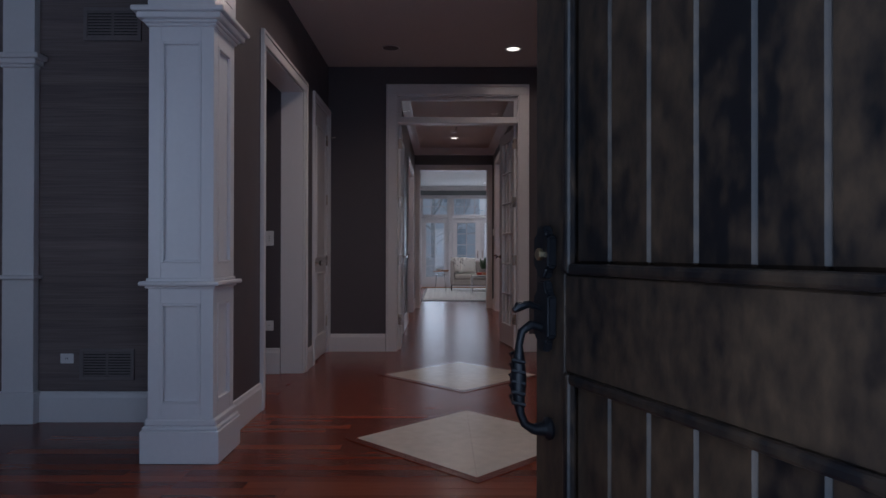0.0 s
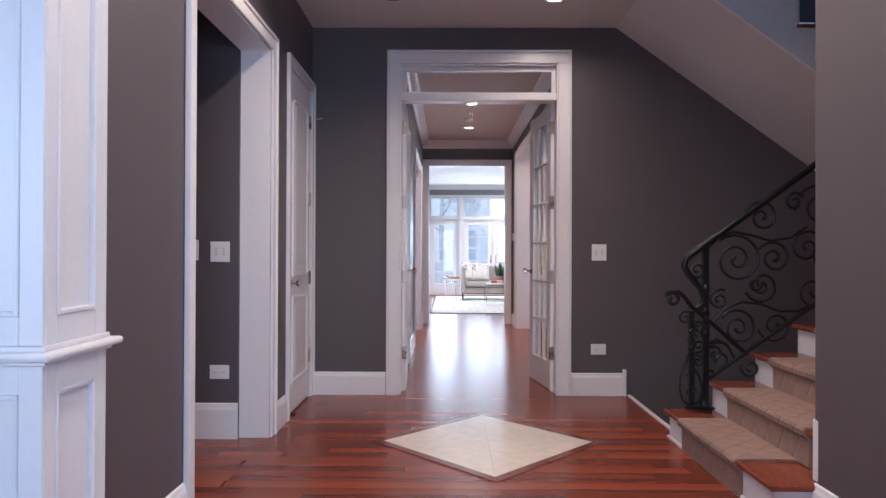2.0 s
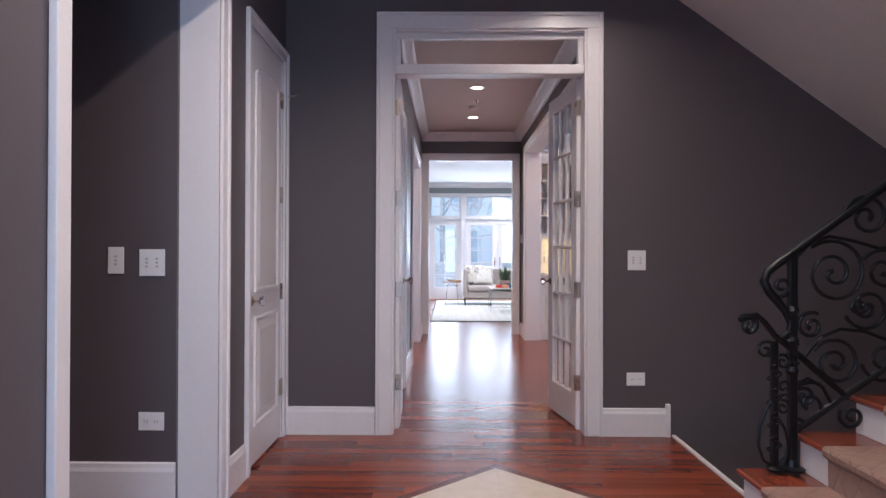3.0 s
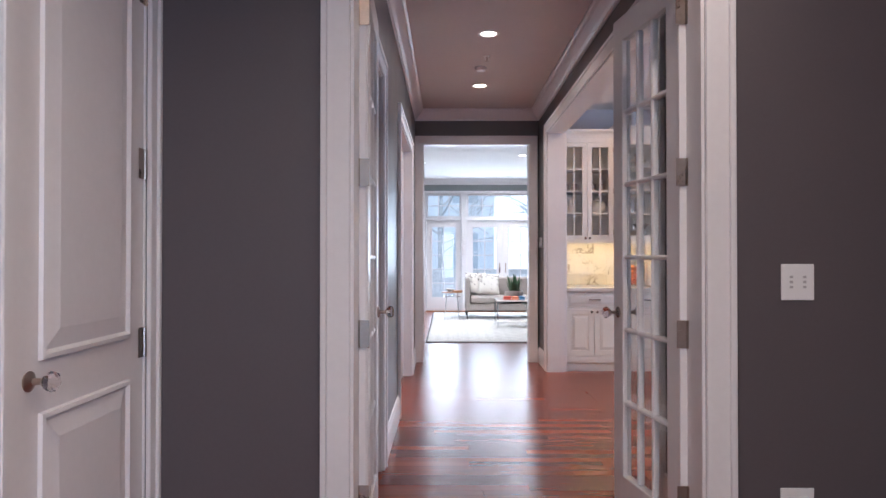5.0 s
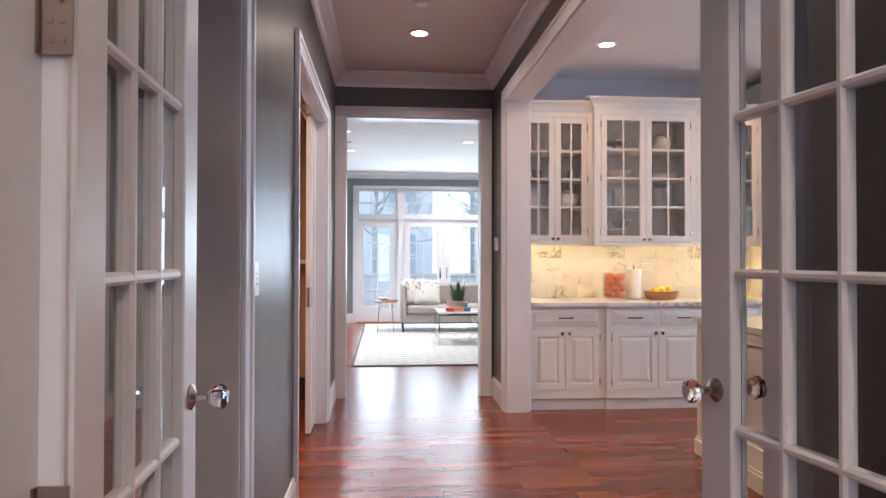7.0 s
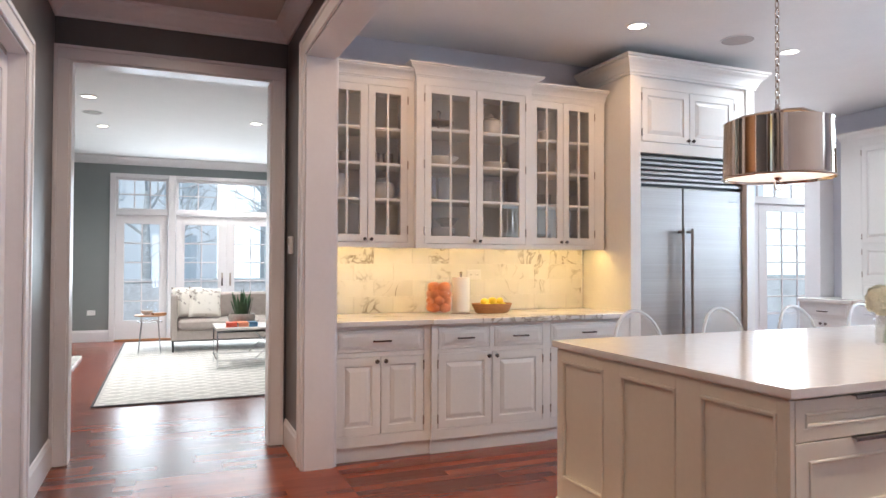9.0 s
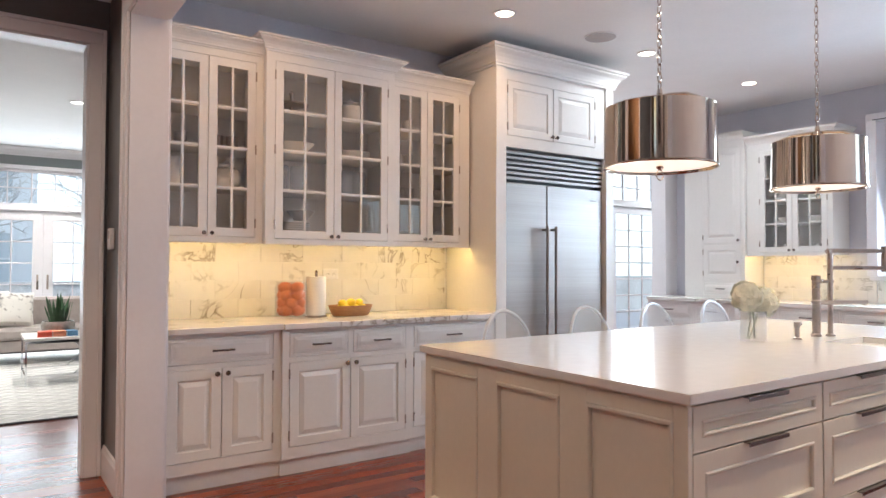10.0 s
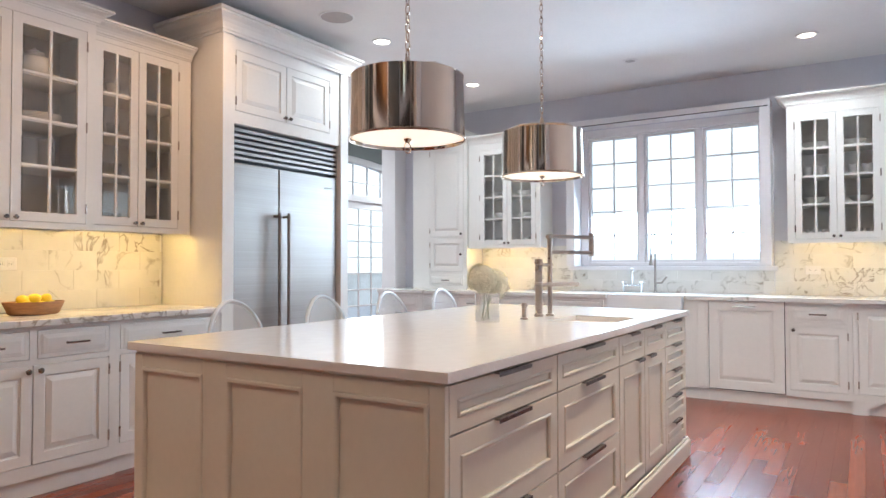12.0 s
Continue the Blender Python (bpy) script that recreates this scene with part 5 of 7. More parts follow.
part("plinth_grille", boxes((FX0, FX1, FY + 0.0, FY + 0.028, 0.01, 0.105)), "plate_dark", fr)

# ---- island ----
IX0, IX1, IY0, IY1, IT = 1.875, 4.70, 2.185, 3.55, 0.895
il = thing("island", pose(0, 0, 0), "cream painted kitchen island with panelled end and slim chrome pulls", "island")
bm = boxes((IX0 + 0.012, IX1 - 0.012, IY0 + 0.018, IY1 - 0.30, 0.0, IT - 0.03))
part("body", bm, "island", il)
part("shadow_gap", boxes((IX0 + 0.004, IX1 - 0.004, IY0 + 0.006, IY1 - 0.006, IT - 0.0405, IT - 0.0305)), "island", il)
# the panelled end, facing -x
zt = IT - 0.041
ends = ((3.505, 3.165), (3.045, 2.70), (2.575, 2.235))
for a, b in ((IY1, 3.505), (3.165, 3.045), (2.70, 2.575), (2.235, IY0)):
    part("end_stile", boxes((IX0, IX0 + 0.02, b, a, 0, zt), bev=0.0015), "island", il)
for a, b in ends:
    part("end_rail", boxes((IX0, IX0 + 0.02, b, a, 0.805, zt), bev=0.0015), "island", il)
    part("end_rail", boxes((IX0, IX0 + 0.02, b, a, 0, 0.22), bev=0.0015), "island", il)
    bead = frame_bars(bmesh.new(), b, a, 0.22, 0.805, 0.016, -0.006, 0.014, 0.005)
    for v in bead.verts:
        v.co = (IX0 + v.co.y, v.co.x, v.co.z)
    bmesh.ops.recalc_face_normals(bead, faces=bead.faces)
    part("bead", bead, "island", part("end_panel", boxes((IX0 + 0.011, IX0 + 0.019, b, a, 0.22, 0.805)), "island", il))
part("base_moulding", boxes((IX0 - 0.022, IX1 + 0.02, IY0 - 0.022, IY0, 0, 0.10), (IX0 - 0.022, IX0, IY0, IY1, 0, 0.10), (IX1, IX1 + 0.02, IY0, IY1, 0, 0.10), bev=0.006), "island", il)
part("base_cap", boxes((IX0 - 0.012, IX1 + 0.01, IY0 - 0.012, IY0 + 0.001, 0.10, 0.118), (IX0 - 0.012, IX0 + 0.001, IY0 + 0.001, IY1, 0.10, 0.118), bev=0.005), "island", il)


def island_front(x0, x1, z0, z1, door=False):
    """A framed drawer front or door with a slim edge pull."""
    bm = bmesh.new()
    y = IY0
    a, b, c, d = x0 + 0.0025, x1 - 0.0025, z0 + 0.0025, z1 - 0.0025
    r = 0.042 if z1 - z0 < 0.2 else 0.058
    frame_bars(bm, a, b, c, d, r, y, y + 0.017, 0.0015)
    f = part("door" if door else "drawer", bm, "island", il)
    part("panel", boxes((a + r, b - r, y + 0.010, y + 0.016, c + r, d - r)), "island", f)
    part("bead", frame_bars(bmesh.new(), a + r, b - r, c + r, d - r, 0.013, y - 0.004, y + 0.012, 0.005), "island", f)
    w = min(0.23, (x1 - x0) * 0.36)
    cx = (x0 + x1) / 2 if not door else (x1 - 0.10 if door > 0 else x0 + 0.10)
    w = 0.11 if door else w
    # Chrome pull given the pewter colour to paint in its dark reflections
    part("edge_pull", boxes((cx - w / 2, cx + w / 2, y - 0.020, y + 0.001, d - 0.001, d + 0.0025), (cx - w / 2, cx + w / 2, y - 0.0205, y - 0.018, d - 0.010, d + 0.0025), bev=0.0006), "pewter", f, "slim chrome edge pull, dark reflections put into its colour")


Z = [0.125, 0.425, 0.715, zt]
for x0, x1 in ((IX0 + 0.022, 2.645), (2.65, 3.37)):
    for a, b in zip(Z, Z[1:]):
        island_front(x0, x1, a, b)
for x0, x1 in ((3.375, 3.785), (3.79, 4.20)):
    island_front(x0, x1, 0.715, zt)
island_front(3.375, 3.785, 0.125, 0.715, 1)
island_front(3.79, 4.20, 0.125, 0.715, -1)
zz = [0.125, 0.27, 0.42, 0.57, 0.715, zt]
for a, b in zip(zz, zz[1:]):
    island_front(4.205, IX1 - 0.022, a, b)
for a, b in ((IX1 - 0.021, IX1), (IX0 + 0.0201, IX0 + 0.0215)):
    part("corner_post", boxes((a, b, IY0, IY0 + 0.02, 0.118, zt)), "island", il)
part("far_end", boxes((IX1 - 0.012, IX1, IY0 + 0.02, IY1, 0, zt)), "island", il)
SX0, SX1, SY0, SY1 = 3.56, 3.97, 2.27, 2.62
part_top = thing("quartz_worktop", pose(0, 0, 0), "polished white quartz island top with an undermount sink", "worktop")
a, b, c, d = IX0 - 0.018, IX1 + 0.018, IY0 - 0.02, IY1 + 0.02
part("slab", boxes((a, SX0, c, d, IT - 0.03, IT), (SX1, b, c, d, IT - 0.03, IT), (SX0, SX1, c, SY0, IT - 0.03, IT), (SX0, SX1, SY1, d, IT - 0.03, IT)), "quartz", part_top)
part("edge_round", boxes((a - 0.002, b + 0.002, c - 0.002, c, IT - 0.029, IT - 0.001), (a - 0.002, a, c, d, IT - 0.029, IT - 0.001), bev=0.0008), "quartz", part_top)
sk = single("island_sink", boxes((SX0 - 0.01, SX1 + 0.01, SY0 - 0.01, SY1 + 0.01, IT - 0.205, IT - 0.2), (SX0 - 0.012, SX0 - 0.002, SY0 - 0.01, SY1 + 0.01, IT - 0.2, IT - 0.031),
            (SX1 + 0.002, SX1 + 0.012, SY0 - 0.01, SY1 + 0.01, IT - 0.2, IT - 0.031), (SX0 - 0.002, SX1 + 0.002, SY0 - 0.012, SY0 - 0.002, IT - 0.2, IT - 0.031), (SX0 - 0.002, SX1 + 0.002, SY1 + 0.002, SY1 + 0.012, IT - 0.2, IT - 0.031)),
            "sink_steel", "small undermount metal prep sink", "sink")

# pot filler tap on the island
tp = thing("pot_filler_tap", pose(3.77, 2.757, IT), "brushed nickel deck tap with a jointed double swing arm", "tap")
bm = bmesh.new()
lathe(bm, [(0.026, 0), (0.026, 0.012), (0.020, 0.018), (0.020, 0.17), (0.024, 0.175), (0.024, 0.185), (0.020, 0.19), (0.020, 0.285), (0.024, 0.29), (0.022, 0.315), (0.0, 0.318)], seg=20)
part("body", bm, "brushed", tp, smooth=False)
ax = 0.085
bm = bmesh.new()
lathe(bm, [(0.024, 0), (0.024, 0.01), (0.013, 0.014), (0.013, 0.455)], ax, -0.03, 0, 16)
part("riser", bm, "brushed", tp)
bm = bmesh.new()
tube(bm, [(0.0, 0, 0.285), (ax + 0.02, -0.034, 0.285)], 0.010, 10)
tube(bm, [(0.0, 0, 0.175), (0.16, -0.09, 0.175), (0.26, -0.13, 0.175)], 0.012, 10)
tube(bm, [(0.245, -0.124, 0.178), (0.245, -0.124, 0.16)], 0.011, 10)
part("spout", bm, "brushed", tp, smooth=True)
bm = bmesh.new()
tube(bm, [(ax - 0.03, -0.03, 0.44), (ax, -0.03, 0.445), (0.40, -0.16, 0.445)], 0.0115, 10)
tube(bm, [(ax, -0.03, 0.355), (0.40, -0.16, 0.355)], 0.0115, 10)
lathe(bm, [(0.0, 0.335), (0.016, 0.335), (0.016, 0.47), (0.0, 0.47)], 0.40, -0.16, 0, 14, False)
part("swing_arm", bm, "brushed", tp)
sp = single("soap_dispenser", lathe(lathe(bmesh.new(), [(0.022, 0), (0.022, 0.006), (0.012, 0.012), (0.012, 0.06), (0.015, 0.062), (0.015, 0.085), (0.0, 0.087)], seg=16), [(0.0001, 0), (0.0001, 0.001)], seg=3), "brushed", "brushed nickel soap dispenser on the island", "soap dispenser", m=pose(3.56, 2.747, IT), smooth=False)
part("spout", tube(bmesh.new(), [(0, 0, 0.072), (0.05, 0.01, 0.074), (0.062, 0.012, 0.07)], 0.006, 8), "brushed", sp)

# vase with hydrangea
vs = thing("flower_vase", pose(3.30, 2.825, IT), "clear glass cylinder vase with cream hydrangeas", "vase")
bm = bmesh.new()
lathe(bm, [(0.0, 0.001), (0.060, 0.001), (0.062, 0.01), (0.062, 0.145), (0.057, 0.145), (0.057, 0.014), (0.0, 0.012)], seg=28, cap=False)
part("glass_cylinder", bm, "acrylic", vs, smooth=True)
bm = bmesh.new()
for a, b in (((0.03, 0.01, 0.012), (-0.02, 0.0, 0.19)), ((-0.035, 0.0, 0.012), (0.06, 0.0, 0.18)), ((0.0, 0.03, 0.012), (0.03, 0.03, 0.17))):
    tube(bm, [a, ((a[0] + b[0]) / 2 + 0.01, (a[1] + b[1]) / 2, (a[2] + b[2]) / 2), b], 0.0045, 6)
part("stems", bm, "stem", vs)
prng = random.Random(3)
for cx, cy, cz, r in ((-0.035, 0.01, 0.215, 0.075), (0.085, 0.0, 0.185, 0.075), (0.03, 0.06, 0.225, 0.062)):
    bm = bmesh.new()
    for k in range(150):
        v = Vector((prng.gauss(0, 1), prng.gauss(0, 1), prng.gauss(0, 1))).normalized()
        c = Vector((cx, cy, cz)) + v * r * (0.86 + 0.16 * prng.random())
        t1 = v.cross(Vector((0.3, 0.5, 0.8))).normalized()
        t2 = v.cross(t1)
        q = prng.random() * 3
        for j in range(4):
            an = q + j * math.pi / 2
            u = t1 * math.cos(an) + t2 * math.sin(an)
            w2 = t1 * -math.sin(an) + t2 * math.cos(an)
            p = [c, c + u * 0.010 + w2 * 0.007 + v * 0.003, c + u * 0.017 + v * 0.001, c + u * 0.010 - w2 * 0.007 + v * 0.003]
            bm.faces.new([bm.verts.new(x) for x in p])
    ball(bm, (cx, cy, cz), r * 0.85, 12, 8)
    part("flower_head", bm, "petal", vs, "cream hydrangea head")

# clear acrylic counter stools
gs = thing("counter_stool", pose(2.71, 3.80, 0, 0, 0, 180), "clear acrylic counter stool with an oval back", "stool", "island stools")
bm = bmesh.new()
n = 28
fa, ba = [], []
for k in range(n):
    a = 2 * math.pi * k / n
    x, z = 0.178 * math.cos(a), 0.755 + 0.235 * math.sin(a)
    bow = 0.05 * (x / 0.178) ** 2
    fa.append((x, -0.20 + bow, z)), ba.append((x * 1.03, -0.218 + bow, 0.755 + (z - 0.755) * 1.03))
fv, bv = [bm.verts.new(p) for p in fa], [bm.verts.new(p) for p in ba]
cf, cb = bm.verts.new((0, -0.20, 0.755)), bm.verts.new((0, -0.218, 0.755))
for k in range(n):
    j = (k + 1) % n
    bm.faces.new((fv[k], fv[j], bv[j], bv[k])), bm.faces.new((cf, fv[j], fv[k])), bm.faces.new((cb, bv[k], bv[j]))
part("backrest", bm, "acrylic", gs, "clear oval acrylic back", True)
bm = bmesh.new()
tube(bm, [(0.178 * 1.015 * math.cos(2 * math.pi * k / 36), -0.209 + 0.05 * math.cos(2 * math.pi * k / 36) ** 2, 0.755 + 0.235 * 1.015 * math.sin(2 * math.pi * k / 36)) for k in range(36)], 0.011, 8, closed=True)
part("back_rim", bm, "acrylic_bright_rim", gs, smooth=True)
bm = bmesh.new()
lathe(bm, [(0.19, 0.0), (0.20, 0.012), (0.19, 0.028), (0.0, 0.028)], 0, 0, 0.62, 28)
part("seat", bm, "acrylic", gs, smooth=True)
for sx in (-1, 1):
    for sy in (-1, 1):
        part("leg", tube(bmesh.new(), [(sx * 0.14, sy * 0.14, 0.62), (sx * 0.18, sy * 0.19, 0.0)], 0.016, 8, [0.018, 0.013]), "acrylic", gs)
for sx in (-1, 1):
    part("back_post", tube(bmesh.new(), [(sx * 0.13, -0.165, 0.63), (sx * 0.14, -0.185, 0.70)], 0.012, 8), "acrylic", gs)
for x in (3.39, 4.05, 4.73):
    copy_thing(gs, pose(x, 3.80, 0, 0, 0, 180))

# ---- pendant lamps ----


def pendant(x, y):
    zb, zt2, r = 1.635, 1.868, 0.21
    p = thing("pendant_lamp", pose(x, y, zb), "polished nickel drum pendant lamp on a chain, lit", "pendant lamp", "island pendants")
    h = zt2 - zb
    bm = bmesh.new()
    lathe(bm, [(r + 0.005, 0.0), (r + 0.007, 0.004), (r + 0.001, 0.010), (r - 0.004, h - 0.008), (r - 0.002, h), (r - 0.008, h), (r - 0.007, h - 0.01), (r - 0.004, 0.010), (r, 0.0), (r + 0.005, 0.0)], seg=64, cap=False)
    part("shade", bm, "nickel", p, "mirror polished nickel drum", True)
    bm = bmesh.new()
    lathe(bm, [(0.0, 0.012), (r - 0.006, 0.012), (r - 0.006, 0.016), (0.0, 0.016)], seg=48, cap=False)
    part("diffuser", bm, "lamp_shade_in", p, "glowing cream diffuser", True)
    bm = bmesh.new()
    lathe(bm, [(0.0, -0.006), (0.012, -0.004), (0.016, 0.006), (0.008, 0.011)], seg=14, cap=False)
    tube(bm, [(0.02 * math.cos(a), 0.0, -0.026 + 0.02 * math.sin(a)) for a in [2 * math.pi * k / 20 for k in range(20)]], 0.0025, 6, closed=True)
    part("finial_ring", bm, "nickel", p, smooth=True)
    bm = bmesh.new()
    for k in range(3):
        a = 2 * math.pi * k / 3 + 0.4
        tube(bm, [((r - 0.006) * math.cos(a), (r - 0.006) * math.sin(a), h - 0.006), (0.13 * math.cos(a), 0.13 * math.sin(a), h + 0.028), (0.05 * math.cos(a), 0.05 * math.sin(a), h + 0.042), (0, 0, h + 0.045)], 0.008, 8)
    lathe(bm, [(0.0, 0.03), (0.03, 0.033), (0.028, 0.048), (0.012, 0.056), (0.009, 0.075), (0.0, 0.078)], 0, 0, h, 16, False)
    part("spider", bm, "nickel", p, smooth=True)
    z, k = zb + h + 0.07, 0
    bm = bmesh.new()
    while z < H - 0.03:
        pts = []
        for q in range(12):
            a = 2 * math.pi * q / 12
            u, w = 0.0085 * math.cos(a), 0.0205 * math.sin(a)
            pts.append((u, 0, z - zb + 0.017 + w) if k % 2 == 0 else (0, u, z - zb + 0.017 + w))
        tube(bm, pts, 0.0028, 5, closed=True)
        z += 0.0335
        k += 1
    part("chain", bm, "nickel", p, smooth=True)
    part("ceiling_rose", lathe(bmesh.new(), [(0.065, H - zb - 0.001), (0.065, H - zb - 0.012), (0.05, H - zb - 0.024), (0.012, H - zb - 0.032)], seg=24), "nickel", p)
    return p


pendant(2.365, 2.65)
pendant(3.58, 2.65)

# ---- kitchen window wall ----


def grid_window(name, m, w, h, cols, rows, label, fr=0.045, t=0.05, mu=0.009, group=""):
    """A sash with divided panes, origin at the lower left, front -y."""
    d = thing(name, m, label, "window", group, "structure")
    bm = bmesh.new()
    frame_bars(bm, 0, w, 0, h, fr, -t / 2, t / 2, 0.004)
    part("window_frame", bm, "trim", d)
    gx, gz = (w - 2 * fr) / cols, (h - 2 * fr) / rows
    for k in range(1, cols):
        part("muntin", boxes((fr + k * gx - mu, fr + k * gx + mu, -0.012, 0.012, fr, h - fr), bev=0.003), "trim", d)
    for k in range(1, rows):
        part("muntin", boxes((fr, w - fr, -0.0115, 0.0115, fr + k * gz - mu, fr + k * gz + mu), bev=0.003), "trim", d)
    for i in range(cols):
        for j in range(rows):
            p = part("pane", boxes((fr + i * gx + 0.004, fr + (i + 1) * gx - 0.004, -0.002, 0.002, fr + j * gz + 0.004, fr + (j + 1) * gz - 0.004)), "glass", d)
            p.visible_shadow = False
    return d


for k, (a, b) in enumerate(((3.695, 3.166), (3.107, 2.598), (2.543, 2.03))):
    grid_window("window_%d" % (k + 1), pose(KX + 0.06, a, 1.207, 0, 0, -90), a - b, 1.303, 2, 5, "white casement window with divided panes, bright daylight behind", 0.026, mu=0.008, group="kitchen casements")
bm = boxes((KX + 0.005, KX + 0.11, 3.696, 3.75, 1.17, 2.56), (KX + 0.005, KX + 0.11, 1.985, 2.029, 1.17, 2.56), (KX + 0.005, KX + 0.11, 2.03, 3.695, 2.511, 2.56), (KX + 0.005, KX + 0.11, 2.03, 3.695, 1.17, 1.206),
           (KX + 0.015, KX + 0.10, 3.108, 3.165, 1.207, 2.51), (KX + 0.015, KX + 0.10, 2.544, 2.597, 1.207, 2.51), bev=0.004)
box(bm, KX - 0.004, KX + 0.004, 3.715, 3.765, 1.18, 2.59, bev=0.003), box(bm, KX - 0.004, KX + 0.004, 2.025, 3.715, 2.54, 2.59, bev=0.003)
struct("trim_window", bm, "trim", "white window frame and mullions", "window frame")
struct("trim_window_surround", boxes((KX - 0.20, KX, 3.77, 3.86, 1.167, 2.599), (KX - 0.20, KX, 1.93, 2.02, 1.167, 2.599), (KX - 0.20, KX, 1.93, 3.86, 2.60, 2.665), (KX - 0.05, KX, 1.90, 3.90, 1.125, 1.165), bev=0.003),
       "trim", "deep white window surround with soffit", "window surround")
# Black strip modelled in place of the shadow line under the soffit
struct("trim_window_gap", boxes((KX - 0.206, KX - 0.2005, 1.945, 3.80, 2.600, 2.607)), "black", "thin black strip painted in for the shadow line above the window", "trim")

RX = 6.575


def right_unit(y_left, w, layout, label):
    return base_unit(pose(RX, y_left, 0, 0, 0, -90), w, layout, label, KX - RX - 0.002, group="window wall base cabinets")


right_unit(6.03, 0.60, [("door_l", 0.03, 0.30, ZD0, ZD1), ("door_r", 0.30, 0.57, ZD0, ZD1), ("drawer", 0.03, 0.57, ZR0, ZR1)], "white base cabinet in the corner under the tall cupboard")
right_unit(5.429, 0.90, [("drawer", 0.03, 0.44, ZR0, ZR1), ("drawer", 0.46, 0.87, ZR0, ZR1), ("door_l", 0.03, 0.44, ZD0, ZD1), ("door_r", 0.46, 0.87, ZD0, ZD1)], "white base cabinet with two drawers under the wall cabinet")
right_unit(4.528, 1.22, [("drawer", 0.03, 0.60, ZR0, ZR1), ("drawer", 0.62, 1.19, ZR0, ZR1), ("door_l", 0.03, 0.60, ZD0, ZD1), ("door_r", 0.62, 1.19, ZD0, ZD1)], "white base cabinet beside the apron sink")
np_ = right_unit(2.605, 0.205, [], "narrow white panelled post between sink and dishwasher")
part("panel", boxes((0.02, 0.085, -0.006, -0.0005, 0.20, 0.60), bev=0.003), "cabinet", np_)
part("panel", boxes((0.115, 0.185, -0.006, -0.0005, 0.115, 0.855), bev=0.003), "cabinet", np_)
sb = thing("sink_cabinet", pose(RX, 3.307, 0, 0, 0, -90), "white cabinet under the fireclay sink", "cabinet")
part("body", boxes((0, 0.70, 0.0, KX - RX - 0.002, 0.095, 0.62), bev=0.002), "cabinet", sb)
part("toe_kick", boxes((0, 0.70, 0.01, 0.03, 0, 0.094)), "cabinet", sb)
solid_door(sb, 0.03, 0.35, 0.13, 0.60, -0.002, "cabinet", (0.325, 0.57), -1)
solid_door(sb, 0.35, 0.67, 0.13, 0.60, -0.002, "cabinet", (0.375, 0.57), 1)
sn = thing("apron_sink", pose(RX - 0.03, 3.30, 0.622, 0, 0, -90), "white fireclay apron sink below the window", "sink")
bm = boxes((0.0, 0.685, 0.0, 0.025, 0, 0.285), (0.0, 0.685, 0.43, 0.455, 0, 0.285), (0.0, 0.025, 0.025, 0.43, 0, 0.285), (0.66, 0.685, 0.025, 0.43, 0, 0.285), (0.025, 0.66, 0.025, 0.43, 0, 0.03), bev=0.006)
part("basin", bm, "porcelain", sn)
dw = thing("dishwasher", pose(RX, 2.398, 0, 0, 0, -90), "dishwasher hidden behind a white raised panel front", "dishwasher")
solid_door(dw, 0.003, 0.597, 0.106, 0.868, -0.006, "cabinet", rail=0.075)
part("gap_frame", boxes((0.0, 0.6, 0.016, 0.05, 0.10, 0.868)), "black", dw)
part("handle", boxes((0.20, 0.38, -0.024, -0.010, 0.815, 0.828), bev=0.003), "chrome", dw, "small chrome pull")
part("toe_kick", boxes((0, 0.6, 0.02, 0.04, 0, 0.098)), "cabinet", dw)
right_unit(1.797, 0.475, [("drawer", 0.03, 0.445, ZR0, ZR1), ("door_r", 0.03, 0.445, 0.15, ZD1)], "white base cabinet with a drawer beside the dishwasher")
right_unit(1.32, 1.0, [("door_l", 0.035, 0.49, 0.16, 0.84), ("door_r", 0.51, 0.965, 0.16, 0.84)], "white furniture style base cabinet with bracket feet")
ft = single("cabinet_foot", prism(bmesh.new(), [(1.33, 0.0), (1.33, 0.16), (1.07, 0.16), (1.07, 0.12), (1.12, 0.11), (1.17, 0.075), (1.20, 0.07), (1.22, 0.03), (1.22, 0.0)], "x", RX - 0.02, RX - 0.002), "cabinet", "scalloped white bracket foot under the base cabinet", "cabinet foot")
single("worktop", boxes((RX - 0.03, KX - 0.002, 3.31, 6.03, 0.869, 0.905), (RX - 0.03, KX - 0.002, 0.32, 2.60, 0.869, 0.905), (RX + 0.44, KX - 0.002, 2.6001, 3.3099, 0.869, 0.905), (RX - 0.055, RX - 0.03, 0.32, 1.33, 0.869, 0.905), bev=0.003),
       "marble", "white marble worktop running under the kitchen window", "worktop")
splash("backsplash", pose(KX - 0.010, 4.955, 0.906, 0, 0, -90), 1.10, 0.48, 0.305, 0.12, "veined marble tile backsplash under the wall cabinet")
splash("backsplash", pose(KX - 0.010, 3.85, 0.906, 0, 0, -90), 1.92, 0.245, 0.305, 0.1225, "low veined marble tile backsplash under the window")
splash("backsplash", pose(KX - 0.010, 1.925, 0.906, 0, 0, -90), 1.60, 0.49, 0.305, 0.1225, "veined marble tile backsplash beside the window")
wall_unit(pose(KX - 0.33, 4.955, 0, 0, 0, -90), 0.86, [(0.14, 0.475), (0.475, 0.81)], 1.395, 2.44, 2.60, "white glazed wall cabinet beside the window", ends=(0, 1), group="window wall cabinets")
wall_unit(pose(KX - 0.33, 1.79, 0, 0, 0, -90), 0.76, [(0.06, 0.37), (0.37, 0.68)], 1.395, 2.46, 2.63, "white glazed wall cabinet holding cups and bowls", ends=(1, 0), group="window wall cabinets")
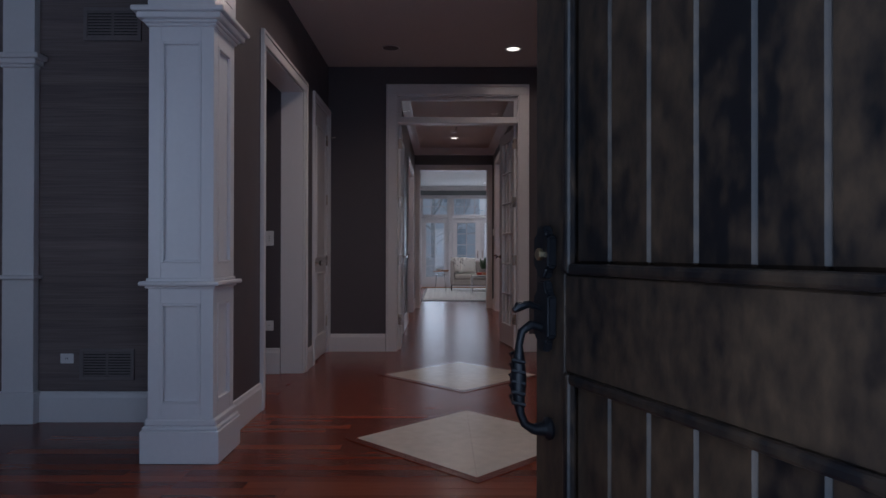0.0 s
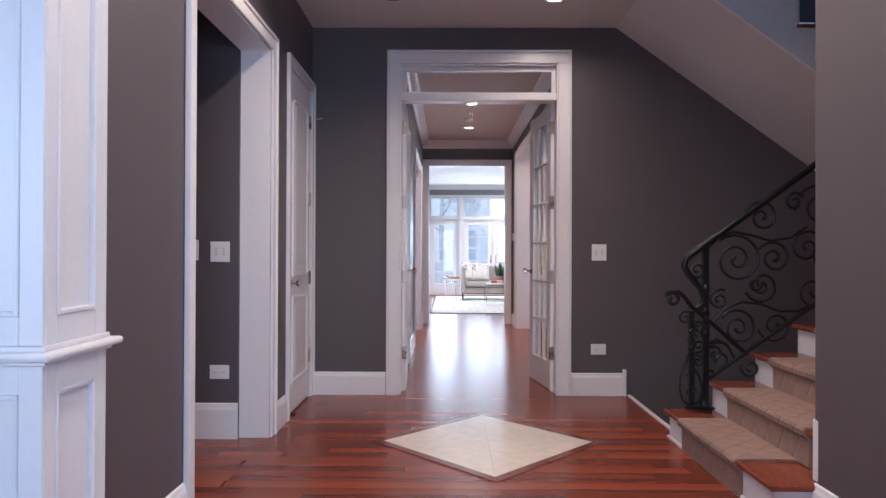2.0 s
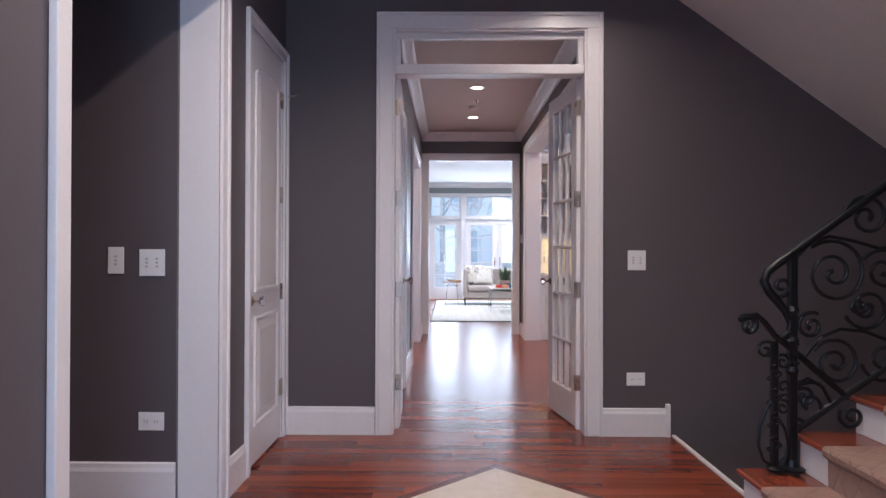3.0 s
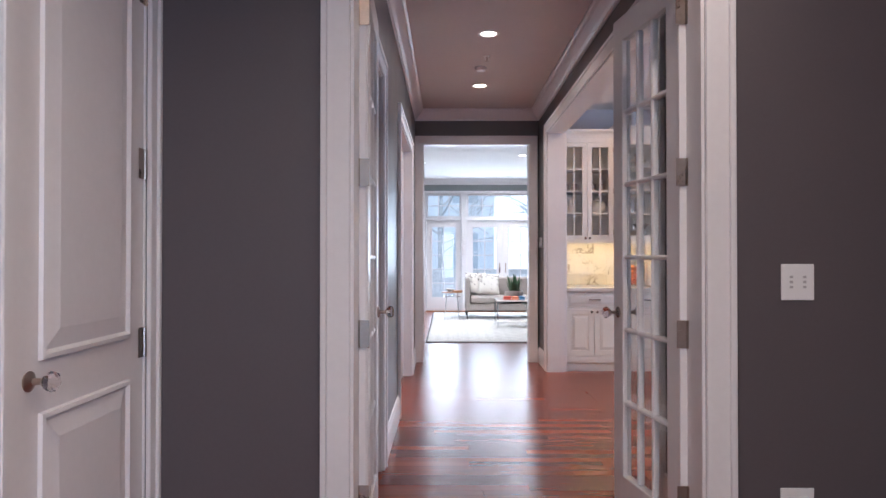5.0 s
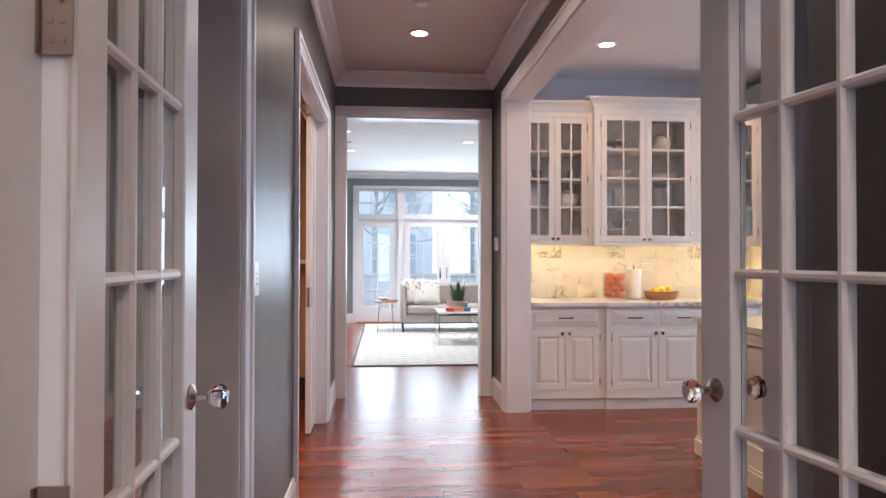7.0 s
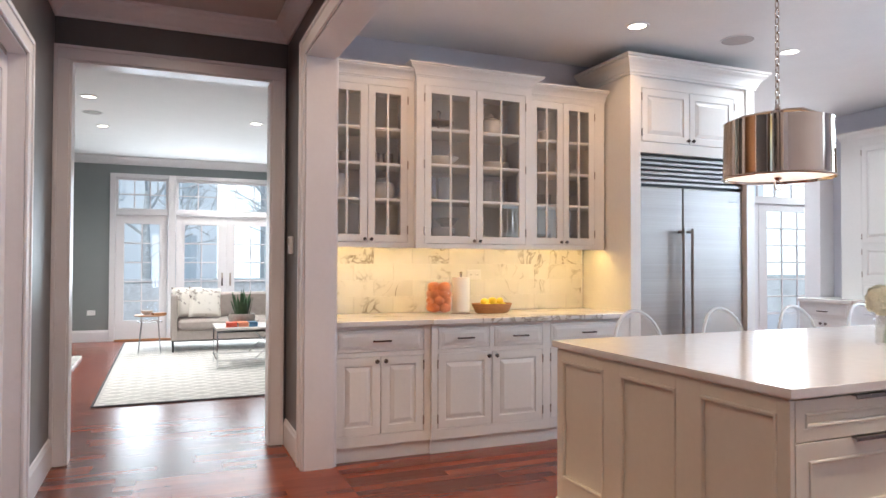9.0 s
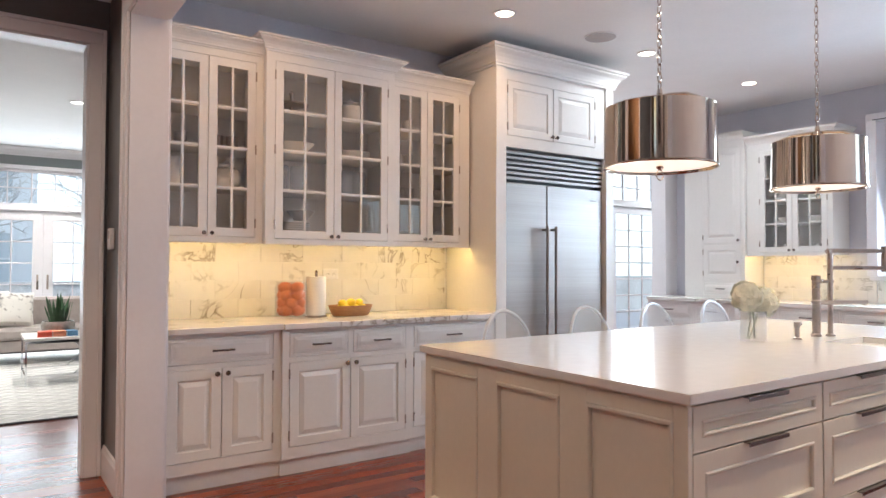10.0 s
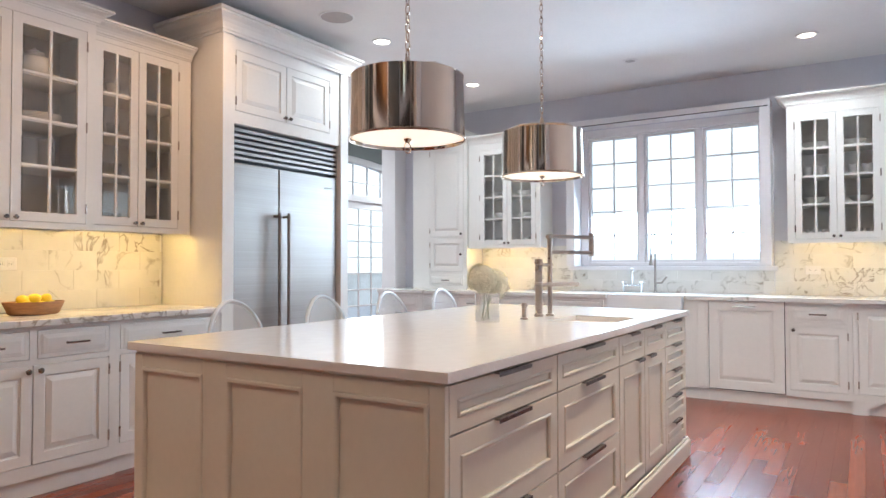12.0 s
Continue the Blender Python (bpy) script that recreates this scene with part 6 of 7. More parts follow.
for a, b in ((4.14, 4.93), (1.06, 1.75)):
    single("light_strip", boxes((KX - 0.304, KX - 0.28, a, b, 1.367, 1.374)), "strip", "warm under cabinet light strip", "light", "under cabinet lights")
tc = thing("tall_cupboard", pose(KX - 0.365, 5.68, 0, 0, 0, -90), "tall narrow white cupboard standing on the worktop in the corner", "cabinet")
bm = bmesh.new()
face_frame(bm, 0, 0.72, 0.906, 2.60, 0, [(0.23, 0.68, 1.50, 2.52), (0.23, 0.68, 1.105, 1.48), (0.23, 0.68, 0.945, 1.075)])
part("face_frame", bm, "cabinet", tc)
part("body", boxes((0.001, 0.719, 0.0205, 0.36, 0.906, 2.60)), "cabinet", tc)
solid_door(tc, 0.23, 0.68, 1.50, 2.52, 0.002, "cabinet", (0.655, 1.53), -1)
solid_door(tc, 0.23, 0.68, 1.105, 1.48, 0.002, "cabinet", (0.65, 1.30), -1)
drawer(tc, 0.23, 0.68, 0.945, 1.075, 0.002, pull=0.1)
crown_on(tc, 0, 0.72, 0.0, 2.60, 2.68, 0.06, 0.36, (1, 0))

# sink taps
bt = thing("bridge_tap", pose(KX - 0.14, 3.19, 0.905, 0, 0, -90), "chrome bridge tap with cross handles", "tap")
bm = bmesh.new()
for x in (-0.09, 0.09):
    lathe(bm, [(0.022, 0), (0.022, 0.006), (0.011, 0.012), (0.011, 0.09), (0.016, 0.10), (0.0, 0.115)], x, 0, 0, 14, False)
    tube(bm, [(x - 0.035, 0, 0.105), (x + 0.035, 0, 0.105)], 0.005, 8)
tube(bm, [(-0.09, 0, 0.07), (0.09, 0, 0.07)], 0.009, 10)
lathe(bm, [(0.012, 0.07), (0.011, 0.19), (0.018, 0.20), (0.010, 0.235), (0.0, 0.24)], 0, 0, 0, 14, False)
part("body", bm, "chrome", bt, smooth=True)
sr = thing("spring_tap", pose(KX - 0.13, 2.968, 0.905, 0, 0, -90), "tall chrome spring spray tap", "tap")
bm = bmesh.new()
lathe(bm, [(0.026, 0), (0.026, 0.01), (0.013, 0.016), (0.011, 0.33)], 0, 0, 0, 16)
part("column", bm, "steel", sr, smooth=True)
arc = [(0, 0, 0.33), (0, 0, 0.48)] + [(0, -0.075 + 0.075 * math.cos(a), 0.525 + 0.085 * math.sin(a)) for a in [math.pi * k / 12 for k in range(13)]] + [(0, -0.15, 0.42), (0, -0.15, 0.30)]
part("spring_hose", tube(bmesh.new(), arc, 0.0075, 8), "steel", sr, smooth=True)
part("spray_head", lathe(bmesh.new(), [(0.018, 0.27), (0.022, 0.28), (0.014, 0.31), (0.013, 0.36)], 0, -0.15, 0, 14), "steel", sr, smooth=True)
part("side_spout", tube(bmesh.new(), [(0, 0, 0.10), (0.06, 0, 0.10), (0.11, 0, 0.16)], 0.011, 8), "steel", sr, smooth=True)

# ---- living room and nook glazing ----
RY = 12.6


def glazed_door(name, m, w, h, st, rb, rt, cols, rows, label, group=""):
    d = thing(name, m, label, "door", group, "structure")
    bm = bmesh.new()
    frame_bars(bm, 0, w, 0.02, h, st, -0.022, 0.022, 0.004, rb, rt)
    part("door_frame", bm, "trim", d)
    x0, x1, z0, z1 = st, w - st, 0.02 + rb, h - rt
    gx, gz = (x1 - x0) / cols, (z1 - z0) / rows
    for k in range(1, cols):
        part("muntin", boxes((x0 + k * gx - 0.011, x0 + k * gx + 0.011, -0.014, 0.014, z0, z1), bev=0.004), "trim", d)
    for k in range(1, rows):
        part("muntin", boxes((x0, x1, -0.0135, 0.0135, z0 + k * gz - 0.011, z0 + k * gz + 0.011), bev=0.004), "trim", d)
    for i in range(cols):
        for j in range(rows):
            p = part("pane", boxes((x0 + i * gx + 0.005, x0 + (i + 1) * gx - 0.005, -0.002, 0.002, z0 + j * gz + 0.005, z0 + (j + 1) * gz - 0.005)), "glass", d)
            p.visible_shadow = False
    return d


def lever(parent, x, y, z):
    bm = boxes((x - 0.014, x + 0.014, y - 0.006, y, z - 0.11, z + 0.11), bev=0.003)
    tube(bm, [(x, y, z + 0.02), (x, y - 0.045, z + 0.02), (x, y - 0.05, z - 0.09)], 0.008, 8)
    part("handle", bm, "brushed", parent, "brushed nickel lever on a long plate")


FT = 2.70
struct("trim_living_glazing", boxes((-0.79, -0.71, RY - 0.03, RY + 0.12, 0, FT), (0.075, 0.195, RY - 0.03, RY + 0.12, 0, FT), (1.80, 1.92, RY - 0.03, RY + 0.12, 0, FT), (2.71, 2.79, RY - 0.03, RY + 0.12, 0, FT),
                                    (-0.71, 0.075, RY - 0.03, RY + 0.12, 2.64, FT), (0.195, 1.80, RY - 0.03, RY + 0.12, 2.64, FT), (1.92, 2.71, RY - 0.03, RY + 0.12, 2.64, FT),
                                    (-0.71, 0.075, RY - 0.02, RY + 0.11, 2.035, 2.10), (0.195, 1.80, RY - 0.02, RY + 0.11, 2.035, 2.10), (1.92, 2.71, RY - 0.02, RY + 0.11, 2.035, 2.10), bev=0.004),
       "trim", "white frames of the tall glazed doors", "window frame")
grid_window("window_4", pose(-0.71, RY + 0.05, 2.10), 0.785, 0.54, 3, 2, "white divided transom window over the glazed door", 0.04, group="living room transoms")
grid_window("window_5", pose(0.195, RY + 0.05, 2.10), 1.605, 0.54, 5, 2, "wide white divided transom window over the double doors", 0.04, group="living room transoms")
grid_window("window_6", pose(1.92, RY + 0.05, 2.10), 0.79, 0.54, 3, 2, "white divided transom window over the glazed door", 0.04, group="living room transoms")
d1 = glazed_door("door_6", pose(-0.705, RY + 0.05, 0), 0.775, 2.03, 0.125, 0.30, 0.14, 2, 5, "white glazed garden door, closed", "garden doors")
d2 = glazed_door("door_7", pose(0.20, RY + 0.05, 0), 0.80, 2.03, 0.135, 0.30, 0.14, 2, 5, "white glazed garden door, closed", "garden doors")
lever(d2, 0.735, -0.022, 0.98)
d3 = glazed_door("door_8", pose(1.002, RY + 0.05, 0), 0.795, 2.03, 0.135, 0.30, 0.14, 2, 5, "white glazed garden door, closed", "garden doors")
lever(d3, 0.065, -0.022, 0.98)
d4 = glazed_door("door_9", pose(1.925, RY + 0.05, 0), 0.78, 2.03, 0.125, 0.30, 0.14, 2, 5, "white glazed garden door, closed", "garden doors")
struct("door_sill", boxes((-0.71, 2.71, RY - 0.05, RY + 0.15, -0.011, 0.02), bev=0.004), "bowlwood", "wooden threshold under the garden doors", "threshold")

NY, NX = 7.61, 7.68           # nook glazing plane and its middle
struct("trim_nook_glazing", boxes((6.36, 6.46, NY - 0.06, NY + 0.06, 0, 2.64), (8.90, 9.00, NY - 0.06, NY + 0.06, 0, 2.64), (6.46, 8.90, NY - 0.05, NY + 0.05, 2.12, 2.22), bev=0.004),
       "trim", "white posts and transom bar of the nook doors", "window frame")
glazed_door("door_10", pose(NX + 0.003, NY, 0), 1.215, 2.118, 0.155, 0.32, 0.10, 3, 7, "white glazed nook door under an arched transom, closed", "nook doors")
glazed_door("door_11", pose(NX - 1.218, NY, 0), 1.215, 2.118, 0.155, 0.32, 0.10, 3, 7, "white glazed nook door under an arched transom, closed", "nook doors")
bm = bmesh.new()
n, half = 20, 1.32
for k in range(n):
    a0, a1 = math.pi * k / n, math.pi * (k + 1) / n
    q = [(NX - half * math.cos(a0), 2.64 + 0.14 * math.sin(a0)), (NX - half * math.cos(a1), 2.64 + 0.14 * math.sin(a1)),
         (NX - (half - 0.10) * math.cos(a1), 2.56 + 0.13 * math.sin(a1)), (NX - (half - 0.10) * math.cos(a0), 2.56 + 0.13 * math.sin(a0))]
    prism(bm, q, "y", NY - 0.055, NY + 0.055)
for k in range(-3, 4):
    x = NX + k * 0.33
    box(bm, x - 0.010, x + 0.010, NY - 0.014, NY + 0.014, 2.22, 2.56 + 0.13 * math.sqrt(1 - ((x - NX) / 1.22) ** 2))
box(bm, 6.46, 8.90, NY - 0.0135, NY + 0.0135, 2.40, 2.418)
struct("trim_nook_arch", bm, "trim", "white arched transom frame with divided panes", "window frame")

# ---- living room things ----
sf = thing("sofa", pose(0.12, 10.70, 0.012), "light grey linen sofa with tufted back and dark metal legs", "sofa")
part("base", boxes((0.0, 2.3, 0.03, 0.88, 0.16, 0.30), bev=0.012), "sofa", sf)
part("arm", boxes((0.0, 0.085, 0.0, 0.90, 0.16, 0.80), bev=0.02), "sofa", sf)
part("arm", boxes((2.215, 2.3, 0.0, 0.90, 0.16, 0.80), bev=0.02), "sofa", sf)
bm = boxes((0.087, 2.213, 0.62, 0.90, 0.30, 0.80), bev=0.03)
part("backrest", bm, "sofa", sf)
for i in range(6):
    bm = bmesh.new()
    for j in range(2):
        ball(bm, (0.25 + i * 0.32, 0.622, 0.56 + j * 0.13), 0.012, 8, 6, (1, 0.5, 1))
    part("tuft_buttons", bm, "sofa", sf)
for k in range(2):
    bm = boxes((0.092 + k * 1.062, 1.148 + k * 1.062, -0.005, 0.64, 0.305, 0.45), bev=0.035)
    part("seat_cushion", bm, "sofa", sf)
part("rail", boxes((0.01, 2.29, 0.04, 0.06, 0.145, 0.16), (0.01, 0.03, 0.06, 0.86, 0.145, 0.16)), "iron", sf)
for x in (0.03, 2.27):
    for y in (0.05, 0.84):
        part("leg", boxes((x - 0.013, x + 0.013, y - 0.013, y + 0.013, 0, 0.16), bev=0.002), "iron", sf)


def cushion(m, w, material, label):
    bm = bmesh.new()
    n = 12
    g = [[None] * (n + 1) for _ in range(2 * (n + 1))]
    for s in (0, 1):
        for i in range(n + 1):
            for j in range(n + 1):
                u, v = 2 * i / n - 1, 2 * j / n - 1
                t = 0.085 * (max(0, 1 - u ** 4) * max(0, 1 - v ** 4)) ** 0.5
                k = 1 - 0.06 * (1 - abs(u) ** 2) * abs(v) ** 3
                k2 = 1 - 0.06 * (1 - abs(v) ** 2) * abs(u) ** 3
                g[s * (n + 1) + i][j] = bm.verts.new((u * w / 2 * k2, (1 if s else -1) * t, v * w / 2 * k))
        for i in range(n):
            for j in range(n):
                q = g[s * (n + 1) + i][j], g[s * (n + 1) + i + 1][j], g[s * (n + 1) + i + 1][j + 1], g[s * (n + 1) + i][j + 1]
                bm.faces.new(q)
    bmesh.ops.remove_doubles(bm, verts=bm.verts, dist=0.0005)
    return single("cushion", bm, material, label, "cushion", "sofa cushions", m, True)


cushion(pose(0.36, 11.10, 0.69, -18, 0, 24), 0.46, "fabric_print", "square cushion in a brown and white floral print")
cushion(pose(0.58, 11.00, 0.685, -22, 4, 8), 0.46, "fabric_print", "square floral print cushion leaning on the sofa")

fp = thing("fireplace", pose(-1.40, 9.70, 0), "white painted fireplace surround with a mantel shelf and dark firebox", "fireplace", kind="structure")
part("firebox", boxes((0.001, 0.02, -0.50, 0.50, 0.05, 0.80)), "black", fp, "dark firebox opening")
for a, b, c, d in ((-0.78, -0.50, 0.0, 0.95), (0.50, 0.78, 0.0, 0.95), (-0.499, 0.499, 0.80, 0.95)):
    part("surround_leg" if c == 0 else "frieze", boxes((0.001, 0.25, a, b, c, d), bev=0.006), "trim", fp)
part("mantel_shelf", boxes((0.001, 0.29, -0.80, 0.80, 0.951, 0.985), (0.001, 0.33, -0.84, 0.84, 0.9855, 1.03), bev=0.006), "trim", fp)
part("hearth", boxes((0.251, 0.44, -0.93, 0.93, 0.0005, 0.04), (0.001, 0.25, 0.781, 0.93, 0.0005, 0.04), (0.001, 0.25, -0.93, -0.781, 0.0005, 0.04), bev=0.004), "marble", fp, "pale marble hearth slab")

rg = thing("rug", pose(0, 0, 0), "large ivory woven rug with a diamond lattice and dark edge", "rug")
part("field", boxes((-0.53, 3.2, 7.27, 12.25, 0.0005, 0.011), bev=0.002), "rug", rg)
part("binding", boxes((-0.55, 3.22, 7.235, 7.269, 0.0005, 0.012), (-0.55, -0.531, 7.27, 12.25, 0.0005, 0.012)), "rug_dark", rg, "dark edge binding")
bm = bmesh.new()
for k in range(-26, 26):
    for s in (-1, 1):
        pts = []
        for e in (0, 1):
            x = -0.5 + 3.66 * e
            pts.append((x, 9.75 + k * 0.19 + s * (x - 1.3) * 0.62))
        (xa, ya), (xb, yb) = pts
        lo, hi = 7.30, 12.2
        if ya > yb:
            (xa, ya), (xb, yb) = (xb, yb), (xa, ya)
        if yb <= lo or ya >= hi:
            continue
        if ya < lo:
            xa, ya = xa + (xb - xa) * (lo - ya) / (yb - ya), lo
        if yb > hi:
            xb, yb = xa + (xb - xa) * (hi - ya) / (yb - ya), hi
        d = Vector((xb - xa, yb - ya, 0)).normalized() * 1.0
        nx, ny = -d.y * 0.012, d.x * 0.012
        bm.faces.new([bm.verts.new((p[0], p[1], 0.0125)) for p in ((xa - nx, ya - ny), (xb - nx, yb - ny), (xb + nx, yb + ny), (xa + nx, ya + ny))])
ext = bmesh.ops.extrude_face_region(bm, geom=list(bm.faces))
bmesh.ops.translate(bm, verts=[v for v in ext["geom"] if isinstance(v, bmesh.types.BMVert)], vec=(0, 0, -0.002))
part("lattice", bm, "paper", rg, "raised pale lattice lines")

ct = thing("coffee_table", pose(0.60, 8.95, 0.012), "low coffee table with a pale stone top on a chrome frame", "coffee table")
part("tabletop", boxes((0, 1.25, 0, 0.72, 0.455, 0.485), bev=0.004), "quartz", ct)
part("frame", boxes((0.01, 1.24, 0.01, 0.025, 0.43, 0.455), (0.01, 1.24, 0.695, 0.71, 0.43, 0.455), (0.01, 0.025, 0.025, 0.695, 0.43, 0.455), (1.225, 1.24, 0.025, 0.695, 0.43, 0.455),
                    (0.01, 1.24, 0.01, 0.025, 0.09, 0.105), (0.01, 1.24, 0.695, 0.71, 0.09, 0.105), (0.01, 0.025, 0.025, 0.695, 0.09, 0.105), (1.225, 1.24, 0.025, 0.695, 0.09, 0.105)), "chrome", ct)
for y in (0.018, 0.702):
    part("cross_brace", tube(bmesh.new(), [(0.45, y, 0.43), (0.62, y, 0.27), (0.45, y, 0.105)], 0.008, 6), "chrome", ct)
    part("cross_brace", tube(bmesh.new(), [(0.80, y, 0.43), (0.63, y, 0.27), (0.80, y, 0.105)], 0.008, 6), "chrome", ct)
for x in (0.018, 1.232):
    for y in (0.018, 0.702):
        part("leg", boxes((x - 0.009, x + 0.009, y - 0.009, y + 0.009, 0, 0.43)), "chrome", ct)
pl = thing("potted_plant", pose(0.93, 9.36, 0.497), "snake plant in a round grey bowl on the coffee table", "plant")
bm = bmesh.new()
lathe(bm, [(0.09, 0), (0.15, 0.03), (0.165, 0.09), (0.15, 0.14), (0.14, 0.14), (0.15, 0.09), (0.0, 0.085)], seg=28, cap=False)
part("bowl", bm, "pot", pl, smooth=True)
part("soil", lathe(bmesh.new(), [(0.0, 0.125), (0.141, 0.125), (0.0, 0.135)], seg=20, cap=False), "soil", pl)
lr = random.Random(5)
for k in range(26):
    a, r = lr.random() * 6.28, lr.random() * 0.10
    x, y, h, tilt = r * math.cos(a), r * math.sin(a), 0.16 + 0.16 * lr.random(), 0.12 + lr.random() * 0.25
    bm = bmesh.new()
    pr = None
    for j in range(6):
        f = j / 5
        w = 0.021 * (1 - f ** 3) + 0.001
        cx, cy, cz = x + math.cos(a) * tilt * h * f, y + math.sin(a) * tilt * h * f, 0.125 + h * f
        tw = a + 1.57 + f * 0.5
        q = [bm.verts.new((cx - w * math.cos(tw), cy - w * math.sin(tw), cz)), bm.verts.new((cx + 0.004 * math.cos(a), cy + 0.004 * math.sin(a), cz)), bm.verts.new((cx + w * math.cos(tw), cy + w * math.sin(tw), cz))]
        if pr:
            bm.faces.new((pr[0], pr[1], q[1], q[0])), bm.faces.new((pr[1], pr[2], q[2], q[1]))
        pr = q
    ex = bmesh.ops.extrude_face_region(bm, geom=list(bm.faces))
    bmesh.ops.translate(bm, verts=[v for v in ex["geom"] if isinstance(v, bmesh.types.BMVert)], vec=(0.002, 0.002, 0))
    part("leaf", bm, "leaf", pl)
for k, (x, mt, w, z, lab) in enumerate(((0.72, "red", 0.13, 0.497, "red book"), (0.86, "orange_cloth", 0.12, 0.497, "coral book"), (0.99, "blue", 0.10, 0.497, "blue book"))):
    b = thing("book", pose(x, 9.05, z, 0, 0, 6 * k - 4), "small %s lying on the coffee table" % lab, "book", "coffee table books")
    part("cover", boxes((0, w, 0, 0.17, 0, 0.004), (0, w, 0, 0.17, 0.05, 0.054), (0, w, 0, 0.004, 0.004, 0.05)), mt, b)
    part("pages", boxes((0.003, w - 0.003, 0.004, 0.167, 0.004, 0.05)), "paper", b)
sd = thing("side_table", pose(-0.15, 10.85, 0.012), "round wire legged side table with a dark top", "side table")
part("tabletop", lathe(bmesh.new(), [(0.20, 0.51), (0.205, 0.518), (0.20, 0.526)], seg=32), "bowlwood", sd)
part("apron_ring", tube(bmesh.new(), [(0.16 * math.cos(2 * math.pi * k / 24), 0.16 * math.sin(2 * math.pi * k / 24), 0.43) for k in range(24)], 0.006, 6, closed=True), "chrome", sd)
for k in range(4):
    a = math.pi / 4 + k * math.pi / 2
    part("leg", tube(bmesh.new(), [(0.16 * math.cos(a), 0.16 * math.sin(a), 0.51), (0.15 * math.cos(a), 0.15 * math.sin(a), 0.43), (0.20 * math.cos(a), 0.20 * math.sin(a), 0.0)], 0.007, 6), "chrome", sd)
single("bowl", lathe(bmesh.new(), [(0.03, 0), (0.06, 0.02), (0.085, 0.06), (0.08, 0.06), (0.055, 0.024), (0.0, 0.012)], seg=20, cap=False), "china", "small white bowl on the side table", "bowl", m=pose(-0.19, 10.87, 0.538), smooth=True)
single("book", boxes((-0.08, 0.09, -0.06, 0.06, 0, 0.03), bev=0.003), "bowlwood", "dark book on the side table", "book", m=pose(-0.04, 10.80, 0.538, 0, 0, 20))

# ---- lamps in the ceilings ----


def downlight(x, y, lit=True, r=0.062, z=H, label=""):
    d = thing("recessed_light", pose(x, y, z), label or ("lit round recessed ceiling light" if lit else "unlit round recessed ceiling light"), "ceiling light", "recessed lights")
    part("trim_ring", lathe(bmesh.new(), [(r, -0.001), (r + 0.022, -0.001), (r + 0.020, -0.006), (r + 0.002, -0.008), (r - 0.002, -0.004)], seg=32, cap=False), "plate", d, smooth=True)
    part("lens", lathe(bmesh.new(), [(0.0, -0.0025), (r, -0.0025), (r, -0.001)], seg=28, cap=False), "lamp" if lit else "plate_dark", d)
    return d


def lit(x, y, watts, col=WARM, spread=150):
    downlight(x, y)
    area("downlight_beam", (x, y, H - 0.015), (x, y, 0), 0.11, 0, watts, col, spread, True)


for x, y in ((0.56, -0.64), (-0.60, -2.05), (0.62, -2.2)):
    lit(x, y, 19 if y < -1 else 10)
# Unseen foyer pair, added at the row spacing to brighten the side walls
for x in (-0.60, 0.62):
    lit(x, -3.55, 13, (1.0, 0.86, 0.73))
for x, y in ((0.08, 2.75), (0.09, 4.33)):
    lit(x, y, 12)
# In the y 1.59 row only x 6.26 is seen; the rest are added
for x, y, watts, tint in ((1.58, 4.46, 7, GOLD), (3.12, 4.48, 7, GOLD), (4.61, 4.48, 8, PALE), (6.11, 4.5, 14, PALE),
                          (6.26, 1.59, 16, PALE), (4.70, 1.59, 17, SOFT), (3.15, 1.59, 20, WARM), (1.60, 1.59, 6, AMBER)):
    lit(x, y, watts, tint)
# Unseen fitting, added to give the side room its warm glow
lit(-1.6, 3.3, 40, AMBER)
# Made-up nook pair, out of view, to brighten the glazing frames
for x, y in ((6.0, 6.9), (8.8, 6.8)):
    lit(x, y, 30, PALE)
for x, y in ((-0.70, 8.33), (-0.70, 9.95), (1.05, 9.04), (1.08, 11.7)):
    lit(x, y, 36, (1.0, 0.97, 0.95))
downlight(6.18, 2.95, False, 0.045)
for x, y, r, lab in ((-0.60, -0.66, 0.075, "white ceiling speaker in the foyer"), (4.01, 4.43, 0.115, "round white ceiling speaker over the kitchen"), (-0.74, 9.14, 0.1, "round ceiling speaker in the living room")):
    sp = thing("ceiling_speaker", pose(x, y, H), lab, "speaker", "ceiling speakers")
    part("rim", lathe(bmesh.new(), [(r, -0.001), (r + 0.010, -0.001), (r + 0.008, -0.006), (r, -0.006)], seg=36, cap=False), "plate", sp)
    part("grille", lathe(bmesh.new(), [(0.0, -0.005), (r, -0.004), (r, -0.001)], seg=36, cap=False), "vent" if r < 0.1 else "speaker", sp)
sm = thing("smoke_detector", pose(0.07, 3.69, H), "small white smoke detector on the hall ceiling", "smoke detector")
part("body", lathe(bmesh.new(), [(0.055, -0.001), (0.055, -0.018), (0.04, -0.032), (0.0, -0.034)], seg=24, cap=False), "plate", sm, smooth=True)
single("sprinkler", lathe(bmesh.new(), [(0.03, -0.001), (0.03, -0.006), (0.008, -0.01), (0.008, -0.04), (0.018, -0.042), (0.0, -0.046)], seg=16, cap=False), "brushed", "small ceiling sprinkler head in the hall", "sprinkler", m=pose(0.10, 3.35, H))
single("window_downlight", lathe(bmesh.new(), [(0.05, -0.001), (0.05, -0.012), (0.03, -0.016), (0.0, -0.016)], seg=20, cap=False), "plate", "small round fitting under the window soffit", "ceiling light", m=pose(KX - 0.10, 2.95, 2.60))

# ---- plates, vents and controls ----


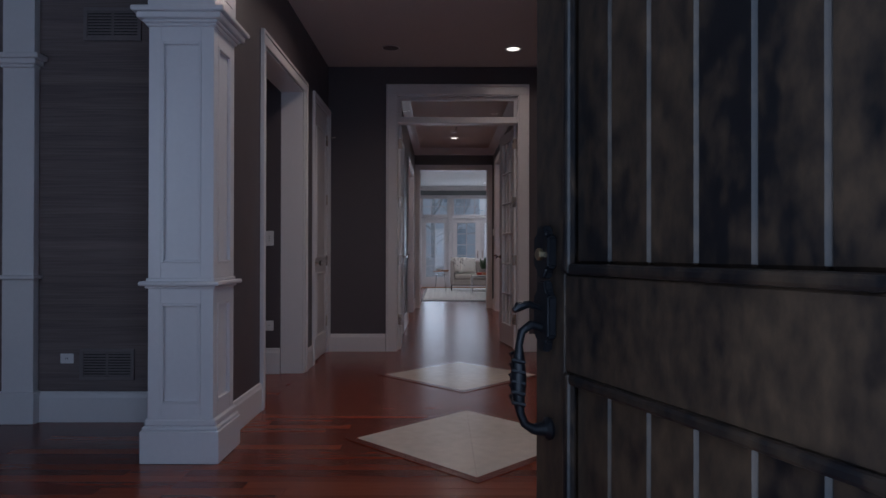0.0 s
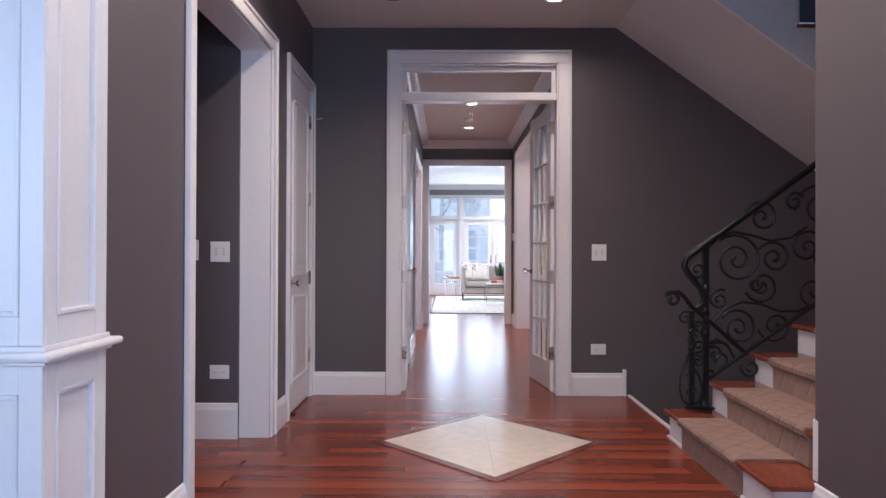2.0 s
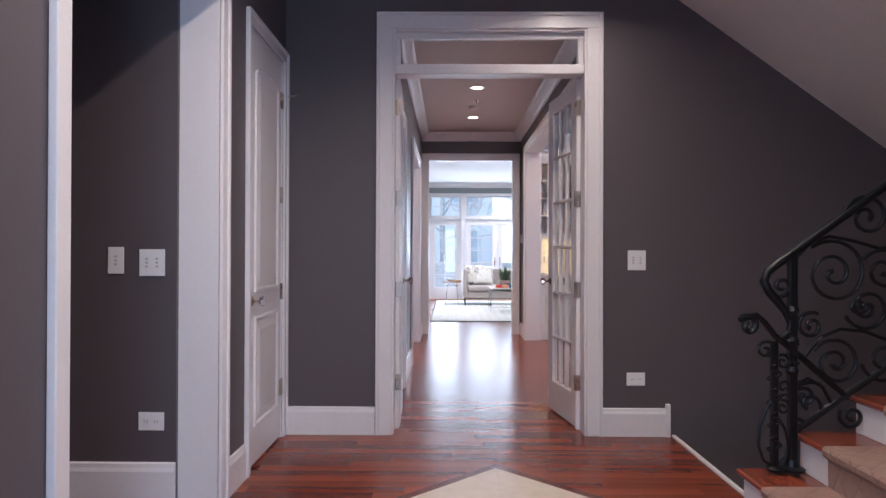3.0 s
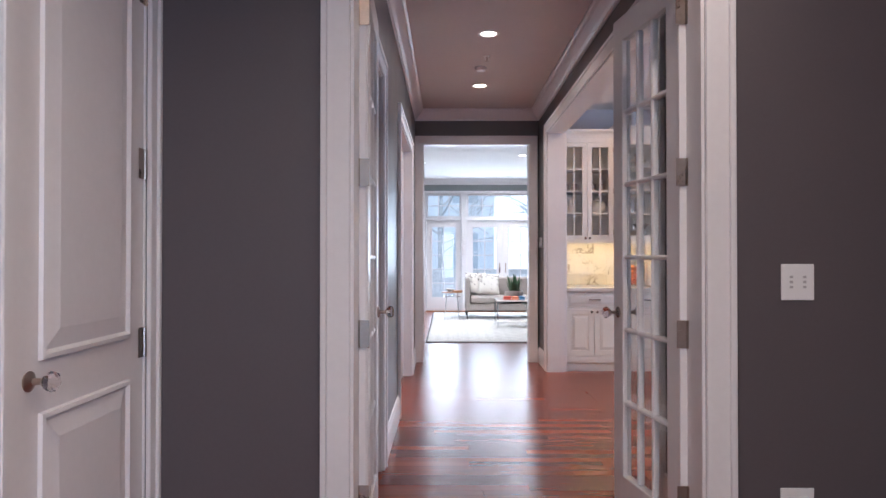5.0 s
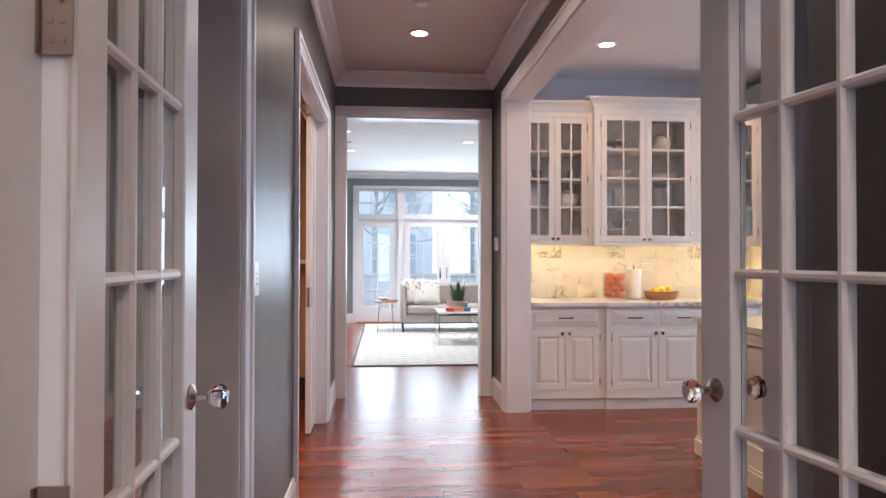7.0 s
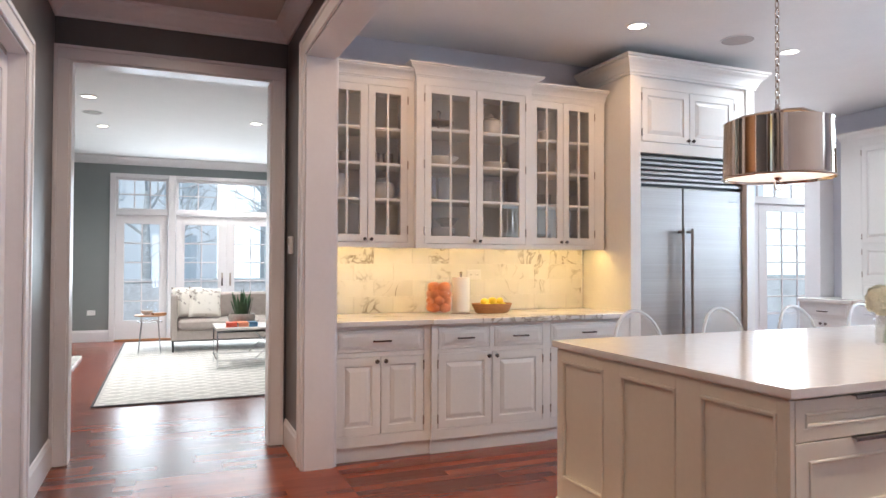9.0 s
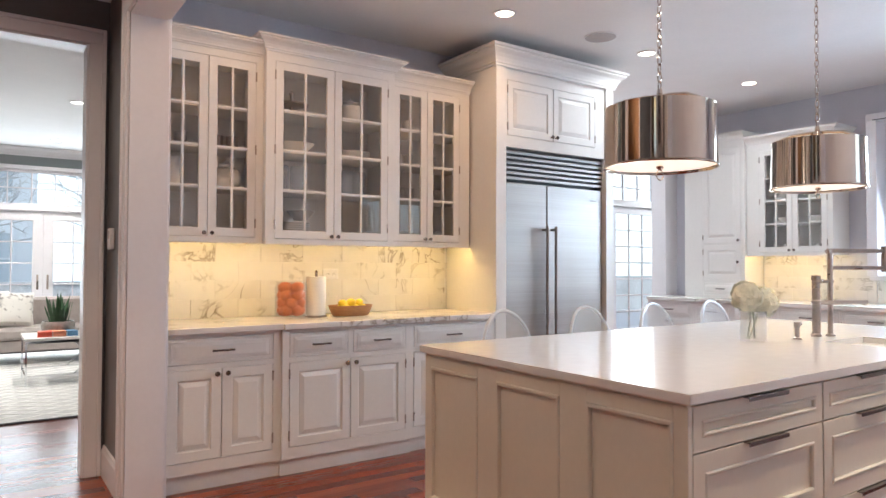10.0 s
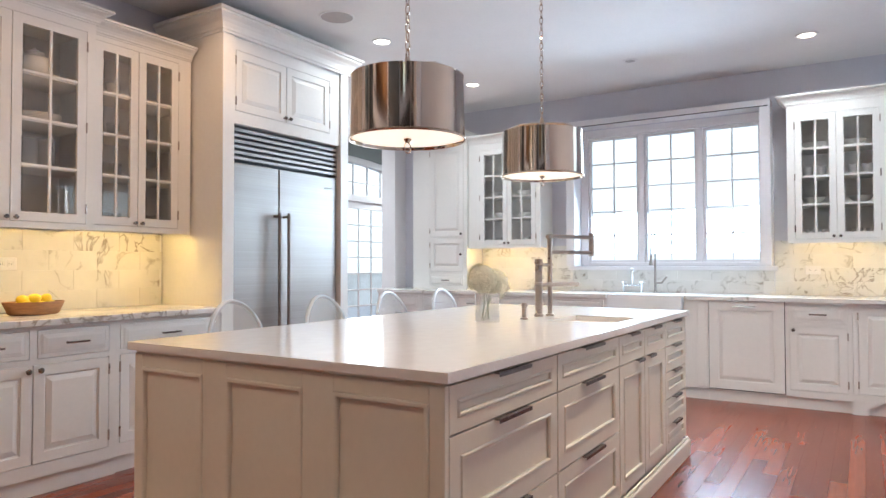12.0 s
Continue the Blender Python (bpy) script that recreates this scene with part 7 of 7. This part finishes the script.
def switch_plate(m, gangs, w, h, label, category="switch"):
    """Plate facing -y with its middle at the origin."""
    s = thing("light_switch" if category == "switch" else "wall_outlet", m, label, category)
    part("plate", boxes((-w / 2, w / 2, -0.006, -0.0005, -h / 2, h / 2), bev=0.002), "plate", s)
    for g in range(gangs):
        cx = (g - (gangs - 1) / 2) * 0.048
        if category == "switch":
            bm = bmesh.new()
            for k in range(3):
                box(bm, cx - 0.006, cx + 0.006, -0.0085, -0.0062, -0.022 + k * 0.018, -0.013 + k * 0.018, bev=0.001)
            part("buttons", bm, "plate_dark", s)
        else:
            part("socket", boxes((cx - 0.016, cx + 0.016, -0.0085, -0.0062, -0.014, 0.014), bev=0.003), "plate", s)
            part("slots", boxes((cx - 0.007, cx - 0.005, -0.0093, -0.0087, -0.006, 0.006), (cx + 0.005, cx + 0.007, -0.0093, -0.0087, -0.006, 0.006)), "black", s)
    return s


switch_plate(pose(1.02, 0, 1.155), 2, 0.118, 0.13, "white double light switch on the dark grey wall")
switch_plate(pose(1.015, 0, 0.375), 2, 0.12, 0.085, "white double wall outlet above the baseboard", "outlet")
switch_plate(pose(-1.77, -1.30, 1.16), 1, 0.075, 0.125, "white dimmer switch in the side passage")
switch_plate(pose(-1.60, -1.30, 1.15), 2, 0.12, 0.125, "white double light switch in the side passage")
switch_plate(pose(-1.60, -1.30, 0.41), 2, 0.12, 0.085, "white wall outlet in the side passage", "outlet")
switch_plate(pose(HL, 1.72, 1.20, 0, 0, 90), 1, 0.075, 0.12, "white light switch on the hall wall")
switch_plate(pose(HR, 0.50, 1.17, 0, 0, -90), 2, 0.12, 0.125, "white double light switch behind the french door")
switch_plate(pose(-2.39, -2.91, 0.385), 1, 0.08, 0.06, "steel plated outlet on the grasscloth wall", "outlet")
switch_plate(pose(2.30, END - 0.0145, 1.19), 2, 0.12, 0.075, "cream outlet set in the marble backsplash", "outlet")
switch_plate(pose(-1.04, RY, 0.46), 2, 0.12, 0.08, "white outlet on the living room wall", "outlet")
switch_plate(pose(KX - 0.0145, 1.62, 1.13, 0, 0, -90), 2, 0.12, 0.075, "white outlet set in the marble backsplash", "outlet")
th = thing("thermostat", pose(HR, 5.23, 1.40, 0, 0, -90), "white wall thermostat beside the living room doorway", "thermostat")
part("body", boxes((-0.04, 0.04, -0.028, -0.0005, -0.06, 0.06), bev=0.005), "plate", th)
part("display", boxes((-0.028, 0.028, -0.030, -0.0285, 0.0, 0.045), bev=0.001), "plate_dark", th)
for x, z, w, h, lab in ((-2.145, 0.35, 0.33, 0.19, "grey wall air grille above the baseboard"), (-2.12, 2.42, 0.35, 0.2, "dark high wall air grille")):
    vt = thing("air_grille", pose(x, -2.91, z), lab, "air grille", "wall grilles")
    bm = bmesh.new()
    frame_bars(bm, -w / 2, w / 2, -h / 2, h / 2, 0.022, -0.012, -0.0005, 0.002)
    box(bm, -0.006, 0.006, -0.010, -0.0005, -h / 2 + 0.022, h / 2 - 0.022)
    part("frame", bm, "vent", vt)
    part("backing", boxes((-w / 2 + 0.022, w / 2 - 0.022, -0.002, -0.0006, -h / 2 + 0.022, h / 2 - 0.022)), "black", vt)
    for k in range(9):
        z0 = -h / 2 + 0.028 + k * (h - 0.056) / 8
        for a, b in ((-w / 2 + 0.0225, -0.0065), (0.0065, w / 2 - 0.0225)):
            part("slat", boxes((a, b, -0.010, -0.0022, z0 - 0.0045, z0 + 0.0045)), "vent", vt)
single("wall_shelf", boxes((-1.15, -0.85, 5.33, 5.4515, 1.22, 1.26), bev=0.004), "trim", "small white shelf in the side room", "shelf")

# ---- things on the worktop ----
WT = 0.906
jr = thing("glass_jar", pose(1.90, 5.20, WT), "lidded glass jar full of oranges on the marble worktop", "jar")
bm = bmesh.new()
lathe(bm, [(0.0, 0.001), (0.088, 0.001), (0.094, 0.012), (0.095, 0.185), (0.085, 0.21), (0.085, 0.218), (0.080, 0.218), (0.080, 0.21), (0.090, 0.183), (0.089, 0.014), (0.0, 0.010)], seg=36, cap=False)
part("jar_body", bm, "thin_glass", jr, smooth=True).visible_shadow = False
bm = bmesh.new()
lathe(bm, [(0.0, 0.232), (0.06, 0.229), (0.088, 0.224), (0.088, 0.2185), (0.0, 0.2185)], seg=30, cap=False)
ball(bm, (0, 0, 0.250), 0.016, 14, 10)
part("lid", bm, "thin_glass", jr, "glass lid with a knob", True)
jr.scale = (1.14, 1.14, 1.08)
orng = random.Random(11)
for lv in range(4):
    n = 5 if lv < 3 else 4
    for k in range(n):
        a = 2 * math.pi * k / n + lv * 0.6
        part("orange", ball(bmesh.new(), (0.050 * math.cos(a), 0.050 * math.sin(a), 0.047 + lv * 0.046), 0.034, 16, 10), "orange", jr, smooth=True)
tr_ = thing("paper_towel_roll", pose(2.085, 5.22, WT), "white paper towel roll on a holder", "paper towel")
part("roll", lathe(bmesh.new(), [(0.02, 0.012), (0.066, 0.012), (0.0665, 0.27), (0.02, 0.27)], seg=36), "paper", tr_, smooth=False)
part("holder", lathe(bmesh.new(), [(0.075, 0), (0.075, 0.008), (0.009, 0.012), (0.009, 0.295), (0.014, 0.30), (0.0, 0.315)], seg=20, cap=False), "brushed", tr_)
bw = thing("fruit_bowl", pose(2.325, 5.18, WT), "oval wooden bowl heaped with lemons", "bowl")
bm = bmesh.new()
lathe(bm, [(0.0, 0.002), (0.120, 0.002), (0.130, 0.008), (0.158, 0.070), (0.157, 0.074), (0.150, 0.072), (0.122, 0.014), (0.0, 0.011)], seg=36, cap=False)
bmesh.ops.scale(bm, vec=(1.03, 0.66, 1), verts=bm.verts)
part("bowl_body", bm, "bowlwood", bw, smooth=True)
lm = random.Random(4)
for k, (x, y, z) in enumerate(((-0.09, 0.0, 0.055), (-0.03, 0.03, 0.06), (0.03, -0.02, 0.06), (0.09, 0.01, 0.058), (-0.05, -0.04, 0.06), (0.05, 0.04, 0.06), (-0.06, 0.0, 0.095), (0.0, 0.0, 0.10), (0.06, 0.0, 0.094))):
    bm = ball(bmesh.new(), (0, 0, 0), 0.029, 14, 10, (1.3, 1, 1))
    bmesh.ops.rotate(bm, verts=bm.verts, matrix=Euler((0, lm.random(), lm.random() * 3)).to_matrix())
    bmesh.ops.translate(bm, verts=bm.verts, vec=(x, y * 0.9, z - 0.012))
    part("lemon", bm, "lemon", bw, smooth=True)

# ---- crockery behind the cabinet glass ----


def crock(name, prof, x, y, z, material, label, category, seg=24):
    bm = bmesh.new()
    lathe(bm, prof, seg=seg, cap=False)
    return single(name, bm, material, label, category, "cabinet crockery", pose(x, y, z), True)


CUP = [(0.0, 0.0), (0.03, 0.0), (0.036, 0.01), (0.04, 0.09), (0.037, 0.09), (0.033, 0.012), (0.0, 0.01)]
BOWL = [(0.0, 0.0), (0.045, 0.0), (0.05, 0.012), (0.095, 0.06), (0.09, 0.062), (0.045, 0.018), (0.0, 0.014)]
POT = [(0.0, 0.0), (0.055, 0.0), (0.085, 0.03), (0.095, 0.075), (0.08, 0.12), (0.045, 0.14), (0.05, 0.155), (0.03, 0.165), (0.012, 0.175), (0.0, 0.19)]
JUG = [(0.0, 0.0), (0.07, 0.0), (0.075, 0.01), (0.075, 0.17), (0.068, 0.18), (0.06, 0.17), (0.06, 0.014), (0.0, 0.012)]
PLATE = [(0.0, 0.0), (0.06, 0.0), (0.07, 0.004), (0.125, 0.016), (0.124, 0.02), (0.07, 0.009), (0.0, 0.006)]


def levels(z0, z1, n=3):
    return [z0] + [z0 + 0.064 + (z1 - z0 - 0.11) * k / (n + 1) for k in range(1, n + 1)]


LA = levels(UZ0, 2.53)
for x in (1.12, 1.22, 1.44, 1.54):
    crock("drinking_glass", CUP, x, 5.32, LA[2], "brushed", "dark pewter goblet in the wall cabinet", "glass")
crock("canister", JUG, 1.16, 5.33, LA[1], "china", "white ceramic canister in the wall cabinet", "canister")
crock("teapot", POT, 1.50, 5.32, LA[1], "china", "round white lidded pot in the wall cabinet", "pot")
crock("bowl", BOWL, 1.18, 5.32, LA[0], "china", "white bowl in the wall cabinet", "bowl")
LB = levels(UZ0 - 0.005, 2.555)
ck = crock("cake_stand", [(0.0, 0.0), (0.05, 0.0), (0.055, 0.006), (0.015, 0.02), (0.012, 0.06), (0.11, 0.07), (0.115, 0.08), (0.0, 0.082)], 1.92, 5.27, LB[3], "brushed", "dark metal cake stand in the wall cabinet", "cake stand")
crock("glass_dome", [(0.0, 0.0), (0.012, 0.0), (0.012, 0.05), (0.02, 0.07), (0.0, 0.09)], 1.92, 5.27, LB[3] + 0.083, "brushed", "small metal finial on the cake stand", "ornament")
crock("tureen", POT, 2.36, 5.28, LB[3], "china", "white lidded tureen in the wall cabinet", "tureen")
crock("bowl", [(r * 1.35, z * 1.2) for r, z in BOWL], 1.95, 5.28, LB[2], "china", "large white bowl in the wall cabinet", "bowl")
for k in range(5):
    crock("plate", PLATE, 2.38, 5.28, LB[2] + k * 0.009, "china", "white plate in a stack", "plate")
for x in (1.86, 1.98, 2.24, 2.34, 2.44):
    crock("jug", [(r * 0.7, z) for r, z in JUG], x, 5.30, LB[1], "acrylic", "clear glass jug in the wall cabinet", "jug")
for k in range(8):
    crock("plate", PLATE, 1.93, 5.28, LB[0] + k * 0.014, "china", "white plate in a tall stack", "plate")
crock("bowl", BOWL, 2.12 - 0.16, 5.2, LB[0] + 0.13, "pot", "grey bowl on the plates", "bowl")
for x in (2.26, 2.40, 2.48):
    crock("bowl", [(r * 0.6, z) for r, z in BOWL], x, 5.25, LB[0], "china", "small white bowl in the wall cabinet", "bowl")
LC = levels(UZ0, 2.545)
for lv, xs in ((3, (2.72, 2.84)), (2, (2.72, 2.84, 3.05)), (1, (2.70, 2.78, 2.86, 3.0, 3.1)), (0, (2.70, 2.78, 2.86, 3.02, 3.12))):
    for x in xs:
        crock("drinking_glass", CUP, x, 5.28, LC[lv], "thin_glass" if lv < 3 else "china", "clear drinking glass in the wall cabinet" if lv < 3 else "white cup in the wall cabinet", "glass", 14)
LD = levels(1.395, 2.46)
for lv, ys in ((3, (1.60, 1.30)), (2, (1.64, 1.54, 1.30, 1.20)), (1, (1.60, 1.25)), (0, (1.62, 1.5, 1.28, 1.18))):
    for j, y in enumerate(ys):
        crock("cup" if lv % 2 == 0 else "bowl", CUP if lv % 2 == 0 else BOWL, KX - 0.15, y, LD[lv], "china", "white cup in the window wall cabinet" if lv % 2 == 0 else "white bowl in the window wall cabinet", "cup" if lv % 2 == 0 else "bowl", 16)
LE = levels(1.395, 2.44)
for lv, ys in ((2, (4.66, 4.36)), (1, (4.62, 4.32)), (0, (4.66, 4.55, 4.33, 4.24))):
    for y in ys:
        crock("bowl" if lv else "cup", BOWL if lv else CUP, KX - 0.15, y, LE[lv], "china", "white bowl in the glazed cabinet" if lv else "white cup in the glazed cabinet", "bowl" if lv else "cup", 16)

# ---- outside ----


def house(x, y, w, d, h, rise, label, material, rz=0, rows=2, cols=4):
    o = thing("house", pose(x, y, -0.5, 0, 0, rz), label, "house", "neighbouring houses")
    part("wall", boxes((-w / 2, w / 2, -d / 2, d / 2, 0, h)), material, o)
    bm = bmesh.new()
    prism(bm, [(-w / 2 - 0.4, h), (w / 2 + 0.4, h), (0, h + rise)], "y", -d / 2 - 0.4, d / 2 + 0.4)
    part("roof", bm, "roof", o, "snow dusted gable roof")
    part("gable", prism(bmesh.new(), [(-w / 2 + 0.2, h + 0.01), (w / 2 - 0.2, h + 0.01), (0, h + rise - 0.3)], "y", -d / 2 - 0.42, -d / 2 - 0.4), material, o)
    for r in range(rows):
        for c in range(cols):
            cx = -w / 2 + w * (c + 0.5) / cols
            cz = 1.1 + r * 2.9
            win = part("window", boxes((cx - 0.55, cx + 0.55, -d / 2 - 0.03, -d / 2 - 0.005, cz, cz + 1.6)), "hazy_pane", o)
            bm = bmesh.new()
            frame_bars(bm, cx - 0.65, cx + 0.65, cz - 0.1, cz + 1.7, 0.1, -d / 2 - 0.08, -d / 2 - 0.035, 0.0)
            box(bm, cx - 0.03, cx + 0.03, -d / 2 - 0.07, -d / 2 - 0.035, cz, cz + 1.6), box(bm, cx - 0.55, cx + 0.55, -d / 2 - 0.068, -d / 2 - 0.036, cz + 0.77, cz + 0.83)
            part("frame", bm, "siding", win)
    return o


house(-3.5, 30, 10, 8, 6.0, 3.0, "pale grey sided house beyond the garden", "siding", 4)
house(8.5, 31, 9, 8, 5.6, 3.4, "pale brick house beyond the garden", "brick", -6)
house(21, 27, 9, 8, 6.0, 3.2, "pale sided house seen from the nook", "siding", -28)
single("garden_wall", boxes((-14, 26, 19.0, 19.3, -0.5, 0.75), (-14, 26, 18.95, 19.35, 0.75, 0.83)), "brick", "low pale garden wall under snow", "wall")


def bare_tree(x, y, h, seed, label):
    t = thing("tree", pose(x, y, -0.5), label, "tree", "bare garden trees")
    r = random.Random(seed)
    bm = bmesh.new()
    tube(bm, [(0, 0, 0), (0.05, 0.02, h * 0.25), (0.0, 0.05, h * 0.5), (0.1, 0.0, h * 0.8)], 0.1, 8, [0.16, 0.12, 0.09, 0.03])
    part("trunk", bm, "bark", t)
    bm = bmesh.new()

    def grow(p, d, ln, rad, lv):
        q = p + d * ln
        mid = (p + q) / 2 + Vector((r.gauss(0, 0.06), r.gauss(0, 0.06), r.gauss(0, 0.04))) * ln
        tube(bm, [p, mid, q], rad, 5, [rad, rad * 0.8, rad * 0.55])
        if lv:
            for _ in range(3):
                e = (d + Vector((r.gauss(0, 0.5), r.gauss(0, 0.5), r.gauss(0.12, 0.35)))).normalized()
                grow(p + (q - p) * (0.45 + 0.55 * r.random()), e, ln * 0.66, rad * 0.55, lv - 1)
    for k in range(9):
        a = r.random() * 6.28
        grow(Vector((0.02, 0.03, h * (0.3 + 0.055 * k))), Vector((math.cos(a), math.sin(a), 0.6)).normalized(), h * 0.25, 0.045, 3)
    part("crown", bm, "bark", t, "bare branches")


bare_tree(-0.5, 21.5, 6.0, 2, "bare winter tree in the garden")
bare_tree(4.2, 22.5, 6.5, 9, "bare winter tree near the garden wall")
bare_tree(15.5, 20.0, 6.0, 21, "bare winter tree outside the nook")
# Self-lit panels: outdoor brightness is put into their surface
bd = struct("backdrop", boxes((-55, 60, 60, 60.5, -0.5, 30), (62, 62.5, -55, 60, -0.5, 30)), "sky_glow", "plain glowing panels in place of the bright overcast distance", "backdrop")

# ---- floor pieces ----


def island_mat(name, base):
    m = bpy.data.materials[base].copy()
    m.name = name
    nt = m.node_tree
    for n in list(nt.nodes):
        if n.type == "OBJECT_INFO":
            g = nt.nodes.new("ShaderNodeNewGeometry")
            for l in list(n.outputs["Random"].links):
                nt.links.new(g.outputs["Random Per Island"], l.to_socket)
            nt.nodes.remove(n)
    return m


M["floor_stuff"] = island_mat("cherry floorboards", "cherry floorboard")
PW = 0.083
rng = random.Random(7)
planks, rest = [], []


def lay(x0, x1, y0, y1, near):
    y = y0
    while y < y1 - 0.003:
        x = x0 - rng.random() * 1.2
        while x < x1:
            ln = rng.choice((0.6, 0.8, 1.0, 1.25, 1.5))
            a, b = max(x, x0), min(x + ln, x1)
            if b - a > 0.03:
                (near if near is not None else rest).append((a + 0.0002, b - 0.0002, y + 0.0002, min(y + PW, y1) - 0.0002))
            x += ln
        y += PW


lay(FL, 1.25, -5.05, 0.0, planks)
lay(-5.0, 5.0, -6.45, -5.05, None)
lay(-5.0, FL, -5.05, 0.0, None)
lay(1.25, 5.0, -5.05, -2.57, None)
lay(-3.6, HR + 0.2, 0.0, 12.6, None)
lay(HR + 0.2, KX, 0.0, 7.54, None)
lay(KX, KX + 4.0, 6.25, 7.54, None)
lay(HR + 0.2, 4.55, 7.54, 12.6, None)
floor_ob = bpy.data.objects["floor"]
for a, b, c, d in planks[:300]:
    v, f = [], []
    cx, cy = (a + b) / 2, (c + d) / 2
    board("plank", a - cx, b - cx, c - cy, d - cy, v, f)
    me = bpy.data.meshes.new("plank")
    me.from_pydata(v, [], f)
    me.materials.append(M["floor"])
    ob = new("plank", me)
    ob.location = (cx, cy, 0)
    ob.parent = floor_ob
v, f = [], []
for a, b, c, d in planks[300:] + rest:
    board("planks", a, b, c, d, v, f)
me = bpy.data.meshes.new("planks")
me.from_pydata(v, [], f)
me.materials.append(M["floor_stuff"])
pl = new("planks", me)
pl.parent = floor_ob
tagged(pl, "glossy red cherry floorboards", kind="stuff")

for cy in (-1.335, -3.27):
    d = thing("floor_inlay", pose(0.05, cy, 0.0), "cream stone diamond inlay framed in dark wood", "inlay", "floor diamonds", "structure")
    hx2, hy2, g = 0.632, 0.650, 0.0003
    for sx in (-1, 1):
        for sy in (-1, 1):
            bm = bmesh.new()
            prism(bm, [(sx * g, sy * g), (sx * (hx2 - 2 * g), sy * g), (sx * g, sy * (hy2 - 2 * g))], "z", 0.001, 0.0045)
            part("stone_tile", bm, "stone", d)
            bm = bmesh.new()
            prism(bm, [(sx * hx2, 0), (sx * (hx2 + 0.075), 0), (0, sy * (hy2 + 0.077)), (0, sy * hy2)], "z", 0.001, 0.004)
            part("border_strip", bm, "floor_edge", d, "dark wood border strip")
